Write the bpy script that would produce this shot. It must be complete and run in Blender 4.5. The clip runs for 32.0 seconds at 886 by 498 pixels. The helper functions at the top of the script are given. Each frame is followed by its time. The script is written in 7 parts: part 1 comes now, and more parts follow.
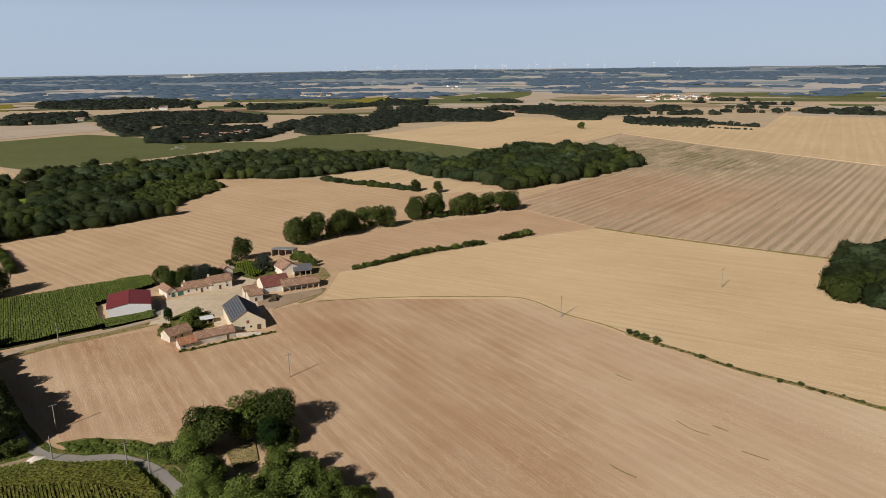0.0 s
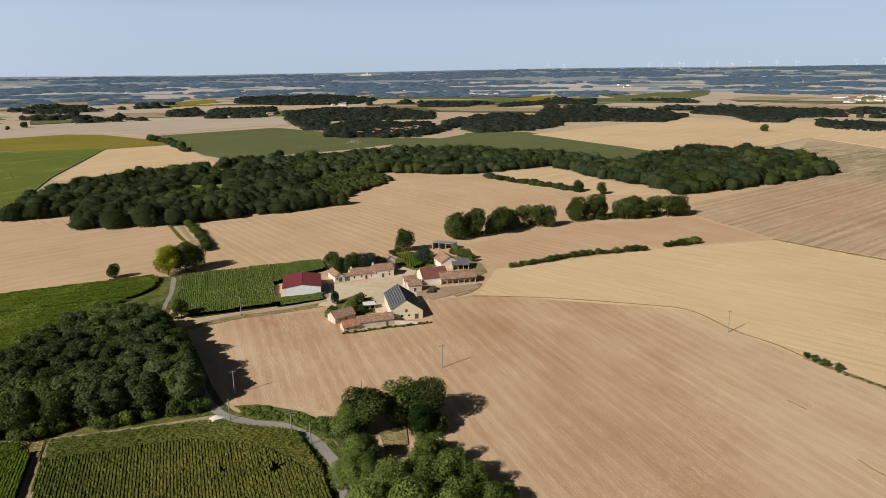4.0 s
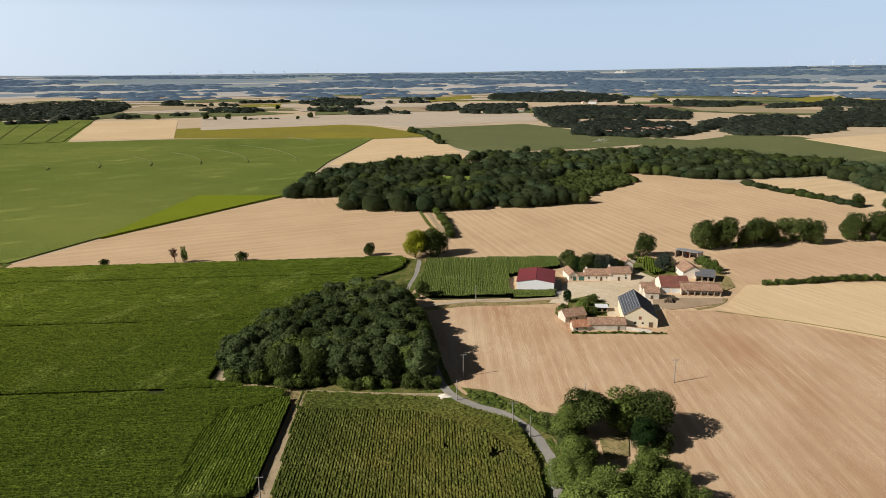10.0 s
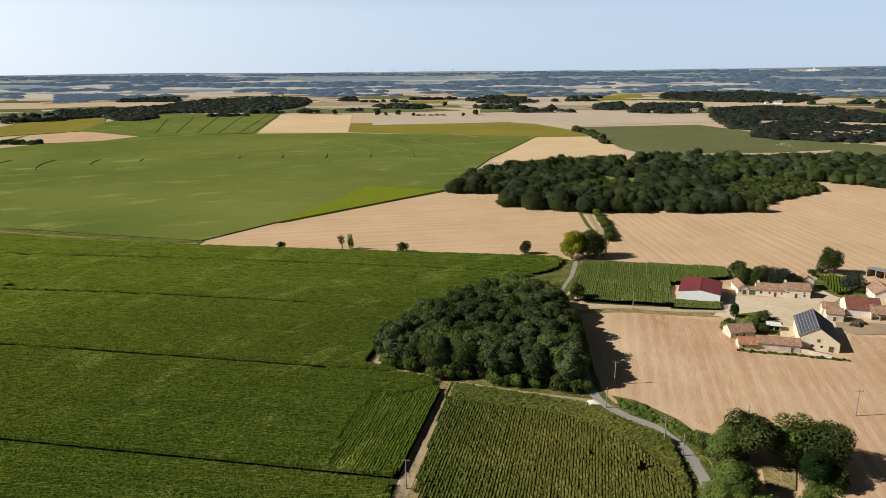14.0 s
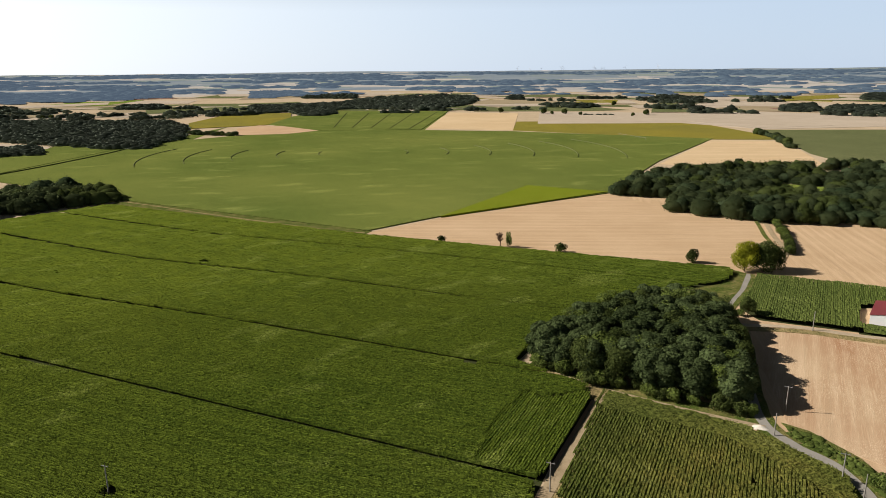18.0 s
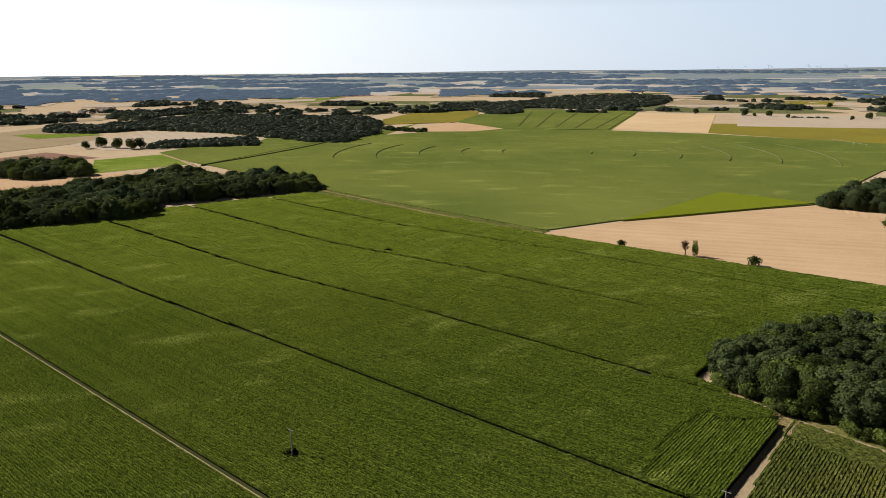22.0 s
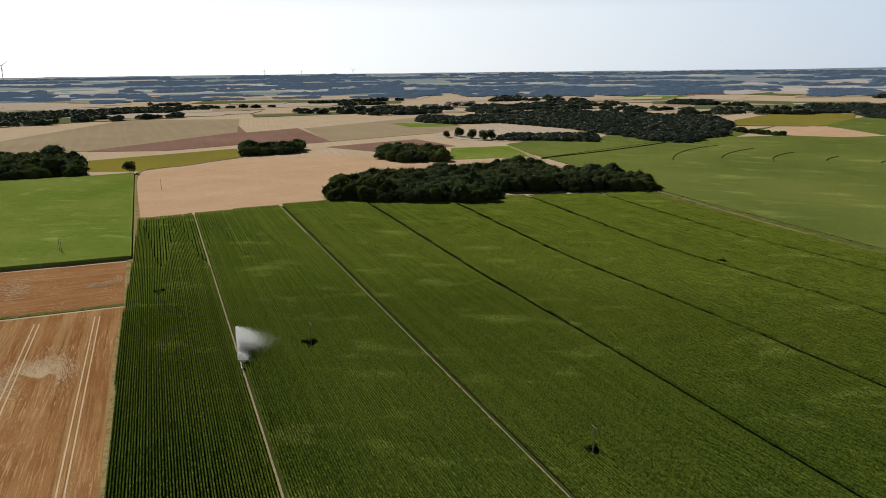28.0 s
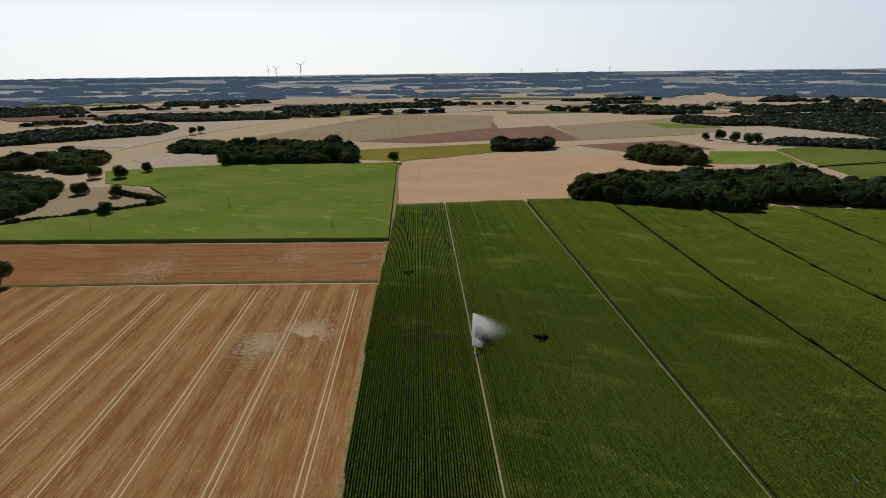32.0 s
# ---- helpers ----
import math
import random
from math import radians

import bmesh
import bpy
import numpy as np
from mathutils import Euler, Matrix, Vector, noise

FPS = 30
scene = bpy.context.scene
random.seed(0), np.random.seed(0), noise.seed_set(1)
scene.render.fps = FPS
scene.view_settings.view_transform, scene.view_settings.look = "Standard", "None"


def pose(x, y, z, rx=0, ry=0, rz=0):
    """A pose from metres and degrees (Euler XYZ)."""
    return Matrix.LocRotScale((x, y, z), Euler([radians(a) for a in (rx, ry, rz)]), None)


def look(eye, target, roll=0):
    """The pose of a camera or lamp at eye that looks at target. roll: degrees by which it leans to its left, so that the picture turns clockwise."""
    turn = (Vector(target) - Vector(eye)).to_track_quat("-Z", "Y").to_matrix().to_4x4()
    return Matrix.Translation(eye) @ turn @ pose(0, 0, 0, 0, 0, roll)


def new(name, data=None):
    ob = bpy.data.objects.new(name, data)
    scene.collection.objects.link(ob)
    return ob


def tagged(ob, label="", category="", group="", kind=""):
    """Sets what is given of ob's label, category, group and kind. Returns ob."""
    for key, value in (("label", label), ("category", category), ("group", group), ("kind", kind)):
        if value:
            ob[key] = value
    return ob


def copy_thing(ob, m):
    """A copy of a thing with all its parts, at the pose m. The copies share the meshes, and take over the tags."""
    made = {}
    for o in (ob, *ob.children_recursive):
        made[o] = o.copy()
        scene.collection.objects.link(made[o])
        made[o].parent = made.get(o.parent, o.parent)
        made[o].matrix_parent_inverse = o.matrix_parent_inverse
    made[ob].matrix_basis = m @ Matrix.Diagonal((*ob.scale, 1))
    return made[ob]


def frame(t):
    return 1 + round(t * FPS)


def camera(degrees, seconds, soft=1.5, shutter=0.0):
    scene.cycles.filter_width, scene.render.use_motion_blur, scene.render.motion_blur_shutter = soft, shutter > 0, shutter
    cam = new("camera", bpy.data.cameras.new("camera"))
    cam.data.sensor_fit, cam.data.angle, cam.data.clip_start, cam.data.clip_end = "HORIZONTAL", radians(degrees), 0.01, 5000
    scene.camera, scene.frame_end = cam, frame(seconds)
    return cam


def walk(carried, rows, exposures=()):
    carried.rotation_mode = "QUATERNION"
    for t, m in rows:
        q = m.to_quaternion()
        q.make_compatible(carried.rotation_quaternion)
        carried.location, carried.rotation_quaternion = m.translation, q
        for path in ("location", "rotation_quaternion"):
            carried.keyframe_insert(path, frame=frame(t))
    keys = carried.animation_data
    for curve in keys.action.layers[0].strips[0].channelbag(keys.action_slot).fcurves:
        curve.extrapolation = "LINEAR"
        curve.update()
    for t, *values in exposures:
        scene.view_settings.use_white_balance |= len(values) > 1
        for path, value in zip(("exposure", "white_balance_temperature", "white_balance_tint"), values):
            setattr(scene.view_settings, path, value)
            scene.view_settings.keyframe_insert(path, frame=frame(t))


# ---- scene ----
# ---- camera: a drone that hovers 100 m up and turns on the spot ----
EYE = 100.0
cam = camera(66.4, 32.0, soft=0.35)
# time, turn, tilt and lean
TURNS = (
    (0, 0.02, -14.66, -0.57), (0.5, 1.58, -14.66, -0.57), (1, 3.24, -14.66, -0.57), (1.5, 5.01, -14.66, -0.57), (2, 6.76, -14.66, -0.58),
    (2.5, 8.51, -14.66, -0.58), (3, 10.27, -14.66, -0.58), (3.5, 12.02, -14.66, -0.58), (5.5, 19.05, -14.66, -0.59), (6.5, 22.55, -14.66, -0.59),
    (7.5, 26.02, -14.66, -0.57), (8.5, 29.32, -14.66, -0.54), (9.5, 32.61, -14.68, -0.51), (10.5, 35.92, -14.7, -0.48), (11.5, 39.27, -14.73, -0.46),
    (12.5, 42.69, -14.75, -0.46), (13.5, 46.12, -14.75, -0.46), (14.5, 49.61, -14.77, -0.47), (16.5, 56.48, -14.78, -0.52), (17.5, 59.89, -14.78, -0.53),
    (18.5, 63.31, -14.77, -0.52), (19.5, 66.73, -14.77, -0.51), (20, 68.46, -14.77, -0.51), (20.5, 70.21, -14.76, -0.53), (21, 72.4, -14.74, -0.55),
    (21.5, 74.68, -14.73, -0.57), (22.5, 79.24, -14.71, -0.61), (23.5, 83.83, -14.68, -0.62), (24.5, 88.42, -14.69, -0.59), (25.5, 92.99, -14.7, -0.59),
    (27.5, 102.42, -14.68, -0.64), (28.5, 107.52, -14.65, -0.64), (29.5, 112.74, -14.62, -0.62), (30.5, 117.93, -14.61, -0.63), (31.5, 123.08, -14.6, -0.68),
    (32, 125.68, -14.6, -0.7),
)
walk(cam, [(t, pose(0, 0, EYE, 90 + tilt, 0, a) @ pose(0, 0, 0, 0, 0, lean)) for t, a, tilt, lean in TURNS],
     exposures=((0.0, -0.09, 6580, 13), (4.0, 0.06, 6540, 11.5), (8.0, 0.22, 6500, 10), (14.0, 0.3, 6540, 10), (20.0, 0.36, 6780, 11), (22.5, 0.32, 6780, 11), (25.0, 0.16, 6680, 11), (28.0, -0.02, 6420, 10), (32.0, -0.33, 6200, 10)))

# ---- light: a clear summer sky and one sun behind the left shoulder ----
SUN_UP, SUN_WAY = radians(33), radians(233)  # height, and heading from +x
world = bpy.data.worlds.new("sky")
scene.world = world
world.use_nodes = True
wn = world.node_tree.nodes
sky = wn.new("ShaderNodeTexSky")
sky.sky_type, sky.sun_disc = "NISHITA", False
sky.sun_elevation, sky.sun_rotation = SUN_UP, radians(90) - SUN_WAY
sky.air_density, sky.dust_density, sky.ozone_density, sky.altitude = 1.0, 0.4, 1.0, 100
paler = wn.new("ShaderNodeHueSaturation")
paler.inputs["Saturation"].default_value = 0.85
paler.inputs["Value"].default_value = 0.15
sun_dir = Vector((math.cos(SUN_UP) * math.cos(SUN_WAY), math.cos(SUN_UP) * math.sin(SUN_WAY), math.sin(SUN_UP)))


def sky_math(op, a, b, c=0.0):
    n = wn.new("ShaderNodeMath")
    n.operation = op
    for i, v in enumerate((a, b, c)):
        if isinstance(v, (int, float)):
            n.inputs[i].default_value = v
        else:
            world.node_tree.links.new(v, n.inputs[i])
    return n.outputs[0]


# summer haze: a pale veil that thickens towards the horizon and towards the sun
way = wn.new("ShaderNodeTexCoord").outputs["Generated"]
turn = wn.new("ShaderNodeVectorMath")
turn.operation = "DOT_PRODUCT"
turn.inputs[1].default_value = sun_dir
height = wn.new("ShaderNodeSeparateXYZ")
for a, z in ((way, turn.inputs[0]), (way, height.inputs[0]), (sky.outputs[0], paler.inputs["Color"])):
    world.node_tree.links.new(a, z)
glow = sky_math("POWER", sky_math("MULTIPLY_ADD", turn.outputs["Value"], 0.5, 0.5), 3.6)
veil = sky_math("POWER", sky_math("SUBTRACT", 1.0, sky_math("MINIMUM", sky_math("MAXIMUM", sky_math("MULTIPLY_ADD", height.outputs[2], 2.5, -0.2), 0.0), 1.0)), 2.0)
tone = wn.new("ShaderNodeMix")
tone.data_type = "RGBA"
tone.inputs[6].default_value, tone.inputs[7].default_value = (5.1, 6.6, 8.7, 1), (17.4, 17.3, 16.4, 1)
world.node_tree.links.new(glow, tone.inputs[0])
thin = wn.new("ShaderNodeVectorMath")
thin.operation = "SCALE"
world.node_tree.links.new(tone.outputs[2], thin.inputs[0])
world.node_tree.links.new(veil, thin.inputs["Scale"])
haze = wn.new("ShaderNodeMix")
haze.data_type, haze.blend_type = "RGBA", "ADD"
haze.inputs[0].default_value = 1.0
world.node_tree.links.new(paler.outputs[0], haze.inputs[6])
world.node_tree.links.new(thin.outputs[0], haze.inputs[7])
world.node_tree.links.new(haze.outputs[2], wn["Background"].inputs[0])
wn["Background"].inputs[1].default_value = 0.07
lamp = bpy.data.lights.new("sun", "SUN")
lamp.energy, lamp.angle, lamp.color = 4.8, radians(0.6), (1.0, 0.96, 0.90)
sun = new("sun", lamp)
sun.matrix_world = look(sun_dir * 300, (0, 0, 0))

# ---- materials ----


class Mat:
    """A node material under construction."""

    def __init__(self, name, rough=0.85):
        self.m = bpy.data.materials.new(name)
        self.m.use_nodes = True
        self.t = self.m.node_tree
        self.b = self.t.nodes["Principled BSDF"]
        self.b.inputs["Roughness"].default_value = rough
        self.b.inputs["Specular IOR Level"].default_value = 0.25 if rough < 0.65 else 0.0

    def n(self, kind, **values):
        node = self.t.nodes.new("ShaderNode" + kind)
        for key, v in values.items():
            node.inputs[key.replace("_", " ")].default_value = v
        return node

    def to(self, a, b):
        self.t.links.new(a, b)

    def place(self, turn=0.0, scale=(1, 1, 1)):
        """World place, turned so that x runs along heading turn (degrees)."""
        g, m = self.t.nodes.new("ShaderNodeNewGeometry"), self.t.nodes.new("ShaderNodeMapping")
        m.vector_type = "TEXTURE"
        m.inputs["Rotation"].default_value = (0, 0, radians(turn))
        m.inputs["Scale"].default_value = tuple(1 / s for s in scale)
        self.to(g.outputs["Position"], m.inputs["Vector"])
        return m.outputs[0]

    def noise(self, vector, scale, detail=3.0, low=0.35, high=0.65, rough=0.55):
        n = self.n("TexNoise", Scale=scale, Detail=detail, Roughness=rough)
        self.to(vector, n.inputs["Vector"])
        r = self.n("MapRange", From_Min=low, From_Max=high)
        self.to(n.outputs["Fac"], r.inputs["Value"])
        return r.outputs[0]

    def math(self, op, a, b=None, c=None):
        n = self.t.nodes.new("ShaderNodeMath")
        n.operation = op
        for i, v in enumerate((a, b, c)):
            if v is None:
                continue
            if isinstance(v, (int, float)):
                n.inputs[i].default_value = v
            else:
                self.to(v, n.inputs[i])
        return n.outputs[0]

    def mix(self, fac, a, b):
        n = self.t.nodes.new("ShaderNodeMix")
        n.data_type = "RGBA"
        for s, v in ((0, fac), (6, a), (7, b)):
            if isinstance(v, (int, float)):
                n.inputs[s].default_value = v
            elif isinstance(v, tuple):
                n.inputs[s].default_value = (*v, 1)
            else:
                self.to(v, n.inputs[s])
        return n.outputs[2]

    def bump(self, height, strength=0.4, distance=0.1):
        n = self.n("Bump", Strength=strength, Distance=distance)
        self.to(height, n.inputs["Height"])
        self.to(n.outputs[0], self.b.inputs["Normal"])

    def colour(self, c):
        if isinstance(c, tuple):
            self.b.inputs["Base Color"].default_value = (*c, 1)
        else:
            self.to(c, self.b.inputs["Base Color"])
        return self.m


def stubble(name, pale, dark, turn, period=6.0, stripe=0.35, blotch=0.02, soil=None, near=None, lines=0.3, weeds=None, bands=None):
    """Cut corn: drill lines and broken straw along one heading, over soil that shows through in blotches."""
    k = Mat(name, 0.95)
    pale, dark = (pale[0], pale[1], pale[2] * 1.12), (dark[0], dark[1], dark[2] * 1.12)
    p = k.place(turn)
    base = k.mix(k.noise(p, blotch, 5, 0.3, 0.7), pale, dark)

    def round_about(spot):
        d = k.t.nodes.new("ShaderNodeVectorMath")
        d.operation = "DISTANCE"
        k.to(k.place(), d.inputs[0])
        d.inputs[1].default_value = (spot[0], spot[1], 0)
        fade = k.n("MapRange", From_Min=spot[2], From_Max=spot[2] * 0.35)
        k.to(d.outputs["Value"], fade.inputs["Value"])
        return fade.outputs[0]

    light = tuple(min(1, v * 1.25 + 0.06) for v in pale)
    deep = tuple(v * 0.62 for v in dark)
    if soil:
        bare = k.noise(k.place(turn, (0.4, 1, 1)), blotch, 6, 0.36, 0.64, 0.62)
        if near:
            bare = k.math("MULTIPLY", k.math("MULTIPLY_ADD", bare, 0.45, 0.55), round_about(near))
        base = k.mix(k.math("MULTIPLY", bare, 0.85), base, soil)
    if weeds:
        for at in weeds:
            green = k.math("MULTIPLY", k.noise(k.place(turn, (0.35, 1, 1)), 0.05, 6, 0.40, 0.56, 0.65), round_about(at))
            base = k.mix(k.math("MULTIPLY", green, 0.95), base, (0.115, 0.125, 0.055))
    x = k.n("SeparateXYZ")
    k.to(p, x.inputs[0])
    if bands:
        wide, amount, tone = bands
        drift = k.math("MULTIPLY_ADD", k.noise(k.place(turn, (0.06, 1, 1)), 0.035, 3, 0.3, 0.7), wide * 0.5, x.outputs[1])
        belt = k.n("MapRange", From_Min=-0.35, From_Max=0.45)
        k.to(k.math("SINE", k.math("MULTIPLY", drift, 2 * math.pi / wide)), belt.inputs["Value"])
        base = k.mix(k.math("MULTIPLY", k.math("MULTIPLY", belt.outputs[0], k.noise(k.place(turn, (0.06, 1, 1)), 0.05, 5, 0.28, 0.5)), amount), base, tone)
    wander = k.math("MULTIPLY_ADD", k.noise(k.place(turn, (0.02, 1, 1)), 0.03, 3, 0.3, 0.7), period * 1.3, x.outputs[1])
    wave = k.math("MULTIPLY_ADD", k.math("SINE", k.math("MULTIPLY", wander, 2 * math.pi / period)), 0.5, 0.5)
    wave = k.math("MULTIPLY", k.math("POWER", wave, 2.0), k.math("MULTIPLY_ADD", k.noise(k.place(turn, (0.1, 0.3, 1)), 0.12, 4, 0.38, 0.68), 0.7, 0.3))
    base = k.mix(k.math("MULTIPLY", wave, stripe), base, light)
    band = k.noise(k.place(turn, (0.03, 1, 1)), 0.17, 4, 0.36, 0.66, 0.65)
    base = k.mix(k.math("MULTIPLY", band, lines * 0.8), base, dark)
    thin = k.noise(k.place(turn, (0.04, 1, 1)), 2.4, 3, 0.5, 0.64, 0.6)
    base = k.mix(k.math("MULTIPLY", k.math("MULTIPLY", thin, k.noise(p, 0.025, 4, 0.3, 0.6)), lines), base, light)
    groove = k.noise(k.place(turn, (0.02, 1, 1)), 0.6, 3, 0.55, 0.68, 0.6)
    base = k.mix(k.math("MULTIPLY", groove, lines * 0.9), base, deep)
    fleck = k.noise(k.place(turn, (0.3, 1, 1)), 5.0, 2, 0.54, 0.64, 0.6)
    base = k.mix(k.math("MULTIPLY", k.math("MULTIPLY", fleck, k.noise(p, 0.045, 5, 0.36, 0.62)), 0.4), base, light)
    clod = k.noise(k.place(turn, (0.4, 1, 1)), 3.2, 3, 0.53, 0.68, 0.7)
    base = k.mix(k.math("MULTIPLY", clod, 0.32), base, deep)
    k.bump(k.math("ADD", clod, k.math("MULTIPLY", thin, 0.6)), 0.25, 0.12)
    return k.colour(base)


def crop(name, lush, dull, turn, tall=0.6, pale=0.5, size=1.0, ripe=None, leafy=0.0):
    """Standing green crop: lush and yellower parts, wind-laid pale patches, single leaves tinted as if they catch the
    light, and leaf gaps painted dark.
    """
    k = Mat(name, 0.7)
    p = k.place(turn)
    base = k.mix(k.noise(p, 0.009 * size, 4, 0.35, 0.68), lush, dull)
    if ripe:
        d = k.t.nodes.new("ShaderNodeVectorMath")
        d.operation = "DISTANCE"
        k.to(k.place(), d.inputs[0])
        d.inputs[1].default_value = (ripe[0], ripe[1], 0)
        fade = k.n("MapRange", From_Min=ripe[2], From_Max=ripe[2] * 0.4)
        k.to(d.outputs["Value"], fade.inputs["Value"])
        patch = k.math("MULTIPLY_ADD", k.noise(k.place(), 0.12, 5, 0.4, 0.62, 0.65), 0.6, 0.4)
        base = k.mix(k.math("MULTIPLY", k.math("MULTIPLY", fade.outputs[0], patch), 0.85), base, ripe[3])
    base = k.mix(k.math("MULTIPLY", k.noise(k.place(turn, (0.25, 1, 1)), 0.03 * size, 3, 0.42, 0.75), 0.25), base, tuple(c * 0.72 for c in lush))
    laid = k.math("MULTIPLY", k.noise(k.place(turn + 60, (0.45, 1, 1)), 0.06 * size, 6, 0.56, 0.68, 0.66), k.noise(p, 1.1, 4, 0.40, 0.60, 0.7))
    base = k.mix(k.math("MULTIPLY", laid, pale), base, (dull[0] * 2 + 0.13, dull[1] * 2 + 0.12, dull[2] * 2 + 0.05))
    g = k.t.nodes.new("ShaderNodeNewGeometry")
    base = k.mix(k.math("MULTIPLY", g.outputs["Random Per Island"], leafy), base, (dull[0] * 1.5 + 0.01, dull[1] * 1.5 + 0.012, dull[2] * 1.3))
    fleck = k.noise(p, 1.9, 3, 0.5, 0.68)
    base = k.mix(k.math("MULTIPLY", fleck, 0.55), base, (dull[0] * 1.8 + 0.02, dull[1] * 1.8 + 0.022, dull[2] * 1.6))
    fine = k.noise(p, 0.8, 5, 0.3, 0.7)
    # dark specks put the shade of gaps between leaves into the colour
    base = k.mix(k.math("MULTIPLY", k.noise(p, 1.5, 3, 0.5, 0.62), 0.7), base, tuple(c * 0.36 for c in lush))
    k.bump(fine, tall, 0.6)
    return k.colour(base)


def plain(name, a, b, scale=1.0, rough=0.85, bump=0.3, metal=0.0, stretch=(1, 1, 1), glow=None):
    """A surface of two mixed tones with grain."""
    k = Mat(name, rough)
    p = k.place(0, stretch)
    big = k.noise(p, scale * 0.25, 3)
    small = k.noise(p, scale * 2.5, 4)
    k.b.inputs["Metallic"].default_value = metal
    if glow:
        k.b.inputs["Emission Color"].default_value, k.b.inputs["Emission Strength"].default_value = (*glow, 1), 1.0
    c = k.mix(k.math("MULTIPLY_ADD", small, 0.45, k.math("MULTIPLY", big, 0.55)), a, b)
    if bump:
        k.bump(small, bump, 0.05)
    return k.colour(c)


def foliage(name, dark, light, dry=None, scale=0.5, amount=0.55, glow=None, thin=0.16):
    """Leaves: tone by clump and by leaf, slightly waxy."""
    k = Mat(name, 0.8)
    if glow:
        k.b.inputs["Emission Color"].default_value, k.b.inputs["Emission Strength"].default_value = (*glow, 1), 1.0
    g, o = k.t.nodes.new("ShaderNodeNewGeometry"), k.t.nodes.new("ShaderNodeObjectInfo")
    p = k.place()
    c = k.mix(k.math("MULTIPLY", g.outputs["Random Per Island"], amount), dark, light)
    c = k.mix(k.math("MULTIPLY", k.noise(p, scale, 4), 0.4), c, light)
    c = k.mix(k.math("MULTIPLY", k.noise(p, 0.11, 2, 0.42, 0.6), 0.45), c, tuple(v * 0.62 for v in dark))
    c = k.mix(k.math("MULTIPLY", k.noise(p, 0.03, 3, 0.48, 0.62), 0.45), c, tuple(v * 1.15 for v in light))
    c = k.mix(k.math("MULTIPLY", o.outputs["Random"], 0.4), c, dry or tuple(v * 0.6 for v in dark))
    k.bump(k.noise(p, scale * 4, 4), 0.35, 0.4)
    if thin:
        lit = k.t.nodes.new("ShaderNodeBsdfTranslucent")
        k.to(k.mix(0.35, c, tuple(v * 1.5 for v in light)), lit.inputs["Color"])
        both = k.t.nodes.new("ShaderNodeMixShader")
        both.inputs[0].default_value = thin
        k.to(k.b.outputs[0], both.inputs[1])
        k.to(lit.outputs[0], both.inputs[2])
        k.to(both.outputs[0], k.t.nodes["Material Output"].inputs["Surface"])
    return k.colour(c)


def meadow(name, green, straw, dry):
    """Rough grass: lush and parched tufts in patches, with bare earth showing."""
    k = Mat(name, 0.95)
    p = k.place()
    base = k.mix(k.noise(p, 0.16, 5, 0.5 - dry * 0.3, 0.75 - dry * 0.3, 0.65), green, straw)
    base = k.mix(k.math("MULTIPLY", k.noise(p, 0.9, 4, 0.5, 0.66), 0.55), base, tuple(c * 0.5 for c in green))
    base = k.mix(k.math("MULTIPLY", k.noise(p, 2.2, 3, 0.52, 0.66), 0.5), base, tuple(c * 1.35 for c in straw))
    base = k.mix(k.math("MULTIPLY", k.noise(p, 0.35, 4, 0.6, 0.7), 0.6), base, (0.34, 0.245, 0.135))
    k.bump(k.noise(p, 1.6, 4, 0.3, 0.7), 0.7, 0.3)
    return k.colour(base)


def tiles(name, main, dark, lichen):
    """Old clay tiles: weathered courses, dark moss and pale lichen in patches."""
    k = Mat(name, 0.9)
    p = k.place()
    base = k.mix(k.noise(p, 0.5, 4, 0.36, 0.66), main, tuple(0.5 * (a + b) for a, b in zip(main, dark)))
    base = k.mix(k.math("MULTIPLY", k.noise(p, 2.6, 4, 0.44, 0.62, 0.7), 0.75), base, dark)
    base = k.mix(k.math("MULTIPLY", k.noise(p, 1.1, 5, 0.54, 0.66, 0.7), 0.7), base, lichen)
    k.bump(k.noise(p, 3.0, 3), 0.8, 0.08)
    return k.colour(base)


M = {}
M["ground"] = stubble("dry_field", (0.52, 0.405, 0.245), (0.45, 0.345, 0.20), 30, 9, 0.25)
M["stub_a"] = stubble("reddish_stubble", (0.745, 0.60, 0.360), (0.67, 0.525, 0.300), 124, 5, 0.14, 0.024, (0.33, 0.145, 0.066), (-72.0, 205.0, 285), 0.2)
M["stub_b"] = stubble("golden_stubble", (0.68, 0.51, 0.275), (0.59, 0.42, 0.21), 150, 8, 0.16, 0.012, lines=0.4)
M["stub_c"] = stubble("brown_stubble", (0.56, 0.385, 0.215), (0.48, 0.31, 0.165), 145, 6, 0.3)
M["stub_d"] = stubble("swathed_stubble", (0.58, 0.41, 0.225), (0.49, 0.335, 0.175), 140, 6.5, 0.42)
M["stub_p"] = stubble("wheel_marked_stubble", (0.57, 0.40, 0.22), (0.49, 0.335, 0.175), 58, 9, 0.3)
M["stub_f"] = stubble("grey_stubble", (0.57, 0.43, 0.255), (0.44, 0.33, 0.195), 52, 9, 0.3, 0.014, (0.46, 0.235, 0.125), (141.3, 556.4, 190), 0.45, ((274.0, 880.0, 190), (293.0, 750.0, 130)), (7.5, 0.75, (0.27, 0.21, 0.115)))
M["stub_g"] = stubble("pale_stubble", (0.64, 0.48, 0.26), (0.56, 0.40, 0.205), 60, 16, 0.3, 0.006)
M["stub_q"] = stubble("red_ploughed_stubble", (0.395, 0.225, 0.080), (0.25, 0.110, 0.033), 37.5, 8.5, 0.2, 0.035, (0.20, 0.080, 0.028), lines=0.7, bands=(11.0, 0.5, (0.43, 0.285, 0.125)))
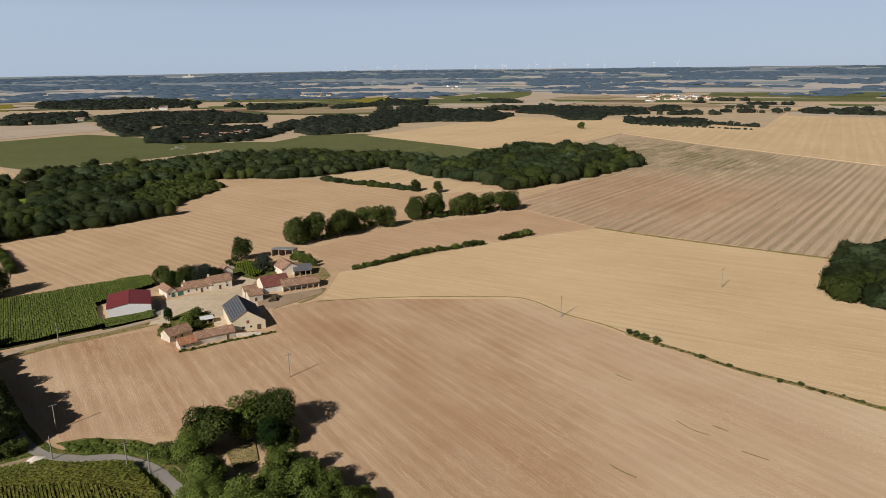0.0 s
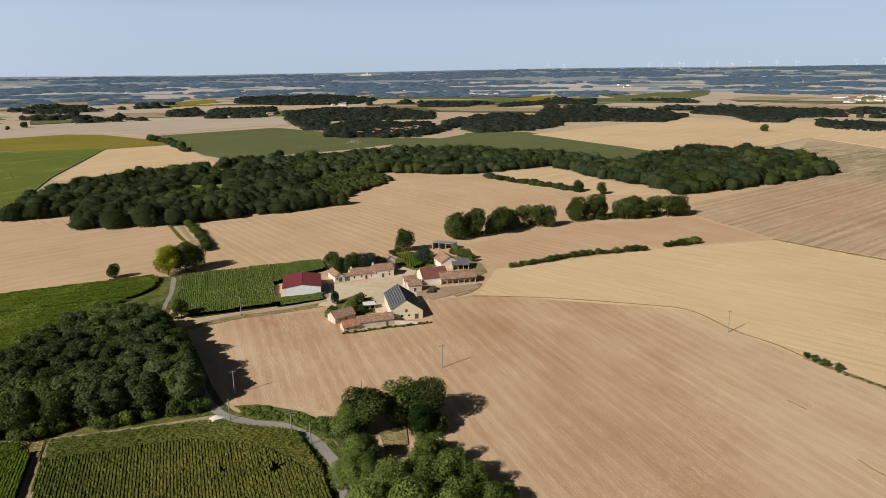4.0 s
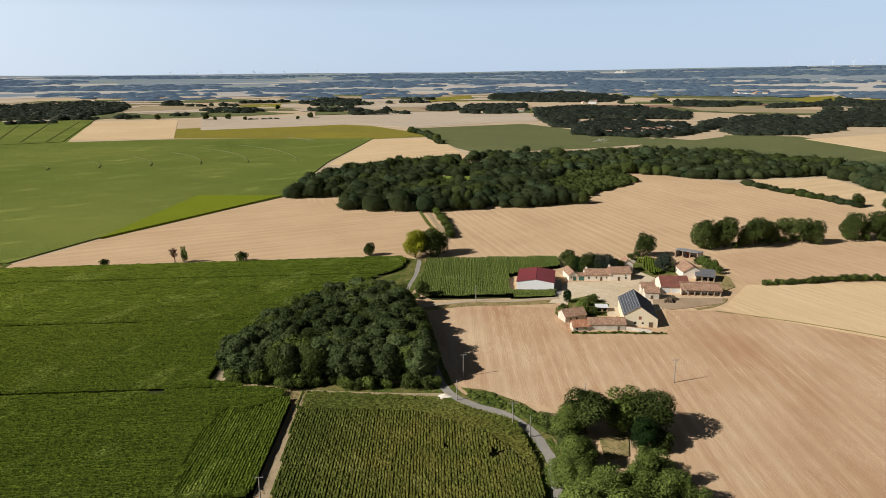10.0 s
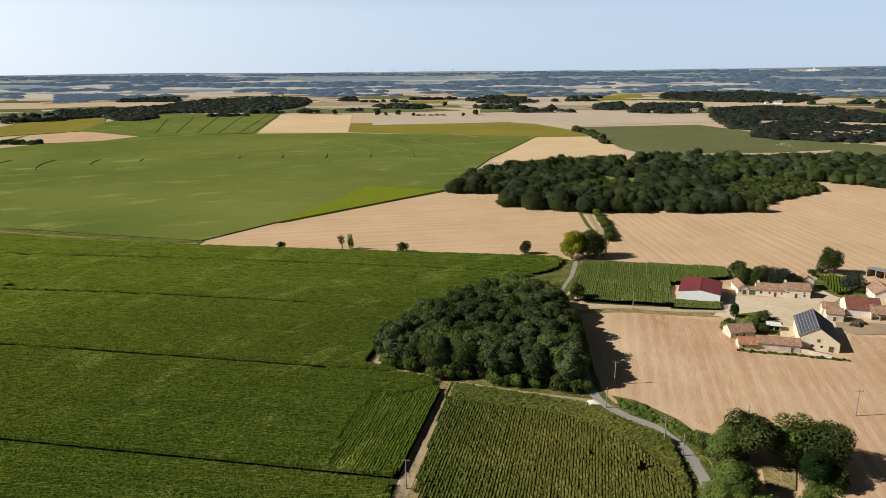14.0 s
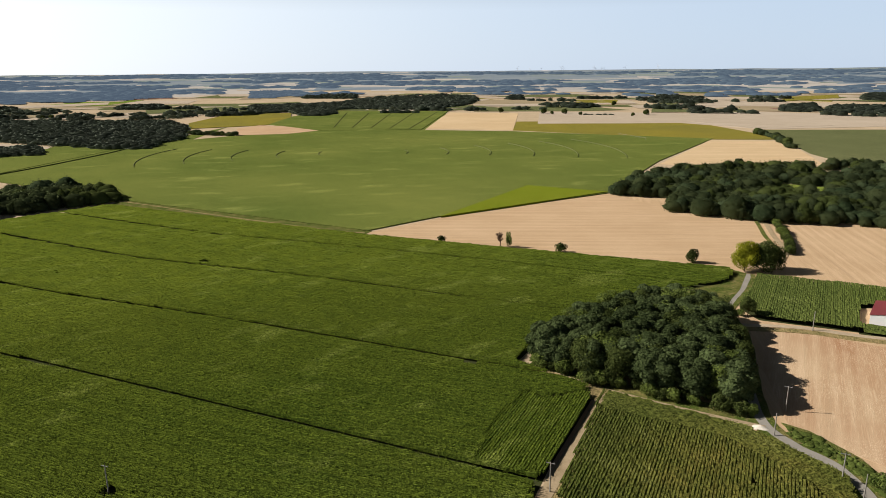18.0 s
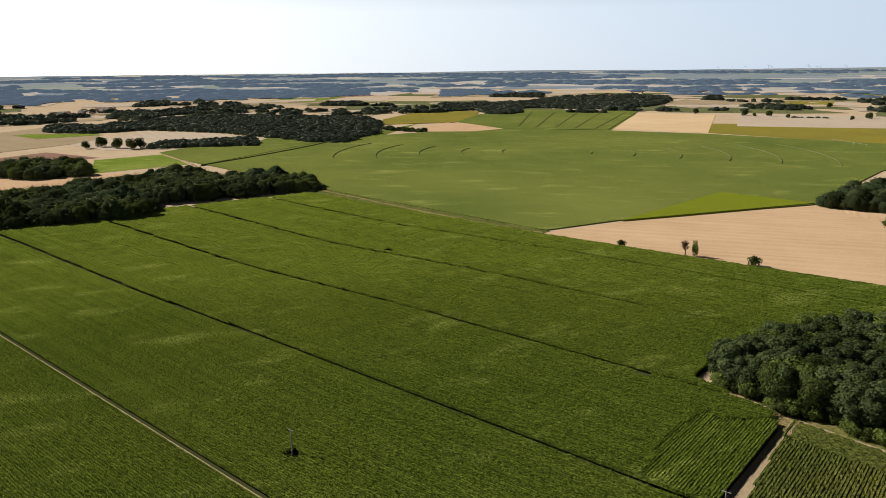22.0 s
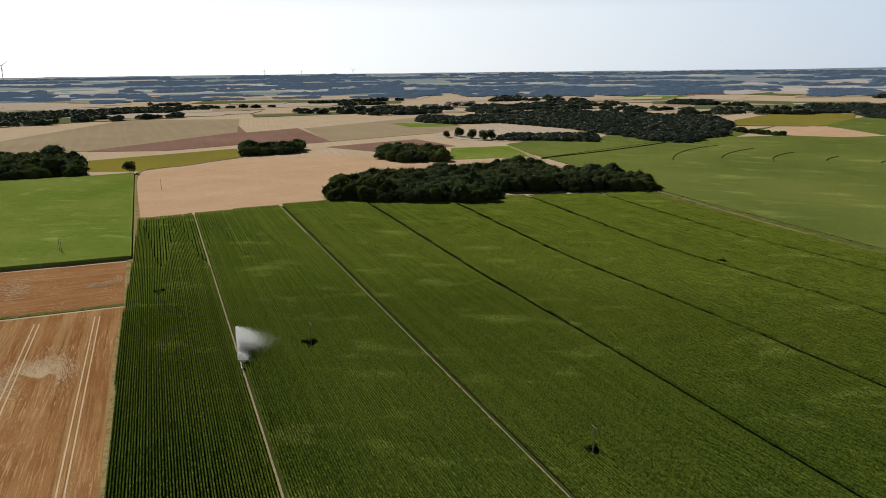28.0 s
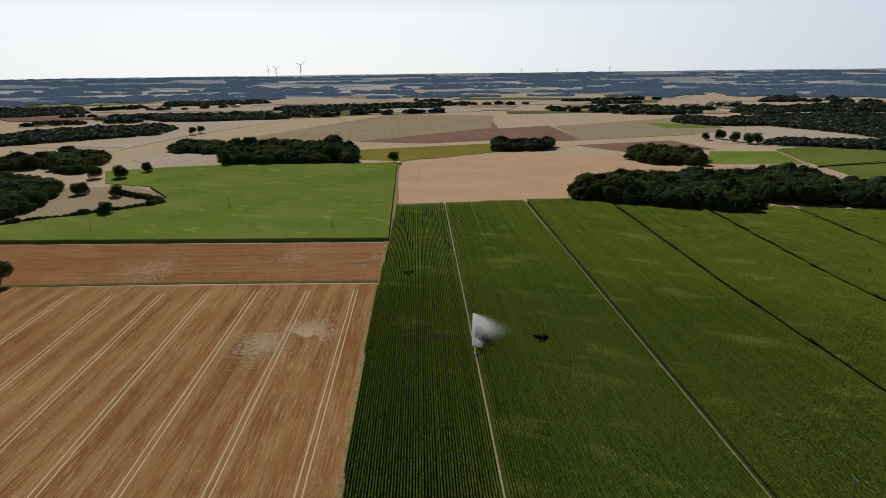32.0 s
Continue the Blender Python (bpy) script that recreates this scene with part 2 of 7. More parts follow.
M["stub_r"] = stubble("red_cross_drilled_stubble", (0.36, 0.195, 0.075), (0.25, 0.115, 0.038), 127, 8.5, 0.2, 0.03, (0.22, 0.09, 0.032), lines=0.6)
M["far_tan"] = stubble("far_stubble", (0.50, 0.415, 0.285), (0.43, 0.35, 0.235), 20, 25, 0.3, 0.005)
M["far_grey"] = stubble("grey_fallow", (0.36, 0.29, 0.165), (0.30, 0.23, 0.125), 40, 25, 0.2, 0.006)
M["far_brown"] = stubble("brown_tilled_soil", (0.27, 0.165, 0.11), (0.21, 0.12, 0.08), 37, 25, 0.15, 0.006)
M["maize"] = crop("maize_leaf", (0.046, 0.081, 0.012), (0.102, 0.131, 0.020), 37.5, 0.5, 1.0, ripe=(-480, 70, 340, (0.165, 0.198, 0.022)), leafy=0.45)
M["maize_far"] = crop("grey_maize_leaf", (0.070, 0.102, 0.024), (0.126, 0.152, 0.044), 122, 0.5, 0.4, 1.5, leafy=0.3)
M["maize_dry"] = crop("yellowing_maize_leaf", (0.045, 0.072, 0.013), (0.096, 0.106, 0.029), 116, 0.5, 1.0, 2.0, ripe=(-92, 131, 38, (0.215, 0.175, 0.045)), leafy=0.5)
M["dry_bed"] = meadow("weedy_dry_soil", (0.055, 0.068, 0.020), (0.175, 0.135, 0.055), 0.35)
M["soil"] = plain("weedy_soil", (0.046, 0.058, 0.021), (0.060, 0.060, 0.027), 0.8)
M["pivot"] = crop("irrigated_crop", (0.106, 0.142, 0.033), (0.184, 0.206, 0.052), 10, 0.1, 0.6, 0.6)
M["wedge"] = crop("bright_crop", (0.16, 0.205, 0.016), (0.19, 0.215, 0.024), 10, 0.3, 0.2)
M["soy"] = crop("dark_crop", (0.125, 0.140, 0.062), (0.155, 0.165, 0.076), 10, 0.3, 0.2, 0.5)
M["lush"] = crop("light_green_crop", (0.140, 0.205, 0.030), (0.220, 0.262, 0.060), 37, 0.1, 0.6, 1.3)
M["flower"] = crop("sunflower_crop", (0.27, 0.225, 0.04), (0.20, 0.18, 0.045), 10, 0.3, 0.2)


M["grass"] = meadow("rough_grass", (0.070, 0.105, 0.020), (0.200, 0.175, 0.062), 0.3)
M["dry_grass"] = meadow("dry_grass", (0.120, 0.125, 0.040), (0.330, 0.255, 0.120), 0.75)
M["asphalt"] = plain("worn_asphalt", (0.27, 0.25, 0.22), (0.34, 0.315, 0.275), 0.8, 0.9)
M["dirt"] = plain("dirt_track", (0.44, 0.34, 0.22), (0.31, 0.235, 0.14), 0.7)
M["gravel"] = plain("pale_gravel", (0.52, 0.42, 0.30), (0.40, 0.31, 0.21), 0.5)
M["scrub"] = foliage("bramble", (0.075, 0.078, 0.028), (0.22, 0.185, 0.078))
M["straw"] = plain("pressed_straw", (0.58, 0.45, 0.29), (0.48, 0.35, 0.21), 0.8, bump=0.0)
M["tram"] = plain("wheel_pressed_stubble", (0.66, 0.52, 0.34), (0.54, 0.40, 0.24), 1.5)
M["lane_floor"] = plain("weedy_lane_soil", (0.40, 0.34, 0.19), (0.22, 0.21, 0.09), 2.2)
M["pale_stone"] = plain("white_road_stone", (0.78, 0.72, 0.62), (0.62, 0.56, 0.47), 1.4)
M["trodden"] = plain("trodden_earth", (0.42, 0.31, 0.21), (0.30, 0.22, 0.14), 0.4)
M["yard"] = plain("dusty_yard", (0.66, 0.555, 0.41), (0.50, 0.39, 0.25), 0.15)
M["cream"] = plain("cream_render", (0.78, 0.71, 0.61), (0.66, 0.59, 0.48), 0.6)
M["white_wall"] = plain("white_render", (0.72, 0.68, 0.60), (0.60, 0.56, 0.48), 0.3)
M["stone"] = plain("rubble_stone", (0.68, 0.62, 0.52), (0.42, 0.37, 0.30), 1.6)
M["ochre"] = plain("ochre_render", (0.73, 0.645, 0.47), (0.60, 0.52, 0.37), 0.6)
M["tile"] = tiles("canal_tile", (0.44, 0.265, 0.175), (0.145, 0.088, 0.062), (0.56, 0.45, 0.34))
M["red_tile"] = tiles("dark_red_tile", (0.25, 0.095, 0.072), (0.12, 0.052, 0.044), (0.33, 0.17, 0.13))
M["red_tile2"] = tiles("orange_tile", (0.50, 0.235, 0.13), (0.20, 0.095, 0.06), (0.52, 0.40, 0.29))
M["red_metal"] = plain("red_sheet_roof", (0.22, 0.035, 0.035), (0.17, 0.03, 0.03), 0.4, 0.5, 0.1)
M["white_metal"] = plain("white_sheet", (0.74, 0.75, 0.74), (0.66, 0.67, 0.67), 0.3, 0.5, 0.05)
M["grey_metal"] = plain("grey_sheet", (0.42, 0.42, 0.41), (0.32, 0.31, 0.30), 0.5, 0.5, 0.1, 0.3)
M["dark_metal"] = plain("dark_iron", (0.07, 0.07, 0.07), (0.12, 0.11, 0.10), 2, 0.5, 0.1, 0.6)
M["slate"] = plain("dark_slate", (0.165, 0.165, 0.170), (0.110, 0.112, 0.118), 1.5, 0.8, 0.4)
M["solar"] = plain("solar_cell", (0.046, 0.050, 0.062), (0.060, 0.064, 0.074), 1.0, 0.4, 0.0)
M["timber"] = plain("grey_timber", (0.28, 0.22, 0.16), (0.38, 0.31, 0.23), 2)
M["concrete"] = plain("pole_concrete", (0.30, 0.28, 0.25), (0.24, 0.225, 0.20), 2)
M["frame"] = plain("stone_frame", (0.60, 0.54, 0.44), (0.52, 0.46, 0.37), 2)
M["glass"] = plain("dark_glass", (0.025, 0.028, 0.03), (0.04, 0.042, 0.045), 1, 0.12, 0.0)
M["white_door"] = plain("white_door_paint", (0.66, 0.66, 0.64), (0.58, 0.58, 0.56), 0.8, 0.6)
M["green_door"] = plain("green_door_paint", (0.05, 0.13, 0.10), (0.07, 0.16, 0.12), 1, 0.6)
M["brown_door"] = plain("brown_door_wood", (0.10, 0.065, 0.04), (0.15, 0.10, 0.06), 2, 0.7)
M["red_door"] = plain("red_shutter_paint", (0.26, 0.08, 0.04), (0.20, 0.06, 0.035), 1.5, 0.6)
M["red_paint"] = plain("red_machine_paint", (0.42, 0.04, 0.025), (0.34, 0.035, 0.025), 1, 0.4, 0.0)
M["rubber"] = plain("black_rubber", (0.025, 0.025, 0.025), (0.04, 0.04, 0.038), 3)
M["turbine"] = plain("turbine_white", (0.66, 0.68, 0.71), (0.60, 0.62, 0.65), 0.1, 0.7, 0.0)
M["bark"] = plain("bark", (0.10, 0.075, 0.05), (0.17, 0.13, 0.09), 2.0, 0.9)
M["twig"] = plain("dead_brown_twigs", (0.20, 0.125, 0.085), (0.13, 0.085, 0.06), 2.0, 0.9)
M["leaf_a"] = foliage("oak_leaf", (0.016, 0.027, 0.008), (0.115, 0.143, 0.041), amount=0.95)
M["leaf_b"] = foliage("ash_leaf", (0.024, 0.044, 0.009), (0.235, 0.295, 0.072), amount=0.95)
M["leaf_c"] = foliage("locust_leaf", (0.012, 0.022, 0.007), (0.128, 0.167, 0.066), amount=0.95)
M["leaf_d"] = foliage("conifer_needle", (0.010, 0.024, 0.008), (0.032, 0.055, 0.016))
M["leaf_g"] = foliage("cedar_needle", (0.030, 0.042, 0.030), (0.075, 0.092, 0.070))
M["leaf_y"] = foliage("lime_leaf", (0.11, 0.125, 0.012), (0.36, 0.36, 0.03), amount=0.9)
M["wood"] = foliage("wood_canopy", (0.030, 0.046, 0.022), (0.130, 0.158, 0.068), scale=0.5, amount=0.95, thin=0.6)
M["wood_b"] = foliage("light_canopy", (0.036, 0.054, 0.015), (0.138, 0.168, 0.054), scale=0.5, amount=0.9, thin=0.45)
M["wood_c"] = foliage("grey_canopy", (0.024, 0.042, 0.018), (0.120, 0.155, 0.078), scale=0.5, amount=0.95, thin=0.4)
# wood canopy lightened and greyed: haze mixed into the leaf colour
M["wood_far_hazed"] = foliage("far_wood", (0.092, 0.118, 0.096), (0.185, 0.214, 0.158), scale=0.15, amount=0.8, thin=0.85)
# emission here paints blue air haze over the farthest woods
M["wood_haze_glow"] = foliage("haze_glow_wood", (0.030, 0.044, 0.050), (0.056, 0.072, 0.074), scale=0.05, glow=(0.084, 0.120, 0.172), thin=0.3)
# these three carry distance haze as a faint blue glow of their own
M["ridge"] = plain("blue_haze_glow", (0.085, 0.095, 0.085), (0.19, 0.18, 0.135), 0.004, 1.0, 0.0, glow=(0.080, 0.112, 0.158))
M["hazy_tan"] = plain("pale_haze_glow", (0.44, 0.37, 0.28), (0.34, 0.29, 0.23), 0.004, 1.0, 0.0, glow=(0.065, 0.086, 0.115))
M["hazy_green"] = plain("green_haze_glow", (0.15, 0.17, 0.11), (0.20, 0.205, 0.14), 0.004, 1.0, 0.0, glow=(0.060, 0.084, 0.112))


def spray(name):
    """Fine drops: white, and bright when the sun stands behind them."""
    k = Mat(name, 0.5)
    k.colour((0.92, 0.92, 0.92))
    t = k.t.nodes.new("ShaderNodeBsdfTranslucent")
    t.inputs["Color"].default_value = (0.97, 0.97, 0.96, 1)
    m = k.t.nodes.new("ShaderNodeMixShader")
    m.inputs[0].default_value = 0.7
    k.to(k.b.outputs[0], m.inputs[1])
    k.to(t.outputs[0], m.inputs[2])
    k.to(m.outputs[0], k.t.nodes["Material Output"].inputs["Surface"])
    return k.m


M["water"] = spray("spray_water")

# ---- the lie of the land ----
FLAT, RIM = 1800.0, 4800.0


def land(x, y):
    """Height of the ground: flat round the farm, rising gently to far low hills at eye level."""
    r = math.hypot(x, y)
    if r < FLAT:
        return 0.0
    north = min(1.0, max(0.0, (30 - math.degrees(math.atan2(-x, y))) / 25)) if y > 0 else 0.0
    return 0.94 * EYE * min(1.0, (r - FLAT) / (RIM - FLAT)) ** 1.3 + 22 * north * min(1.0, max(0.0, (r - 3000) / 1500))


def mesh_ob(name, bm, mats, parent=None, label="", smooth=False):
    me = bpy.data.meshes.new(name)
    bm.normal_update()
    bm.to_mesh(me)
    bm.free()
    for m in mats if isinstance(mats, (list, tuple)) else (mats,):
        me.materials.append(m)
    if smooth:
        me.shade_smooth()
    ob = new(name, me)
    ob.parent = parent
    return tagged(ob, label)


def part(name, bm, material, parent, label="", smooth=False):
    return mesh_ob(name, bm, material, parent, label, smooth)


def soup(name, verts, faces, mats, smooth=False, index=None):
    """One mesh from numpy arrays of places and triangles or quads."""
    me = bpy.data.meshes.new(name)
    n = faces.shape[1]
    me.vertices.add(len(verts))
    me.vertices.foreach_set("co", verts.astype(np.float32).ravel())
    me.loops.add(faces.size)
    me.loops.foreach_set("vertex_index", faces.astype(np.int32).ravel())
    me.polygons.add(len(faces))
    me.polygons.foreach_set("loop_start", np.arange(0, faces.size, n, dtype=np.int32))
    for m in mats if isinstance(mats, (list, tuple)) else (mats,):
        me.materials.append(m)
    if index is not None:
        me.polygons.foreach_set("material_index", index.astype(np.int32))
    me.update(calc_edges=True)
    me.shade_smooth() if smooth else me.shade_flat()
    return me


def inside(points, poly):
    """Which of the points (n, 2) lie inside the outline."""
    x, y = points[:, 0], points[:, 1]
    hit = np.zeros(len(points), bool)
    for (x0, y0), (x1, y1) in zip(poly, poly[1:] + poly[:1]):
        if y0 != y1:
            hit ^= ((y0 > y) != (y1 > y)) & (x < (x1 - x0) * (y - y0) / (y1 - y0) + x0)
    return hit


def patch_mesh(poly, lift, tall=0.0, cell=None):
    bm = bmesh.new()
    vs = [bm.verts.new((x, y, 0)) for x, y in poly]
    f = bm.faces.new(vs)
    f.normal_update()
    if f.normal.z < 0:
        f.normal_flip()
    far = max(math.hypot(x, y) for x, y in poly)
    bmesh.ops.triangulate(bm, faces=bm.faces[:])
    cell = cell or (2000 if far < FLAT else 130)
    for _ in range(7):
        long = [e for e in bm.edges if e.calc_length() > cell]
        if not long:
            break
        bmesh.ops.subdivide_edges(bm, edges=long, cuts=1)
        bmesh.ops.triangulate(bm, faces=bm.faces[:])
    rim = [e for e in bm.edges if e.is_boundary]
    for v in bm.verts:
        v.co.z = land(v.co.x, v.co.y) + lift + tall
    # the rim goes down to the ground
    for v in bmesh.ops.extrude_edge_only(bm, edges=rim)["geom"]:
        if isinstance(v, bmesh.types.BMVert):
            v.co.z -= tall + lift
    return bm


FIELDS = []


def field(name, poly, material, label, lift=0.05, tall=0.0, category="field", kind="structure", cell=None):
    FIELDS.append(name)
    lift += len(FIELDS) * 0.003 + max(0.0, max(math.hypot(*p) for p in poly) - 900) * 0.0003
    return tagged(mesh_ob(name, patch_mesh(poly, lift, tall, cell), M[material]), label, category, "", kind)


def ribbon(name, line, width, material, label, lift=0.12, category="road", steps=6):
    """A strip along a smooth line."""
    p = [Vector((*a, 0)) for a in line]
    pts = []
    for i in range(len(p) - 1):
        a, b, c, d = p[max(i - 1, 0)], p[i], p[i + 1], p[min(i + 2, len(p) - 1)]
        for s in range(steps):
            t = s / steps
            pts.append(0.5 * (2 * b + (c - a) * t + (2 * a - 5 * b + 4 * c - d) * t * t + (3 * b - a - 3 * c + d) * t ** 3))
    pts.append(p[-1])
    bm = bmesh.new()
    last = None
    rng = random.Random(7)
    for i, q in enumerate(pts):
        way = pts[min(i + 1, len(pts) - 1)] - pts[max(i - 1, 0)]
        side = Vector((-way.y, way.x, 0)).normalized() * width / 2
        row = []
        wobble = {-1: rng.uniform(-0.08, 0.08), 1: rng.uniform(-0.08, 0.08)}
        for s, up in ((-1, 0), (-0.99, 1), (-0.5, 1), (0, 1), (0.5, 1), (0.99, 1), (1, 0)):
            e = q + side * s * (1 + wobble.get(round(s), 0) * (abs(s) > 0.9))
            row.append(bm.verts.new((e.x, e.y, land(e.x, e.y) + (lift + 0.12) * up)))
        if last:
            for j in range(6):
                bm.faces.new((last[j], row[j], row[j + 1], last[j + 1]))
        last = row
    bm.normal_update()
    bmesh.ops.reverse_faces(bm, faces=[f for f in bm.faces if f.normal.z < 0])
    return tagged(mesh_ob(name, bm, M[material]), label, category, "", "structure")


# one ground sheet, out to the rim of low hills
rings = [0, 60, 140, 300, 600, 1000, 1400] + [1700 + 60 * i for i in range(53)] + [4830, 4900]
SECT = 240
gv, gf = [], []
for r in rings:
    for s in range(SECT):
        a = 2 * math.pi * s / SECT
        x, y = r * math.cos(a), r * math.sin(a)
        up = land(x, y)
        if r > 4500:
            up += (noise.noise((math.cos(a) * 4, math.sin(a) * 4, 3)) * 9 + noise.noise((math.cos(a) * 15, math.sin(a) * 15, 1)) * 4) * (r - 4500) / 400
        gv.append((x, y, up))
for i in range(len(rings) - 1):
    for s in range(SECT):
        a, b = i * SECT + s, i * SECT + (s + 1) % SECT
        gf.append((a, b + 0, b + SECT, a + SECT))
# past 3300 m the sheet takes the material that glows haze-blue
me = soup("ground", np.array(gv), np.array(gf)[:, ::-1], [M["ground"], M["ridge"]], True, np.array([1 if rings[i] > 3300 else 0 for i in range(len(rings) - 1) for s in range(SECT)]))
me.flip_normals() if me.polygons[SECT * 3].normal.z < 0 else None
tagged(new("ground", me), "dry stubble ground reaching to low hills glowing haze-blue", "ground", "", "structure")

# ---- fields ----
field("stubble_field", [(-math.sin(radians(a)) * 640, math.cos(radians(a)) * 640) for a in range(-45, 63, 6)] + [(-60, 60), (40, 60)], "stub_d", "tan harvested land round the farm", 0.01)
field("stubble_field", ((-161.3, 234.6), (-116.9, 257.5), (-99.1, 237.4), (-67.4, 256.2), (-75.4, 279.9), (-55.4, 292.9), (37.3, 291.7), (51.5, 270.6), (71.9, 248.3), (99.6, 213.8), (133.3, 185.1), (164.5, 156.9), (105.0, 73.3), (0.7, 82.9), (-22.6, 139.7), (-44.8, 181.7), (-105.1, 168.7), (-138.2, 200.0)), "stub_a", "reddish tan harvested stubble field with faint straw lines")
field("stubble_field", ((-55.6, 294.5), (-53.9, 336.0), (24.0, 392.2), (99.1, 431.2), (211.5, 350.3), (172.8, 286.1), (189.2, 273.0), (248.5, 227.2), (172.8, 150.3), (133.3, 185.1), (99.6, 213.8), (71.9, 248.3), (51.5, 270.6), (37.3, 291.7)), "stub_b", "pale golden harvested stubble field", 0.06)
field("stubble_field", ((-79.5, 385.5), (-31.5, 440.3), (57.3, 493.0), (98.4, 434.6), (24.4, 397.8), (-54.2, 338.1)), "stub_c", "light brown harvested stubble strip between two hedges", 0.07)
field("stubble_field", ((-273.5, 401.1), (-198.3, 480.5), (-199.7, 604.2), (-227.3, 668.2), (-129.7, 655.6), (-17.4, 561.8), (-9.6, 549.5), (-31.2, 463.6), (-86.0, 400.8), (-97.6, 382.4), (-117.1, 360.2), (-148.9, 334.4), (-197.3, 305.0)), "stub_d", "tan stubble field with curved straw swaths", 0.05)
field("stubble_field", ((-120.1, 672.7), (-56.2, 725.4), (52.1, 576.8), (-11.1, 572.0), (-68.0, 607.7)), "stub_g", "pale stubble wedge beside the woods", 0.07)
field("stubble_field", ((60.2, 538.9), (152.5, 654.9), (219.0, 732.5), (219.1, 900.8), (292.6, 1113.3), (356.1, 916.5), (458.9, 697.4), (526.9, 557.9), (285.3, 290.5), (212.8, 352.5), (99.8, 434.5), (62.0, 497.0)), "stub_f", "greyish stubble field with wide straw stripes", 0.05)
field("stubble_field", ((-121.9, 1117.4), (150, 1547), (381, 1456), (560.4, 1195.5), (899, 1775), (1464, 1596), (526.9, 557.9), (464.2, 705.7), (361.4, 930.5), (292.6, 1113.3), (156.5, 906.4), (58.2, 901.5)), "stub_g", "pale harvested corn field", 0.05)
field("crop_field", ((-235.2, 1129.5), (-136.1, 1160.8), (54.5, 901.8), (31.0, 780.5), (-60.6, 885.4), (-182.2, 989.3)), "soy", "green crop field beside the woods", 0.06)
field("crop_field", ((-746.0, 1006.9), (-620.8, 1195.4), (-271.0, 997.2), (-343.0, 855.9), (-445.7, 733.9), (-501.1, 769.3)), "soy", "dark green crop field", 0.06)
field("stubble_field", ((-924.5, 1010.9), (-1139, 1385), (-791, 1526), (-641.8, 1300.6), (-753.3, 1016.9)), "far_tan", "tan stubble strip", 0.06)
field("stubble_field", ((-1065.5, 783.8), (-1372, 1015), (-1133, 1242), (-1124, 1366), (-924.5, 1010.9), (-972.6, 925.3)), "far_tan", "pale stubble strip", 0.06)
field("sunflower_field", ((-968.4, 661.0), (-1133.6, 781.7), (-962.0, 1064.3), (-616.2, 900.3), (-678.0, 815.3)), "flower", "yellow flowering sunflower field", 0.08)
field("stubble_field", ((-1092.0, 550.3), (-1478, 822), (-1352, 938), (-968.4, 661.0)), "stub_g", "striped pale stubble field", 0.07)
field("stubble_field", ((-530.9, 553.9), (-677.6, 804.0), (-612.2, 879.4), (-431.8, 690.4), (-439.4, 606.1)), "stub_g", "pale stubble field at the wood's edge", 0.07)
PIVOT_FIELD = ((-603.5, 28.0), (-398.0, 160.0), (-412.4, 219.4), (-422.9, 384.3), (-547.3, 569.8), (-686.4, 818.9), (-950.8, 648.6), (-1059.1, 535.2), (-1153.2, 382.0), (-1137.9, 239.7), (-1101.1, 152.7), (-1026.6, 57.5), (-804.7, -87.3))
field("crop_wedge", ((-409.8, 220.3), (-486.4, 348.4), (-424.9, 386.1)), "wedge", "bright green wedge of young crop", 1.25)
field("stubble_field", ((-393.0, 155.9), (-409.1, 217.6), (-419.0, 380.8), (-352.2, 384.6), (-288.5, 402.3), (-226.5, 337.7), (-218.9, 291.2), (-292.3, 232.0)), "stub_p", "tan stubble field with faint wheel marks", 0.05)
field("crop_field", ((-1153.2, 382.0), (-1551, 543), (-1548, 831), (-1437, 789), (-1058.0, 536.8)), "pivot", "green crop field with tramlines", 0.06)
field("maize_strip", ((-804.7, -87.3), (-1026.6, 57.5), (-1332.3, 260.1), (-1082.3, 150.0), (-779.6, -65.3)), "pivot", "green crop strip behind the dark drain", 0.06)
LUSH_FIELD = ((-101.9, -650.1), (-192.0, -516.1), (-298.6, -491.1), (-320.1, -512.8), (-346.0, -579.5), (-422.8, -692.6), (-478.3, -647.1), (-563.6, -526.8), (-596.8, -491.4), (-309.9, -264.0), (-171.5, -465.3), (-88.4, -577.7))
field("stubble_field", ((-67.5, -604.1), (-169.6, -460.4), (-304.0, -262.6), (-244.3, -214.1), (-131.2, -365.3), (-49.6, -479.9)), "stub_r", "reddish brown stubble strip with wheel marks", 0.05)
field("stubble_field", ((-49.2, -477.3), (-130.8, -364.3), (-239.7, -210.8), (-100.4, -103.3), (-54.4, -66.7), (-0.8, -142.5)), "stub_q", "reddish brown stubble field with pale tramlines", 0.06)
field("clearing", ((-353.6, 503.2), (-325.8, 515.5), (-345.7, 566.0), (-386.0, 545.2)), "lush", "grassy clearing in the wood", 0.1)
field("stubble_field", ((-404.8, -336.0), (-606.8, -493.7), (-742.6, -452.1), (-785.8, -343.5), (-755.6, -124.7), (-698.5, -133.2), (-563.3, -253.2), (-491.9, -230.7), (-426.2, -303.2)), "stub_c", "light brown stubble field with fine drill lines", 0.05)
field("flower_field", ((-602.5, -559.3), (-681.5, -630.4), (-840.2, -519.2), (-748.0, -453.8), (-618.3, -500.7)), "flower", "green and yellow flowering strip", 0.06)
field("fallow_field", ((-693.0, -902.4), (-1344, -1113), (-1399, -851), (-1081.2, -664.2), (-773.3, -709.1)), "far_grey", "grey brown fallow field", 0.05)
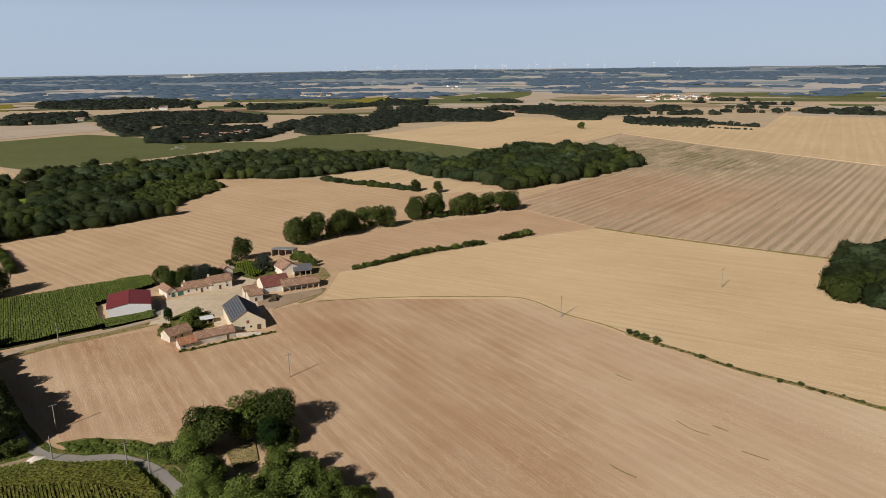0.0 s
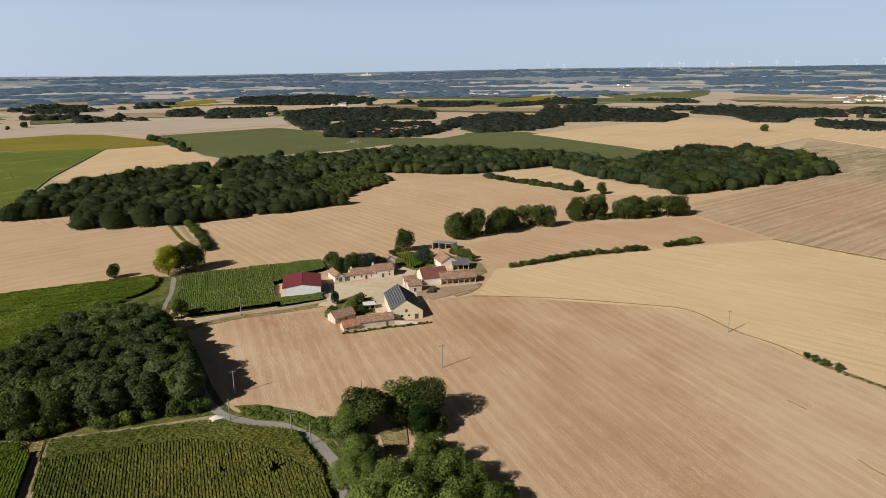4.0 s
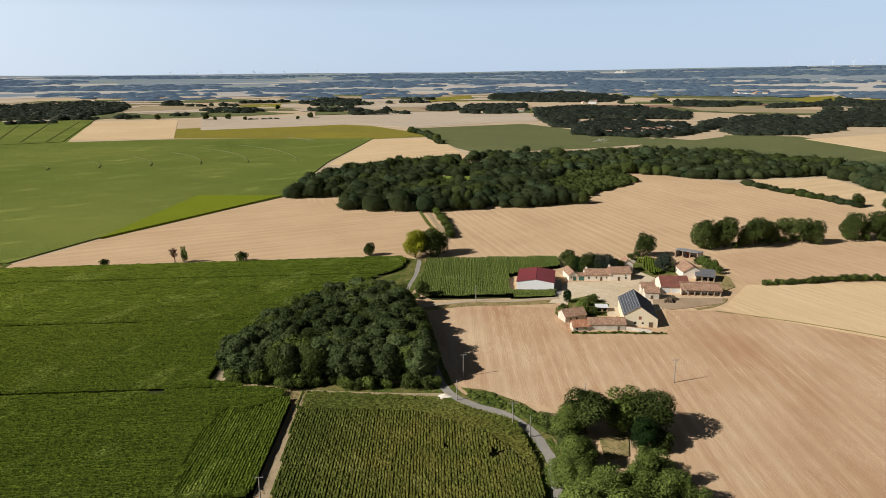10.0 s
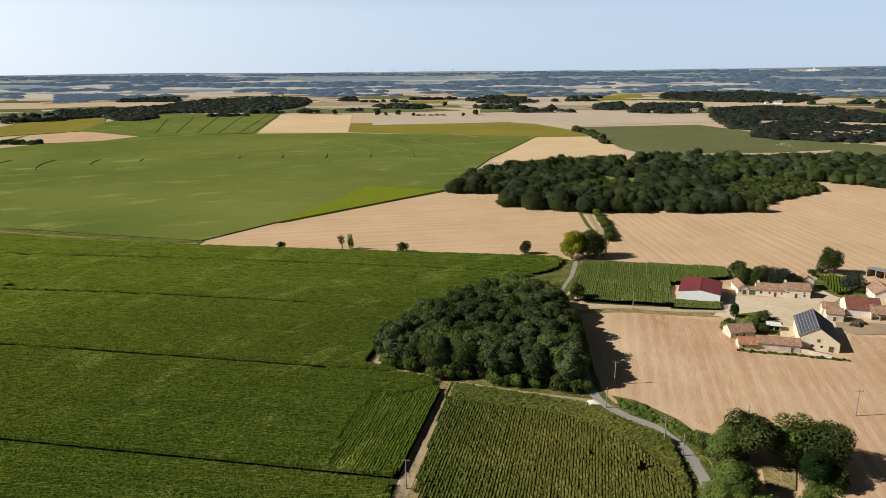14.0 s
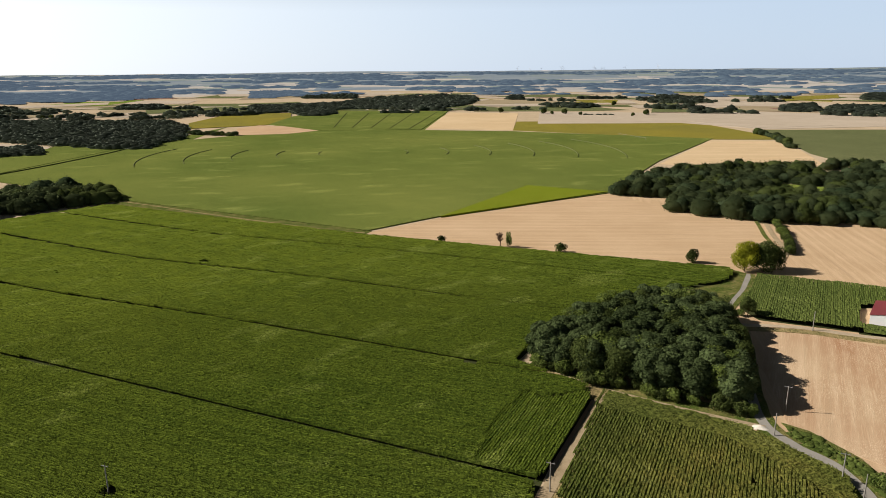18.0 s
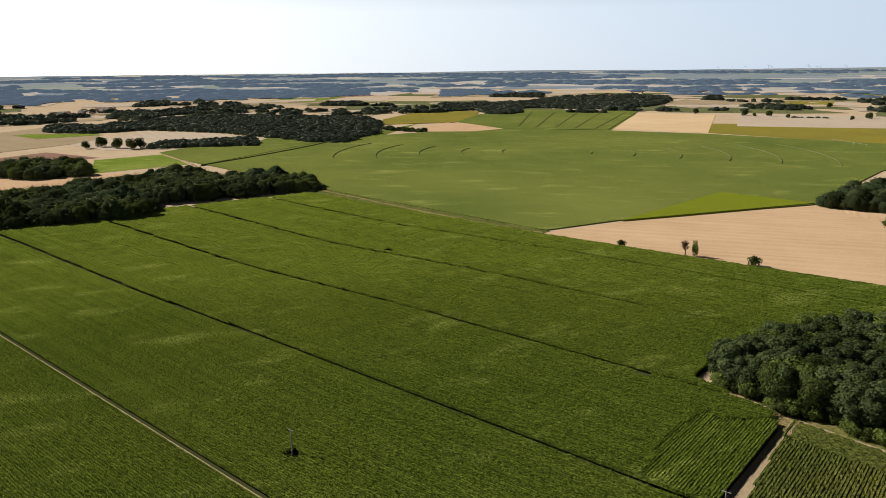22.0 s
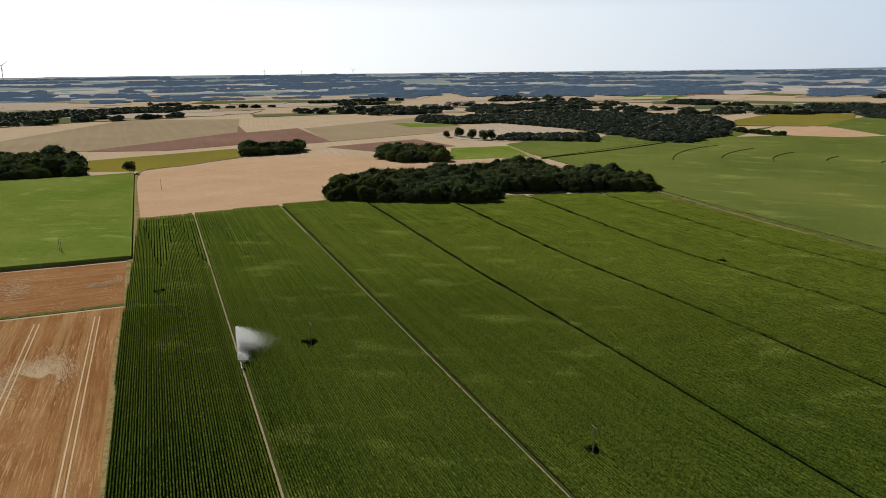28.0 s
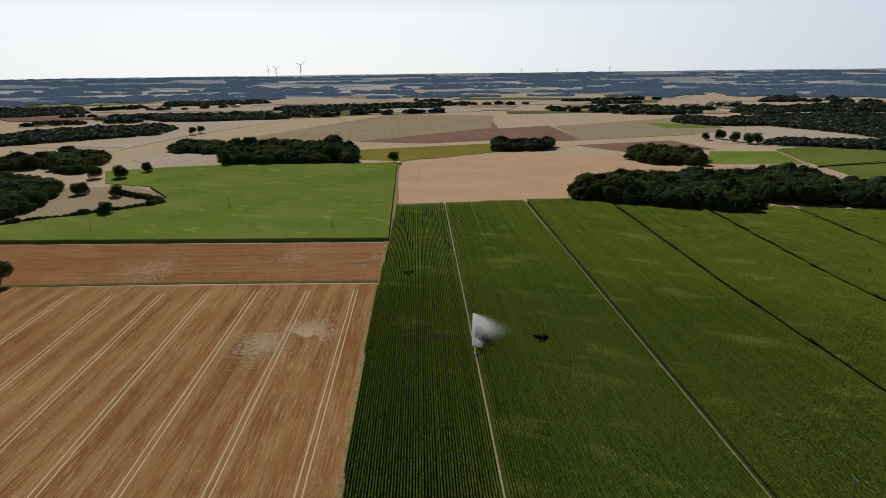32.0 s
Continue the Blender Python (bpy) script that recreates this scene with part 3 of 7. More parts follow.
field("tilled_field", ((-766.7, -703.1), (-1120.8, -898.6), (-1308, -807), (-910.2, -525.5), (-798.5, -598.7)), "far_brown", "dull brown tilled field", 0.07)
field("tilled_field", ((-1058.4, -652.5), (-1180.4, -595.5), (-948.2, -424.5), (-871.8, -489.1)), "far_brown", "dark reddish brown ploughed field", 0.09)
field("tilled_field", ((-877.2, -402.5), (-1004.8, -309.8), (-917.6, -224.2), (-834.7, -313.1)), "far_brown", "reddish brown ploughed strip", 0.09)
field("fallow_field", ((-1173.0, -580.0), (-1569, -426), (-1167.3, -270.1), (-947.4, -425.9)), "far_grey", "grey green fallow field", 0.07)
field("meadow", ((-891.5, -224.5), (-933.3, -150.5), (-817.2, -107.6), (-767.8, -196.8)), "lush", "bright green meadow", 0.08)
field("stubble_field", ((-705.6, -784.3), (-802.0, -738.9), (-986.3, -801.3), (-873.1, -898.8), (-826.9, -915.4)), "far_tan", "pale tan stubble field", 0.05)

# ---- standing maize: rows of tall plants close by, a leafy top further off ----
ROWS_AT = radians(37.5)


def lane_bend(u, v):
    """How far the sprayer's lanes stray from straight, more so away from the drive."""
    w = min(1.0, max(0.0, (v - 110) / 150))
    return w * (5 * np.clip((-u - 400) / 90, 0, 1) - 7 * np.exp(-((u + 300) / 75) ** 2))


def maize(name, poly, label, far=430, pitch=0.8, step=1.6, heading=ROWS_AT, tall=2.3, lanes=(), gaps=(), leaf="maize", bed="soil", lift=0.03, deep=None, flat=None, rag=0.17, plants=0.0, hole=None):
    """Each drill row is a ragged ridge of leaves over dark soil, with single plants close by; past far, ridges are broader."""
    ob = tagged(mesh_ob(name, patch_mesh(poly, lift, tall * 0.93 if deep and deep[0] > 0.9 else 0.0), M[bed]), label, "maize field", "", "stuff")
    c, s = math.cos(heading), math.sin(heading)
    p = np.array(poly)
    u, v = p @ (c, s), p @ (-s, c)

    def grown(uu, vv, x, y):
        ok = inside(np.stack([x.ravel(), y.ravel()], 1), list(poly)).reshape(x.shape)
        if hole:
            ok &= ~inside(np.stack([x.ravel(), y.ravel()], 1), list(hole)).reshape(x.shape)
        for at, wide in lanes:
            ok &= np.abs(vv - at - lane_bend(uu, at)) > wide / 2
        for gx, gy, gr in gaps:
            ok &= np.hypot(x - gx, y - gy) > gr * (1 + 0.35 * np.sin(3 * np.arctan2(y - gy, x - gx)))
        return ok

    for near, gap, pace in ((True, pitch, step), (False, pitch * 2, step * 2)):
        nu, nv = int((u.max() - u.min()) / pace) + 1, int((v.max() - v.min()) / gap) + 1
        uu, vv = np.meshgrid(u.min() + np.arange(nu) * pace, v.min() + np.arange(nv) * gap)
        x, y = uu * c - vv * s, uu * s + vv * c
        r = np.hypot(x, y)
        edge = far + (10 * np.sin(vv * 0.31) + 45 * np.sin(np.floor(vv / (2 * pitch)) * 12.9898) if far else 0)
        keep = grown(uu, vv, x, y) & ((r < edge) & (r > 128) if near else (r >= edge - 2))
        rng = np.random.default_rng(len(poly) + near)
        if not keep.any():
            continue
        k = keep[:, :-1] & keep[:, 1:]
        sway = rng.uniform(-0.05, 0.05, x.shape) * gap / 0.8 + rng.normal(0, 0.04, (x.shape[0], 1)) * gap
        top = tall * (0.9 if plants else 1.0) + rng.uniform(-rag, rag, x.shape)
        # plants stand thinner close by, and close up into a roof of leaves further off
        shut = np.clip((r - 165) / 420, 0, 1)
        lo = tall * (0.36 + 0.3 * shut if deep is None else deep[0]) + rng.uniform(-0.7, 0.7, x.shape) * rag
        wide_top = 0.42 + 0.32 * shut if flat is None else np.full(x.shape, flat)
        wide_foot = 0.55 + 0.4 * shut if flat is None else np.ones(x.shape)
        half = gap * 0.5
        sides = []
        for off, zz in ((-half * wide_foot, lo), (-half * wide_top, top - rng.uniform(0, rag, x.shape)), (half * wide_top, top - rng.uniform(0, rag, x.shape)), (half * wide_foot, lo)):
            o = off + sway
            sides.append(np.stack([x - o * s, y + o * c, zz], -1))
        verts = np.concatenate([a.reshape(-1, 3) for a in sides])
        n = x.size
        idx = np.arange(n).reshape(x.shape)
        a, b = idx[:, :-1][k], idx[:, 1:][k]
        faces = np.concatenate([np.stack([a + i * n, b + i * n, b + i * n + n, a + i * n + n], 1) for i in range(3)])
        used, inv = np.unique(faces, return_inverse=True)
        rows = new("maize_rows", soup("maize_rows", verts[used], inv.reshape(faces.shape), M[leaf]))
        rows.parent = ob
        tagged(rows, kind="stuff")
    if plants:
        # arching leaves of the single plants along each row
        rng = np.random.default_rng(len(poly) + 7)
        nu, nv = int((u.max() - u.min()) / 0.5) + 1, int((v.max() - v.min()) / pitch) + 1
        uu, vv = np.meshgrid(u.min() + np.arange(nu) * 0.5, v.min() + np.arange(nv) * pitch)
        x, y = uu * c - vv * s, uu * s + vv * c
        r = np.hypot(x, y)
        ok = (r > 128) & (r < plants + rng.uniform(-50, 0, r.shape))
        uu, vv = uu[ok] + rng.uniform(-0.2, 0.2, ok.sum()), vv[ok] + rng.normal(0, 0.05, ok.sum())
        x, y = uu * c - vv * s, uu * s + vv * c
        ok = grown(uu, vv, x, y)
        x, y = x[ok], y[ok]
        tris = []
        for i in range(3):
            n = len(x)
            a = heading + (0, math.pi, 0)[i] + rng.normal(0, 0.6 if i < 2 else 2.0, n)
            reach, broad = rng.uniform(0.25, 0.5, n) * (1.0 if i < 2 else 0.7), rng.uniform(0.07, 0.15, n)
            foot = tall * rng.uniform(0.72, 0.98, n)
            tip = foot + rng.uniform(-0.12, 0.3, n) + (0.25 if i == 2 else 0)
            dx, dy = np.cos(a), np.sin(a)
            tris.append(np.stack([np.stack([x - dy * broad, y + dx * broad, foot], 1), np.stack([x + dy * broad, y - dx * broad, foot + 0.05], 1),
                                  np.stack([x + dx * reach, y + dy * reach, tip], 1)], 1))
        verts = np.concatenate(tris).reshape(-1, 3)
        leaves = new("maize_leaves", soup("maize_leaves", verts, np.arange(len(verts)).reshape(-1, 3), M[leaf]))
        leaves.parent = ob
        tagged(leaves, kind="stuff")
    return ob


LANES = ((18.6, 1.8), (82.2, 1.9), (144.8, 2.6), (205.2, 2.6), (268.5, 2.9), (328.5, 2.7))
HEADLAND = ((-162.0, 116.5), (-154.7, 119.0), (-151.2, 134.0), (-147.2, 131.6), (-120.7, 93.2), (-124.0, 88.1), (-135.0, 80.6), (-152.4, 99.2))
maize("maize_field", ((-581.0, 17.5), (-387.0, 151.0), (-289.4, 229.8), (-221.0, 286.5), (-215.5, 282.0), (-210.0, 272.5), (-208.5, 263.0), (-210.0, 250.0), (-213.8, 177.2), (-181.5, 126.5), (-174.0, 129.5), (-153.7, 136.5), (-115.2, 86.7), (-60.0, 40.0), (-40.0, -60.0), (-100.4, -103.3), (-209.8, -189.0), (-303.5, -258.2), (-399.1, -331.4), (-490.8, -233.1)), "tall dark green maize field in drill rows", 430, 0.77, step=1.6, lanes=LANES,
      gaps=((-217.5, -110.2, 2.6), (-166.5, -3.2, 2.0), (-257.8, -207.2, 2.2), (-371.4, 54.3, 2.4), (-188.0, 112.0, 2.0)), plants=330, hole=((-160.4, 116.9), (-154.7, 119.0), (-151.2, 134.0), (-147.2, 131.6), (-120.7, 93.2), (-124.0, 89.6), (-134.4, 82.4), (-151.0, 100.1)))
maize("maize_field", HEADLAND, "headland of tall maize drilled along the track", 430, 0.8, heading=radians(-55), tall=1.95, plants=330, deep=(0.72, 0.72), flat=0.66, gaps=((-155.3, 123.8, 2.3),))
DRY_END = ((-147.9, 138.4), (-111.9, 157.9), (-82.4, 158.9), (-68.1, 143.2), (-64.6, 138.0), (-86.0, 148.5), (-110.0, 148.0), (-141.5, 129.5))
maize("maize_field", ((-149.0, 137.6), (-111.9, 157.9), (-82.4, 158.9), (-68.1, 143.2), (-61.6, 133.6), (-50.0, 110.0), (-111.4, 89.8)), "tall green maize field with thin yellowing patches", heading=radians(125), leaf="maize_dry", bed="dry_bed", rag=0.25, step=0.9, pitch=0.8, plants=330, deep=(0.72, 0.72), flat=0.58,
      gaps=((-79.0, 140.3, 1.7), (-92.0, 136.0, 0.9)), hole=DRY_END)
maize("maize_field", DRY_END, "maize headland along the lane with thin patches", heading=radians(28), leaf="maize_dry", bed="dry_bed", rag=0.3, step=0.9, pitch=0.8, plants=330, deep=(0.6, 0.6), flat=0.5)
maize("maize_field", ((-167.5, 237.2), (-181.0, 242.5), (-187.3, 250.8), (-194.0, 265.5), (-203.0, 281.5), (-208.6, 290.0), (-150.3, 332.2), (-140.5, 315.8), (-155.3, 286.7), (-145.7, 269.1), (-138.3, 263.6), (-123.8, 270.7)), "green maize plot beside the red-roofed shed", 420, 0.85, heading=radians(122), deep=(0.8, 0.8), flat=0.66, rag=0.2, leaf="maize_far", tall=1.9)
maize("maize_strip", ((-142.7, 265.1), (-125.5, 278.2), (-122.0, 270.6), (-138.5, 257.2)), "narrow green maize strip before the white shed", 420, 0.9, heading=radians(34), tall=1.7, deep=(0.6, 0.6), flat=0.5, leaf="maize_far")
maize("garden_maize", ((-114.3, 352.1), (-108.7, 359.3), (-92.1, 333.1), (-95.9, 326.4)), "small green maize plot in the farm garden", 420, 1.2, heading=radians(110), tall=1.9)

maize("maize_field", LUSH_FIELD, "bright green maize field", 0, 0.8, 1.6, radians(127), 2.2, leaf="lush", bed="lush", deep=(0.97, 0.97), rag=0.03, flat=0.6)
maize("pivot_field", PIVOT_FIELD, "wide green irrigated crop field with circular wheel tracks", 0, 1.6, 3.2, radians(20), 0.8, leaf="pivot", flat=0.6, bed="pivot", deep=(0.99, 0.99), rag=0.01)

# ---- trees ----


def icos(sub, seed, rough):
    bm = bmesh.new()
    bmesh.ops.create_icosphere(bm, subdivisions=sub, radius=1)
    v = []
    for q in bm.verts:
        d = q.co * (1 + rough * noise.noise(q.co * 1.9 + Vector((seed * 7.3, 0, 0))))
        v.append(d)
    f = [[w.index for w in fc.verts] for fc in bm.faces]
    v = np.array(v)
    bm.free()
    return v, np.array(f)


def crown_arrays(rng, rx, rz, lobes, sub, rough=0.5, low=0.25):
    """A crown of overlapping uneven clumps; base of the crown at z 0."""
    vs, fs, centres, n = [], [], [], 0
    for i in range(lobes):
        a = rng.uniform(0, 2 * math.pi)
        h = rng.uniform(0, 1) ** 0.9 if i else 0.5
        spread = math.sqrt(max(0.05, 1 - (1.75 * h - 0.8) ** 2)) * rx * 0.76
        d = spread * math.sqrt(rng.uniform(0.3, 1)) if i else 0
        c = np.array([d * math.cos(a), d * math.sin(a), rz * (0.16 + 0.68 * h)])
        s = rx * rng.uniform(0.24, 0.42) * (1.0 if i else 1.9)
        v, f = icos(sub, rng.uniform(0, 99), rough)
        v = v * np.array([s, s, s * rng.uniform(0.7, 0.95)]) + c
        vs.append(v)
        fs.append(f + n)
        n += len(v)
        centres.append((c, s))
    return np.concatenate(vs), np.concatenate(fs), centres


def leafy_crown(name, rng, rx, rz, lobes, leaves, size, mat):
    """A near crown: clumps clad with many single leaf sprays that face outwards."""
    v, f, centres = crown_arrays(rng, rx, rz, lobes, 1, 0.6)
    centre = np.array([c for c, _ in centres])
    girth = np.array([r for _, r in centres])
    gen = np.random.default_rng(int(rx * 100 + lobes))
    n = leaves * 3
    pick = gen.choice(len(centres), n, p=girth ** 2 / (girth ** 2).sum())
    d = gen.normal(0, 1, (n, 3)) + (0, 0, 0.3)
    d /= np.linalg.norm(d, axis=1)[:, None]
    q = centre[pick] + d * (girth[pick] * gen.uniform(0.78, 1.25, n))[:, None]
    gap = np.linalg.norm(q[:, None] - centre[None], axis=2) / girth[None]
    gap[np.arange(n), pick] = 9
    keep = np.nonzero(gap.min(1) > 0.8)[0][:leaves]
    q, d = q[keep], d[keep]
    n = len(q)
    out = d + gen.uniform(-1, 1, (n, 3)) * 0.55 + (0, 0, 0.15)
    out /= np.linalg.norm(out, axis=1)[:, None]
    side = np.cross(out, gen.normal(0, 1, (n, 3)))
    side /= np.linalg.norm(side, axis=1)[:, None]
    up = np.cross(out, side)
    w, h = size * gen.uniform(0.6, 1.2, (n, 1)), size * gen.uniform(0.7, 1.5, (n, 1))
    lv = np.stack([q - side * w * 0.55 - up * h * 0.3, q + side * w * 0.55 - up * h * 0.2, q + up * h * 0.7 + out * size * 0.2], 1).reshape(-1, 3)
    return soup(name, np.concatenate([np.concatenate([(v[i * 42:i * 42 + 42] - c) * 0.72 + c for i, (c, _) in enumerate(centres)]), lv]), np.concatenate([f, np.arange(n * 3).reshape(-1, 3) + len(v)]), mat)


def stem(name, rng, height, thick, rx, limbs=5):
    """A tapered trunk with limbs that rise into the crown."""
    bm = bmesh.new()

    def tube(a, b, r0, r1, sides=7):
        way = (b - a).normalized()
        x = way.orthogonal().normalized()
        y = way.cross(x)
        lo, hi = [], []
        for i in range(sides):
            t = 2 * math.pi * i / sides
            d = x * math.cos(t) + y * math.sin(t)
            lo.append(bm.verts.new(a + d * r0))
            hi.append(bm.verts.new(b + d * r1))
        for i in range(sides):
            j = (i + 1) % sides
            bm.faces.new((lo[i], lo[j], hi[j], hi[i]))

    top = Vector((rng.uniform(-0.3, 0.3), rng.uniform(-0.3, 0.3), height * 0.62))
    tube(Vector((0, 0, -0.2)), top * 0.25, thick * 1.35, thick)
    tube(top * 0.25, top, thick, thick * 0.45)
    for i in range(limbs):
        a = 2 * math.pi * i / limbs + rng.uniform(-0.4, 0.4)
        s = top * rng.uniform(0.4, 0.95)
        tube(s, s + Vector((math.cos(a) * rx * 0.6, math.sin(a) * rx * 0.6, height * rng.uniform(0.12, 0.28))), thick * 0.4, thick * 0.1, 5)
    me = bpy.data.meshes.new(name)
    bm.to_mesh(me)
    bm.free()
    me.materials.append(M["bark"])
    return me


def tree_model(kind, leaf, height, rx, lobes=16, leaves=2000, size=0.55, clear=0.16, seed=1):
    rng = random.Random(seed)
    return kind, stem("trunk", rng, height, height * 0.022, rx), leafy_crown("crown", rng, rx, height * (1 - clear), lobes, leaves, size, M[leaf]), clear * height


MODELS = [
    tree_model("oak_tree", "leaf_a", 13, 6.2, 26, 4200, 0.5, 0.04, 11),
    tree_model("oak_tree", "leaf_a", 14, 5.8, 26, 4200, 0.5, 0.05, 12),
    tree_model("ash_tree", "leaf_b", 14, 5.2, 24, 4000, 0.46, 0.04, 13),
    tree_model("ash_tree", "leaf_b", 13, 6.0, 26, 4200, 0.46, 0.03, 14),
    tree_model("locust_tree", "leaf_c", 15, 4.2, 20, 5200, 0.62, 0.08, 15),
    tree_model("locust_tree", "leaf_c", 14, 4.0, 20, 5200, 0.62, 0.06, 16),
    tree_model("lime_tree", "leaf_y", 14, 6.2, 28, 4200, 0.5, 0.10, 17),
    tree_model("shrub", "leaf_b", 4, 2.4, 16, 1000, 0.35, 0.02, 18),
    tree_model("shrub", "leaf_a", 4, 2.6, 16, 1000, 0.35, 0.02, 19),
    tree_model("conifer", "leaf_d", 13, 4.0, 26, 3600, 0.4, 0.05, 20),
    tree_model("cedar", "leaf_g", 11, 6.0, 26, 3600, 0.42, 0.06, 21),
]
TREE_LABEL = {"oak_tree": "dark green broad-crowned oak tree", "ash_tree": "leafy mid-green ash tree", "locust_tree": "grey-green locust tree in the roadside wood",
              "lime_tree": "yellow-green lime tree at the lane junction", "shrub": "rounded green hedge shrub",
              "conifer": "tall dark evergreen conifer behind the farmhouse", "cedar": "broad blue-grey cedar in the farm garden"}


def tree(model, x, y, size=1.0, label="", group="", wide=1.0):
    kind, trunk, crown, clear = MODELS[model]
    root = new(kind)
    rng = random.Random(int(x * 13 + y * 7))
    for name, me, z in (("trunk", trunk, 0), ("crown", crown, clear)):
        o = new(name, me)
        o.parent = root
        o.location = (0, 0, z)
    root.matrix_world = Matrix.LocRotScale((x, y, land(x, y)), Euler((0, 0, rng.uniform(0, 6.28))), (size * wide, size * wide, size))
    return tagged(root, label or TREE_LABEL[kind], "tree" if kind != "shrub" else "bush", group)


def spread(poly, gap, seed, jitter=0.42, hole=None):
    """Uneven planting places inside an outline."""
    rng = np.random.default_rng(seed)
    p = np.array(poly)
    lo, hi = p.min(0), p.max(0)
    xs, ys = np.meshgrid(np.arange(lo[0], hi[0], gap), np.arange(lo[1], hi[1], gap * 0.87))
    xs[1::2] += gap / 2
    q = np.stack([xs.ravel(), ys.ravel()], 1)
    q = q + rng.uniform(-jitter, jitter, q.shape) * gap
    q = q[inside(q, list(poly))]
    return q[~inside(q, list(hole))] if hole else q


def canopy(seed, sub, sprays, size):
    """A rounded crown that billows in clumps, clad with leaf sprays that break its outline."""
    rng = random.Random(seed)
    bm = bmesh.new()
    bmesh.ops.create_icosphere(bm, subdivisions=sub, radius=1)
    bmesh.ops.delete(bm, geom=[q for q in bm.verts if q.co.z < -0.72], context="VERTS")
    shift, squat = Vector((seed * 7.3, seed * 3.1, 0)), rng.uniform(0.85, 1.1)
    for q in bm.verts:
        d = q.co.normalized()
        r = 0.78 + 0.34 * (1 - 2.2 * abs(noise.noise(d * 1.7 + shift))) + 0.2 * (0.5 - abs(noise.noise(d * 4.3 + shift)))
        q.co = Vector((d.x * r, d.y * r, 0.8 + d.z * r * 0.92 * squat))
    bm.verts.index_update()
    v = np.array([q.co for q in bm.verts])
    f = np.array([[w.index for w in fc.verts] for fc in bm.faces])
    bm.free()
    extra = []
    while len(extra) < sprays * 3:
        q = Vector(v[rng.randrange(len(v))])
        d = (q - Vector((0, 0, 0.8))).normalized()
        q = q + Vector((rng.gauss(0, 1), rng.gauss(0, 1), rng.gauss(0, 1))) * 0.11 + d * 0.02
        out = (d + Vector((rng.uniform(-1, 1), rng.uniform(-1, 1), rng.uniform(-0.5, 1))) * 0.6).normalized()
        side = out.orthogonal().normalized()
        side.rotate(Matrix.Rotation(rng.uniform(0, 6.28), 3, out))
        up = out.cross(side)
        w = size * rng.uniform(0.6, 1.3)
        extra += [q + side * w, q - side * w * 0.7 + up * w * rng.uniform(0.3, 0.9), q - side * w * 0.5 - up * w * rng.uniform(0.4, 0.9)]
    if sprays:
        f = np.concatenate([f, np.arange(sprays * 3).reshape(-1, 3) + len(v)])
        v = np.concatenate([v, np.array(extra)])
    return v, f


def line_places(line, gap, seed=5, jitter=0.55):
    rng = random.Random(seed)
    out = []
    for (x0, y0), (x1, y1) in zip(line, line[1:]):
        n = max(1, int(math.hypot(x1 - x0, y1 - y0) / gap))
        for i in range(n):
            t = (i + 0.5) / n
            out.append((x0 + (x1 - x0) * t + rng.uniform(-jitter, jitter) * gap, y0 + (y1 - y0) * t + rng.uniform(-jitter, jitter) * gap))
    return out


CANOPY = {2: [canopy(i, 3, 700, 0.10) for i in range(6)], 1: [canopy(10 + i, 2, 300, 0.095) for i in range(10)],
          0: [canopy(30 + i, 1, 40, 0.19) for i in range(8)], -1: [canopy(40 + i, 1, 0, 0.3) for i in range(6)]}


def woods(name, places, radius, tall, detail, material, label, category="wood", seed=3, vary=0.42):
    """A wood of many crowns that nobody could count, as one thing."""
    rng = random.Random(seed)
    vs, fs, kinds, n = [], [], [], 0
    mixed = material == "wood"
    for x, y in places:
        v, f = rng.choice(CANOPY[detail])
        lean = noise.noise((x / 45, y / 45, seed + 5)) + rng.uniform(-0.35, 0.35)
        kinds.append(np.full(len(f), 1 if lean > 0.28 else 2 if lean < -0.25 else 0))
        swell = 1 + 0.4 * noise.noise((x / 38, y / 38, seed))
        a, s, h = rng.uniform(0, 6.28), radius * 1.12 * rng.uniform(1 - vary, 1 + vary * 0.8), tall / 1.8 * swell * rng.uniform(1 - vary * 0.7, 1 + vary * 0.3)
        if rng.random() < 0.07:
            s, h = s * 1.25, h * 1.25
        c, d = math.cos(a) * s, math.sin(a) * s
        w = np.stack([v[:, 0] * c - v[:, 1] * d + x, v[:, 0] * d + v[:, 1] * c + y, np.maximum(v[:, 2] * h - 0.06 * tall, -0.2) + land(x, y)], 1)
        vs.append(w)
        fs.append(f + n)
        n += len(v)
    return tagged(new(name, soup(name, np.concatenate(vs), np.concatenate(fs), [M["wood"], M["wood_b"], M["wood_c"]] if mixed else M[material], True, np.concatenate(kinds) if mixed else None)), label, category, "", "stuff")


# the locust wood at the bend of the lane
for i, (x, y) in enumerate(spread(((-176.5, 131.4), (-189.3, 155.9), (-197.4, 187.9), (-192.2, 214.5), (-174.7, 221.3), (-146.4, 197.1), (-117.3, 166.5), (-141.2, 153.4)), 4.9, 2)):
    rim = 0.93 if 0.68 * (x + 118.3) + 0.73 * (y - 165.4) > -6 else 1.0
    tree((4, 5, 4, 2, 5, 0)[i % 6], x, y, rim * random.Random(i).uniform(0.86, 1.08), group="trees of the roadside wood", wide=1.3 if i % 6 != 5 else 1.0)

for i, (x, y) in enumerate(line_places(((-176.9, 130.5), (-159.1, 139.0), (-139.8, 151.9), (-114.1, 166.4)), 3.4)):
    tree((7, 8)[i % 2], x, y, random.Random(i).uniform(0.8, 1.5), "leafy undergrowth at the wood's edge", "undergrowth of the wood")
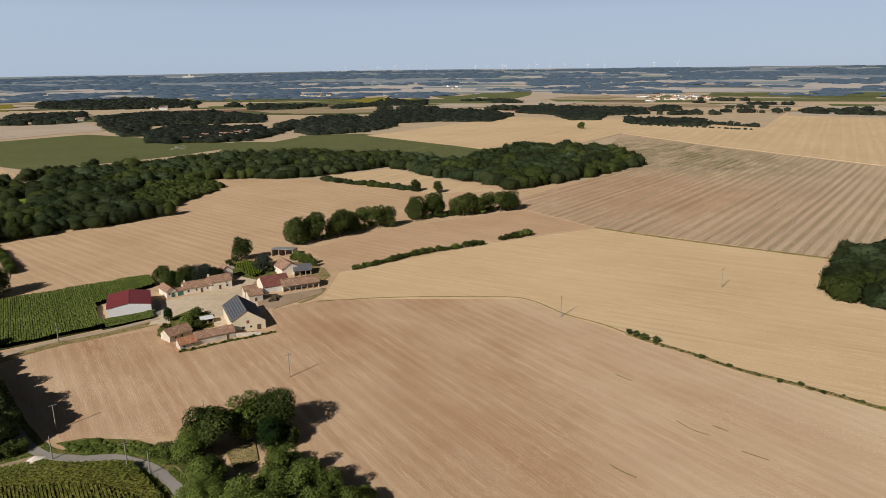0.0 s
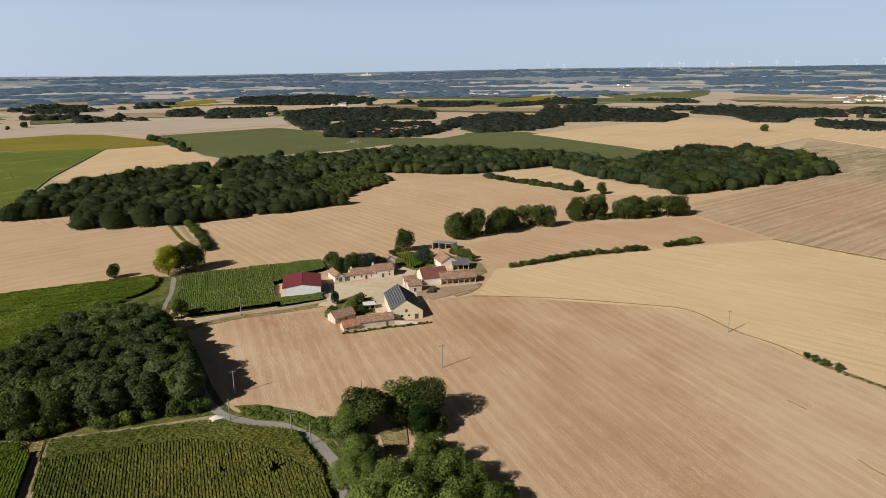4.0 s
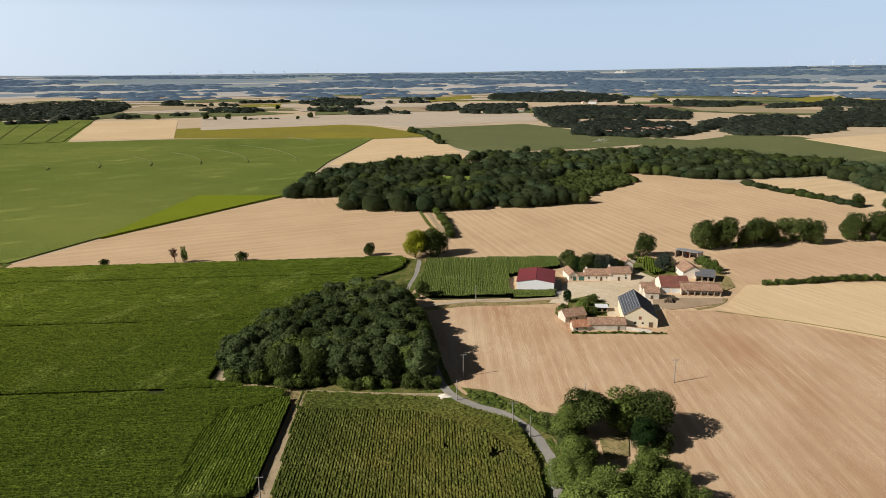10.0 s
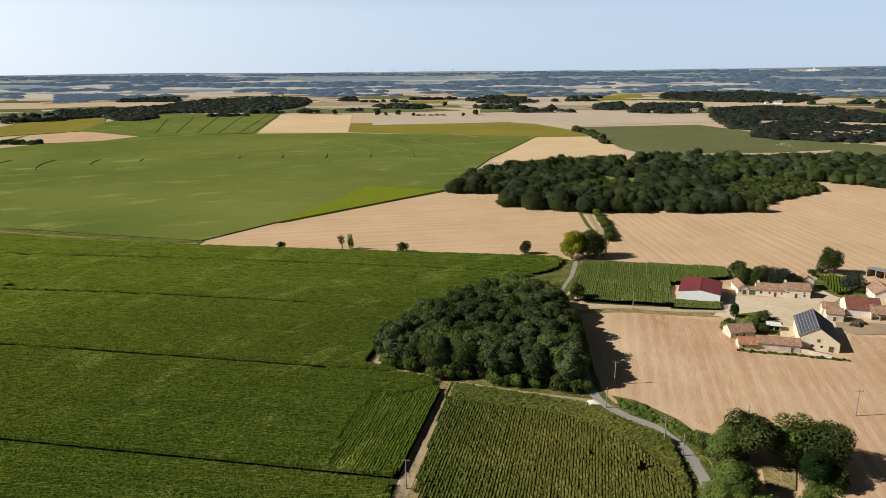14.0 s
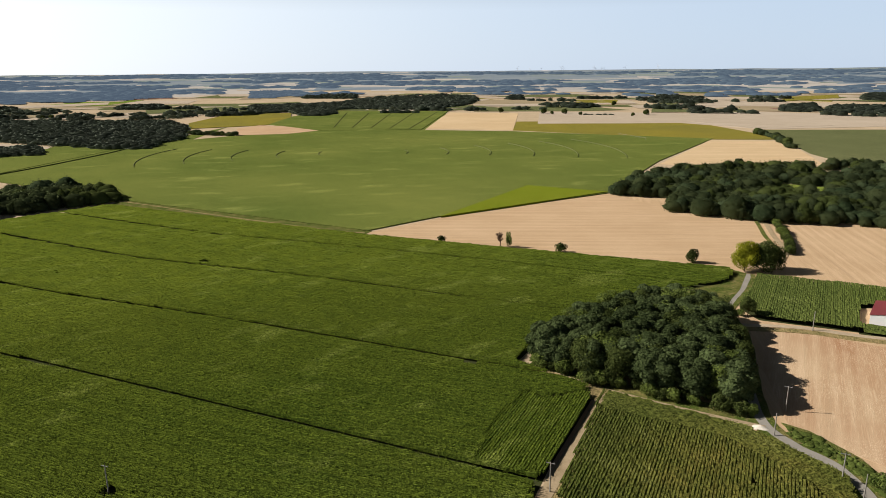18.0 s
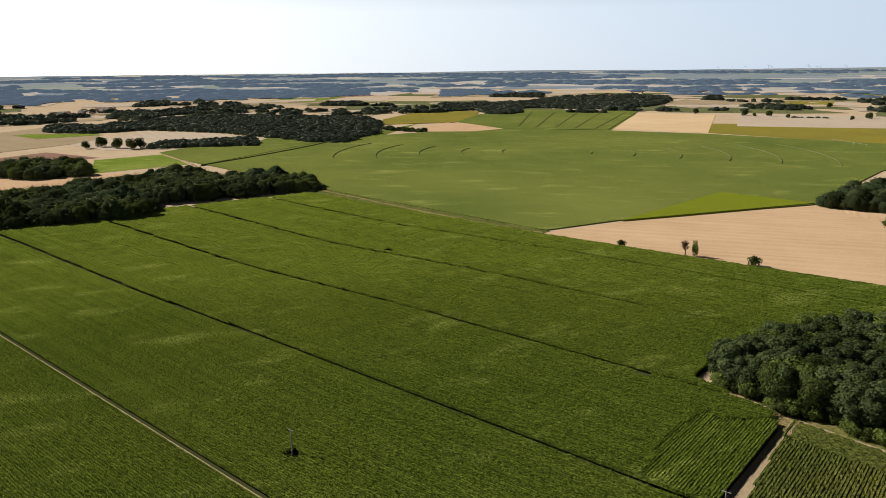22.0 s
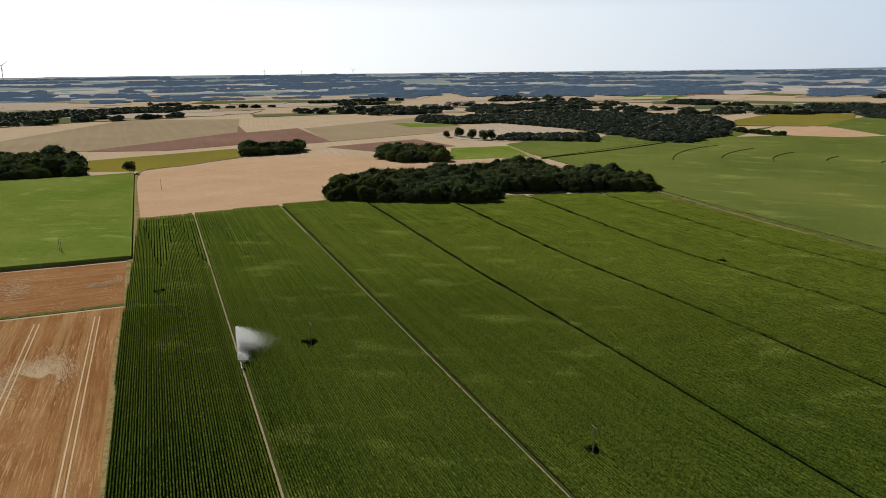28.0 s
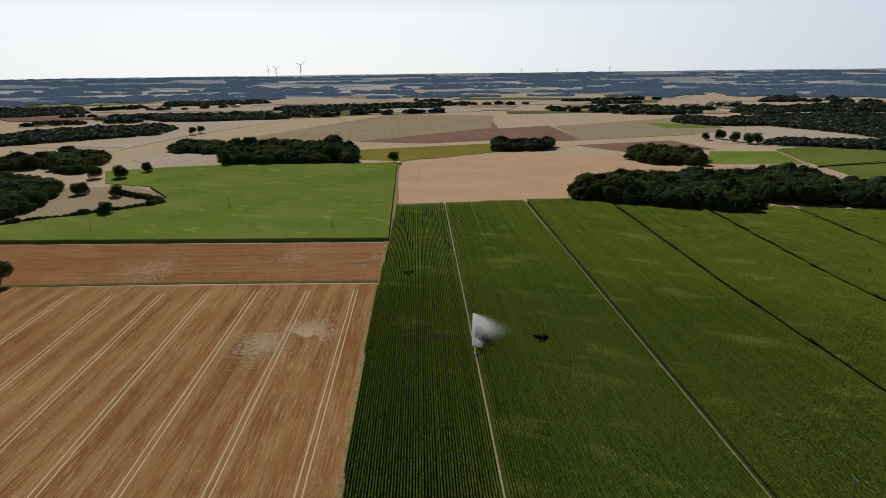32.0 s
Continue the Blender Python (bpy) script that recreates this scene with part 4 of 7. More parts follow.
for i, (x, y) in enumerate(line_places(((-176.9, 130.5), (-187.4, 150.1), (-195.9, 172.0)), 4.2)):
    tree((7, 8)[i % 2], x, y, random.Random(i).uniform(0.8, 1.4), "leafy undergrowth at the wood's edge", "undergrowth of the wood")

# woods further off
woods("woodland", spread(((-413.8, 381.4), (-378.8, 412.0), (-341.9, 373.2), (-284.5, 398.0), (-264.6, 424.0), (-193.5, 488.4), (-235.0, 512.0), (-271.9, 562.6), (-272.0, 640.0), (-374.0, 593.8), (-428.7, 591.5), (-477.0, 527.7), (-454.3, 446.8)), 7.5, 3, hole=((-349.4, 488.9), (-312.4, 509.2), (-343.8, 566.4), (-386.9, 546.7))), 5.2, 11.0, 1, "wood", "dark green mixed wood beyond the lane")
woods("plantation", spread(((-207.9, 508.4), (-210.3, 538.4), (-200.1, 612.9), (-233.6, 648.2), (-271.9, 639.8), (-271.9, 562.6), (-237.1, 512.6)), 4.2, 33), 3.0, 5.0, 1, "wood_b", "low bright green young plantation beside the wood")
woods("woodland", spread(((-220.9, 658.1), (-136.6, 663.7), (-61.1, 739.9), (-5.3, 657.2), (29.4, 628.1), (32.1, 731.8), (-23.4, 776.8), (-111.2, 834.1), (-210.0, 846.5), (-296.2, 784.6), (-357.5, 723.2), (-395.0, 680.9), (-377.1, 625.5), (-278.7, 628.5), (-243.4, 646.6)), 8.0, 4), 6.0, 11, 1, "wood", "dense green woodland belt behind the stubble")
woods("woodland", spread(((-410.5, 552.2), (-378.0, 549.9), (-371.9, 595.6), (-411.3, 629.8), (-444.9, 613.7)), 8, 31), 6, 12, 1, "wood", "dark arm of the mixed wood")
woods("woodland", spread(((9.9, 679.5), (46.3, 822.2), (124.0, 889.0), (206.5, 862.5), (219.1, 737.1), (113.7, 622.5), (57.5, 582.3)), 8.0, 5), 6.0, 12.5, 1, "wood", "dense green wood at the field's end")
woods("woodland", spread(((174.8, 286.0), (215.9, 355.8), (244.9, 360.7), (276.7, 347.9), (213.9, 263.3), (190.1, 274.4)), 6.5, 6), 5.0, 9.5, 2, "wood", "square dark green wood among stubble")
woods("woodland", spread(((-492.2, -229.3), (-507.4, -101.0), (-564.2, -102.5), (-599.4, 25.8), (-636.0, 24.5), (-688.2, -78.7), (-710.9, -114.2), (-624.9, -203.0), (-564.3, -248.2)), 7, 7), 6.0, 13, 1, "wood", "dark copse between maize and stubble")
woods("woodland", spread(((-767.6, -285.9), (-737.2, -249.2), (-757.7, -194.3), (-825.9, -222.7), (-838.4, -294.7)), 9, 8), 7.0, 14, 1, "wood", "small round copse")
woods("woodland", spread(((-763.8, -464.8), (-805.3, -407.3), (-856.1, -428.3), (-811.3, -484.7)), 9, 9), 7.0, 12, 1, "wood", "small copse")
woods("woodland", spread(((-480.8, -652.3), (-570.9, -533.6), (-684.1, -643.5), (-654.0, -751.8), (-557.2, -751.4)), 11, 12), 7.4, 15, 1, "wood", "dense dark green wood beyond the bright crop")
woods("woodland", spread(((-527.5, -826.1), (-555.2, -754.7), (-609.6, -827.1), (-596.4, -895.8)), 11, 13), 7, 12, 1, "wood", "dark wood")

# hedges and single trees
HEDGEROW = ((-91.0, 392.7), (-78.2, 406.2), (-66.3, 420.7), (-53.6, 436.2), (-35.8, 447.4)), ((-23.0, 461.2), (2.7, 475.2), (27.3, 482.0), (54.0, 501.8))
for run in HEDGEROW:
    for i, (x, y) in enumerate(line_places(run, 6.2)):
        tree((0, 1, 1, 0)[i % 4], x, y, random.Random(i).uniform(0.8, 1.35), group="trees of the hedgerow")
    for i, (x, y) in enumerate(line_places(run, 5, 8)):
        tree((7, 8)[i % 2], x, y, random.Random(i).uniform(0.8, 1.3), "leafy hawthorn bush under the hedgerow trees", "bushes of the hedgerow")


def bushes(line, gap, low, high, label, group, seed=5, models=(8, 8, 7), wide=1.0, jitter=0.3):
    """A hedge of single bushes, uneven in height."""
    rng = random.Random(seed)
    for x, y in line_places(line, gap, seed, jitter):
        tree(rng.choice(models), x, y, rng.uniform(low, high), label, group, wide * rng.uniform(0.85, 1.2))


bushes(((-47.1, 339.9), (-14.1, 370.4), (24.0, 392.2)), 2.2, 0.45, 0.95, "dark green hawthorn bush of the field hedge", "bushes of the field hedge", 3)
bushes(((34.9, 401.6), (56.5, 415.6)), 2.2, 0.6, 1.2, "dark green hawthorn bush of the field hedge", "bushes of the field hedge", 4)
for m, t, s in ((8, ((-347.7, 186.9),), 1.1), (8, ((-293.0, 233.8),), 1.45), (0, ((-241.2, 280.9),), 0.58), (6, ((-216.8, 291.0),), 1.15), (0, ((-211.8, 298.8),), 1.2), (0, ((-211.3, 307.3),), 0.9)):
    tree(m, *t[0], s)

# roadside clump close by
for m, x, y, size in (
    (1, -64.0, 165.6, 0.89), (2, -56.5, 173.5, 0.86), (0, -49.0, 175.0, 0.88), (9, -47.4, 165.5, 0.69), (8, -71.5, 161.6, 1.15), (7, -76.5, 163.4, 0.88), (3, -58.6, 148.3, 0.58), (2, -42.9, 156.3, 0.5), (3, -57.1, 139.3, 0.5), (8, -65.0, 155.8, 1.12),
):
    tree(m, x, y, size * 1.12, group="trees by the lane", wide=1.3)
for m, x, y, size in (
    (3, -59.7, 147.8, 0.62), (2, -52.9, 139.0, 0.57), (3, -41.3, 143.2, 0.62), (2, -34.6, 144.4, 0.57), (3, -37.0, 135.0, 0.69), (8, -26.1, 141.0, 1.25), (7, -19.4, 141.5, 1.0), (2, -45.6, 135.0, 0.61), (8, -30.5, 142.3, 1.5), (3, -58.9, 138.2, 0.54),
):
    tree(m, x, y, size * 1.12, group="trees by the lane", wide=1.3)

for m, x, y, size in (
    (3, -67.7, 160.7, 0.75), (2, -40.7, 149.6, 0.85), (3, -33.2, 144.5, 0.75), (2, -35.7, 138.6, 0.9), (3, -47.0, 135.0, 0.85), (2, -28.4, 141.5, 0.7),
    (3, -22.6, 135.7, 0.65), (3, -38.9, 127.5, 0.95), (2, -30.0, 129.8, 0.9), (3, -48.6, 124.9, 0.85), (8, -69.0, 165.0, 1.3), (8, -51.0, 176.0, 1.3), (7, -57.5, 176.0, 1.2),
    (8, -44.0, 169.5, 1.4), (7, -66.5, 169.0, 1.2),
):
    tree(m, x, y, size, group="trees by the lane", wide=1.2)

# ---- lanes ----
ribbon("lane", ((-48.4, 116.3), (-57.2, 131.8), (-65.2, 146.0), (-70.1, 151.4), (-77.3, 157.7), (-88.4, 162.5), (-99.8, 162.4), (-112.0, 166.0), (-128.5, 181.3), (-159.3, 215.7), (-179.5, 230.6), (-185.2, 240.1), (-190.4, 249.8), (-197.5, 264.2), (-206.8, 279.8), (-212.9, 288.1)), 3.1, "asphalt", "narrow grey asphalt farm lane")
ribbon("farm_drive", ((-167.1, 226.9), (-152.9, 244.6), (-136.4, 255.9), (-120.7, 270.5)), 3.2, "gravel", "pale gravel drive to the farm", 0.11)
ribbon("dirt_track", ((-109.6, 163.7), (-129.5, 151.4), (-150.5, 140.1), (-169.6, 132.9), (-177.9, 129.5)), 2.4, "dirt", "sandy field track", 0.14, "track")
ribbon("dirt_track", ((-150.6, 140.2), (-133.0, 116.2), (-113.3, 87.6)), 3.5, "dirt", "sandy field track between maize fields", 0.13, "track")

# ---- distant woods, each read off the lie of the land ----
def far_wood(n, outline):
    reach = sum(math.hypot(*p) for p in outline) / len(outline)
    size = 5.0 + reach / 520
    places = spread(outline, size * 1.25, 40 + n)
    if len(places):
        woods("woodland", places, size, 8.5 + reach / 400 if reach < 950 else 7.5, 1 if reach < 950 else 0, "wood" if reach < 950 else "wood_far_hazed" if reach < 2600 else "wood_haze_glow", "dense green wood among the fields" if reach < 900 else "distant dark green wood", seed=60 + n)


far_wood(0, ((-1047, 1472), (-1000, 1465), (-980, 1527), (-1146, 1735), (-1152, 1628)))
far_wood(1, ((-980, 1527), (-868, 1546), (-817, 1593), (-940, 1802), (-1071, 1726)))
far_wood(2, ((-1157, 1972), (-968, 1927), (-772, 2003), (-764, 2221), (-1074, 2469), (-1198, 2347), (-1276, 2205)))
far_wood(3, ((-825, 1656), (-695, 1400), (-536.8, 1149.1), (-497.7, 1146.7), (-581.2, 1356.5), (-558, 1409), (-377.7, 1447.8), (-425, 1658), (-584, 1788), (-763, 1825)))
far_wood(4, ((-442.4, 1028.8), (-402.9, 1014.0), (-368.7, 1108.0), (-306.8, 1194.6), (-356.0, 1341.7), (-410.7, 1307.2), (-507.9, 1361.9), (-526.2, 1254.4)))
far_wood(5, ((-1488, 1520), (-1381, 1593), (-1521, 1746), (-1698, 1749)))
far_wood(6, ((-538, 1905), (-416, 1915), (-464, 2096), (-560, 2050)))
far_wood(7, ((-293.6, 1183.7), (-269.1, 1282.8), (-310, 1479), (-323.3, 1351.9)))
far_wood(8, ((-249.3, 1187.8), (-213.7, 1134.0), (-133.8, 1186.7), (-93.2, 1297.4), (-104.4, 1448.9), (-239, 1633), (-301, 1527)))
far_wood(9, ((-154.1, 1364.8), (-5.7, 1430.8), (92.9, 1406.3), (164, 1583), (122, 1764), (-46, 1874), (-170, 1753)))
far_wood(10, ((-305, 1921), (-190, 2045), (-51, 2048), (-48, 2283), (-187, 2200), (-316, 2041)))
far_wood(11, ((183, 1709), (262, 1608), (268.6, 1419.3), (325.8, 1423.5), (369, 1567), (478, 1601), (523, 1801), (412, 1874), (227, 1932)))
far_wood(12, ((349.8, 1302.3), (388.1, 1293.3), (472.6, 1227.0), (510.5, 1328.5), (501, 1415), (436.6, 1409.8), (387.5, 1428.1)))
far_wood(13, ((531, 1744), (596, 1724), (643, 1884), (581, 1868)))
far_wood(14, ((-1683, 385), (-1740, 500), (-1564, 475), (-1529, 502), (-1579, 565), (-1746, 620), (-1736, 676), (-1607, 833), (-1717, 1009), (-1837, 1119), (-2031, 1227), (-2189, 1181), (-2167, 883), (-2003, 721), (-2015, 568), (-2034, 469)))
far_wood(15, ((-2291, 703), (-2192, 858), (-2446, 950), (-2456, 773)))
far_wood(16, ((-2382, 553), (-2371, 618), (-2560, 806), (-2736, 816), (-2760, 645)))
far_wood(17, ((-1851, 1239), (-1810, 1274), (-1969, 1375), (-1977, 1330)))
far_wood(18, ((-1355.2, -415.5), (-1305.8, -325.6), (-1355.4, -245.4), (-1239.3, -100.0), (-1024.6, 40.0), (-1003.8, 88.9), (-1137.4, 153.3), (-1373.3, 191.1), (-1549, 177), (-1645, 0), (-1780, -141), (-1661, -261), (-1550, -303), (-1494, -371), (-1501, -450)))
far_wood(19, ((-1006.2, -182.6), (-1001.3, -34.2), (-1107.4, -50.5), (-1093.0, -106.3), (-1059.5, -185.7)))
far_wood(20, ((-1725, -401), (-1749, -301), (-1872, -199), (-2013, -236), (-1940, -413)))
far_wood(21, ((-1693, -636), (-1759, -571), (-1898, -621), (-1882, -698)))
far_wood(22, ((-2073, 114), (-2003, 229), (-2210, 244), (-2213, 136)))
far_wood(23, ((-2557, -326), (-2619, -141), (-2509, -96), (-2553, 314), (-2750, 339), (-2892, -223), (-2709, -335)))
far_wood(24, ((-2044, -164), (-2027, -95), (-2195, -120), (-2168, -169)))
far_wood(25, ((-2155, -417), (-2211, -318), (-2426, -366), (-2310, -428)))
far_wood(26, ((-2415, -1076), (-2550, -992), (-2784, -912), (-2992, -990), (-2750, -1222)))
far_wood(27, ((-332.2, -1236.3), (-443.5, -1140.0), (-508.3, -1130.0), (-682.8, -1106.0), (-777.1, -1189.3), (-813, -1273), (-728, -1336), (-640, -1381), (-514.0, -1314.9), (-383.9, -1418.8)))
far_wood(28, ((-900, -1657), (-904, -1381), (-1080, -1206), (-1183, -1330), (-1114, -1535), (-953, -1712)))
far_wood(29, ((-1173, -1299), (-1413, -1323), (-1551, -1463), (-1391, -1587)))
far_wood(30, ((-744, -1883), (-947, -1841), (-1050, -2085), (-873, -2200)))
far_wood(31, ((-1417, -1316), (-1558, -1227), (-1570, -1155), (-1658, -1191), (-1708, -1367), (-1568, -1432)))
far_wood(32, ((-1227, -1924), (-1494, -1758), (-1580, -1886), (-1324, -2058)))
far_wood(33, ((-145.6, -577.1), (-203.0, -543.5), (-228.5, -557.5), (-274.2, -609.4), (-301.8, -661.1), (-305.1, -720.4), (-217.8, -832.0)))
far_wood(34, ((-362.4, -835.3), (-361.0, -766.9), (-424.7, -801.8), (-448.5, -837.3), (-442.3, -917.9), (-403.6, -911.4)))
far_wood(35, ((-267.6, -917.4), (-321.9, -838.4), (-349.4, -820.1), (-377.5, -868.8), (-290.5, -991.0)))
far_wood(36, ((-350.9, -758.5), (-366.9, -724.6), (-379.4, -754.3), (-365.2, -785.7)))

# distant fields
field("stubble_field", ((-956.4, 1061.6), (-878, 1255), (-699, 1399), (-620.9, 1253.6), (-733.0, 1175.3), (-781.1, 1013.4)), "far_tan", "reddish tan stubble strip", 0.25)
field("crop_field", ((-1186, 1199), (-1436, 1457), (-1318, 1701), (-1110, 1557), (-1173, 1367)), "soy", "dull green crop field", 0.25)
field("sunflower_field", ((-1303, 1819), (-1359, 1999), (-1258, 2033), (-1169, 1857)), "flower", "small yellow sunflower field", 0.3)
field("crop_field", ((-1475, 888), (-1619, 1091), (-1483, 1242), (-1289, 1231), (-1333, 1097)), "soy", "dull green crop strip", 0.25)
field("sunflower_field", ((-1729, 1340), (-1657, 1532), (-1474, 1351), (-1578, 1300)), "flower", "yellow sunflower strip", 0.3)
field("stubble_field", ((-1312.4, 330.1), (-1186.7, 386.3), (-1104.1, 300.8), (-1145.5, 257.3), (-1256.2, 283.6)), "far_tan", "pale stubble patch at the wood's edge", 0.3)
field("sunflower_field", ((-1608, 367), (-1621, 422), (-1740, 624), (-1675, 777), (-1686, 670), (-1667, 478), (-1596, 394)), "flower", "thin yellow flowering strip", 0.35)
field("crop_field", ((-338, 2309), (-65, 2593), (128, 2651), (77, 2309), (-47, 2228), (-291, 2171)), "soy", "grey green crop field", 0.25)
field("sunflower_field", ((-342, 2339), (-212, 2496), (-76, 2594), (-108, 2401), (-262, 2226)), "flower", "bright yellow sunflower field", 0.45)
field("crop_field", ((-49, 2312), (193, 2716), (358, 2733), (319, 2501), (97, 1955), (-34, 2024)), "soy", "green crop field", 0.25)
field("stubble_field", ((-1098.7, -308.6), (-1327.3, -240.5), (-1239.8, -124.4), (-1106.6, -28.3), (-1003.3, -42.3), (-992.9, -174.6), (-1008.4, -238.8)), "far_tan", "tan stubble field before the wood", 0.25)
field("meadow", ((-1224.9, -388.0), (-1268.2, -297.5), (-1299.2, -324.1), (-1328.7, -434.4), (-1309.1, -452.0)), "lush", "green meadow", 0.3)
field("crop_field", ((-1915, -858), (-2114, -834), (-2178, -718), (-2061, -681), (-1953, -793)), "soy", "green crop strip", 0.3)
field("vineyard", ((-1601, -509), (-1785, -565), (-1825, -484), (-1611, -417)), "far_tan", "pale striped orchard beside the village", 0.4)
field("crop_field", ((-1813, -297), (-1922, -181), (-1927, -106), (-1730, -204)), "lush", "green meadow by the village", 0.3)
field("crop_field", ((-2361, -54), (-2526, 105), (-2461, 222), (-2252, 93)), "lush", "light green crop field", 0.3)
field("stubble_field", ((-777.1, -1189.3), (-841.9, -1219.0), (-1112, -1231), (-725.7, -1053.0), (-534.0, -947.7), (-456.6, -1078.7), (-650.6, -1054.8)), "far_tan", "tan stubble field by the long road", 0.25)
field("crop_field", ((-1213, -1322), (-1617, -1295), (-1628, -1170), (-1478, -1062), (-1146, -1210)), "soy", "green crop strip", 0.3)
field("stubble_field", ((-682.8, -1106.0), (-882, -1348), (-1071, -1224), (-841.9, -1219.0)), "far_tan", "reddish stubble field", 0.2)
field("stubble_field", ((-226.8, -602.3), (-296.8, -657.0), (-342.9, -602.4), (-328.1, -525.1), (-301.4, -495.6), (-193.6, -520.1)), "far_grey", "dry fallow paddock ringed by trees", 0.3)
field("stubble_field", ((-458.8, -798.4), (-525.5, -829.5), (-549.0, -740.6), (-479.7, -654.0), (-425.5, -696.9)), "far_tan", "pale stubble field beside the wood", 0.25)
field("meadow", ((-384.7, -728.7), (-428.3, -701.3), (-431.6, -653.2), (-354.6, -565.9), (-337.5, -642.4)), "lush", "green paddock with trees", 0.35)
field("crop_field", ((-235.3, 1121.1), (-191.8, 1147.1), (-112.9, 1082.5), (20.2, 946.9), (-76.8, 921.1), (-212.5, 1011.9)), "soy", "green crop field beside the woods", 0.2)

field("crop_field", ((-1029.5, 58.1), (-1174.7, -3.9), (-1075.7, -33.5), (-1034.7, -111.7), (-950.9, -159.1), (-860.7, -121.1), (-807.1, -89.9)), "pivot", "green crop field before the long wood", 0.6)

field("crop_field", ((-1471.2, 211.2), (-1722.0, 339.0), (-1695.7, 488.5), (-1369.1, 393.7), (-1329.9, 320.4), (-1328.4, 190.0)), "flower", "yellowing green crop behind the wood", 0.55)
field("stubble_field", ((-1275.8, 265.9), (-1329.9, 320.4), (-1287.4, 352.7), (-1150.9, 377.9), (-1117.3, 313.1), (-1139.8, 235.5)), "stub_c", "small brown stubble patch beside the wood", 0.6)
field("crop_field", ((-1344.1, 341.6), (-1558.0, 453.8), (-1711.1, 611.0), (-1525.0, 843.6), (-1066.5, 535.5), (-1150.9, 377.9)), "pivot", "green crop with dark sprayer tramlines", 0.65)
woods("hedge", line_places(((-1210.6, 172.5), (-1132.7, 231.9)), 5), 5.0, 8, 1, "wood", "thick dark hedge at the crop's edge", "hedge")
field("crop_field", ((-288.0, 834.3), (-314.4, 1038.8), (-254.4, 1024.0), (-225.5, 1117.2), (-123.8, 1111.6), (-26.1, 853.4), (-181.4, 898.3)), "soy", "dull green crop field before the hamlet", 0.22)
far_wood(37, ((-440.1, 1025.4), (-330.0, 1030.0), (-300.0, 1050.0), (-280.6, 1145.0), (-278.0, 1234.7), (-420.8, 1203.7), (-517.1, 1187.3)))

# a patchwork of farmland and woods that nobody could count, out to the rim
rng = random.Random(91)
bits = {k: ([], []) for k in ("far_tan", "far_grey", "soy", "flower", "hazy_tan", "hazy_green", "ridge", "far_brown")}
far_trees, hazy_trees = [], []
for i in range(2200):
    r = 1500 + 3250 * rng.random() ** 0.8
    az = radians(rng.uniform(-48, 172))
    cx, cy = -math.sin(az) * r, math.cos(az) * r
    deep, wide = rng.uniform(40, 130) * (0.6 + r / 3500), rng.uniform(90, 420) * (0.6 + r / 4000)
    if r < 2650:
        if rng.random() < 0.35 or r < 1750:
            continue
        kind = rng.choice(("far_tan", "far_tan", "far_grey", "soy", "far_tan", "soy", "flower" if rng.random() < 0.08 else "far_grey", "far_brown" if rng.random() < 0.3 else "far_tan"))
    else:
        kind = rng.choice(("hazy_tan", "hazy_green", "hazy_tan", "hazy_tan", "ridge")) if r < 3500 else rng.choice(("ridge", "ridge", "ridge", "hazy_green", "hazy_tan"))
        if r > 3900:
            deep *= 0.5
    a = az + rng.uniform(-0.35, 0.35)
    ux, uy = math.cos(a), math.sin(a)
    sk = rng.uniform(-0.5, 0.5)
    vs, fs = bits[kind]
    nu, nv = 4, 2
    b0 = len(vs)
    for q in range(nv + 1):
        for p in range(nu + 1):
            f, g = (p / nu - 0.5) * wide, (q / nv - 0.5) * deep
            x, y = cx + ux * (f + sk * g) - uy * g, cy + uy * (f + sk * g) + ux * g
            vs.append((x, y, land(x, y) + 0.5 + (i % 40) * 0.02))
    for q in range(nv):
        for p in range(nu):
            e = b0 + q * (nu + 1) + p
            fs.append((e, e + 1, e + nu + 2, e + nu + 1))
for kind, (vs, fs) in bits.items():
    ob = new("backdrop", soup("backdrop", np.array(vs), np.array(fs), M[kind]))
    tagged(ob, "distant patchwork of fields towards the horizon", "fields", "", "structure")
for i in range(150):
    r = 1650 + 650 * rng.random()
    az = radians(rng.uniform(-48, 172))
    cx, cy, a = -math.sin(az) * r, math.cos(az) * r, az + rng.uniform(-0.3, 0.3)
    wide, deep = rng.uniform(30, 200), rng.uniform(8, 30)
    for _ in range(int(min(24, wide * deep / 200)) + 1):
        f, g = rng.uniform(-0.5, 0.5) * wide, rng.gauss(0, 0.3) * deep
        far_trees.append((cx + math.cos(a) * f - math.sin(a) * g, cy + math.sin(a) * f + math.cos(a) * g))
for i in range(330):
    r = 2450 + 2100 * rng.random()
    az = radians(rng.uniform(-50, 174))
    span, deep, bend = rng.uniform(120, 620) * (0.4 + r / 5200), rng.uniform(20, 100) * (0.5 + r / 3600), rng.uniform(-60, 60)
    for _ in range(int(span * (0.7 + deep / 45) / 30)):
        f, g = rng.uniform(-0.5, 0.5), rng.gauss(0, 0.34) * deep
        q, w = az + f * span / r, r + g + bend * math.sin(f * 5 + i) + 14 * math.sin(f * 23 + i)
        hazy_trees.append((-math.sin(q) * w, math.cos(q) * w))
for i in range(1500):
    az = radians(rng.uniform(-50, 174))
    if noise.noise((az * 9, 0.5, 3)) > -0.12:
        w = 4380 + rng.gauss(0, 40) + 60 * noise.noise((az * 14, 7, 2))
        hazy_trees.append((-math.sin(az) * w, math.cos(az) * w))
woods("far_woods", far_trees, 11, 12, 0, "wood_far_hazed", "far scattered woods and hedges", seed=7)
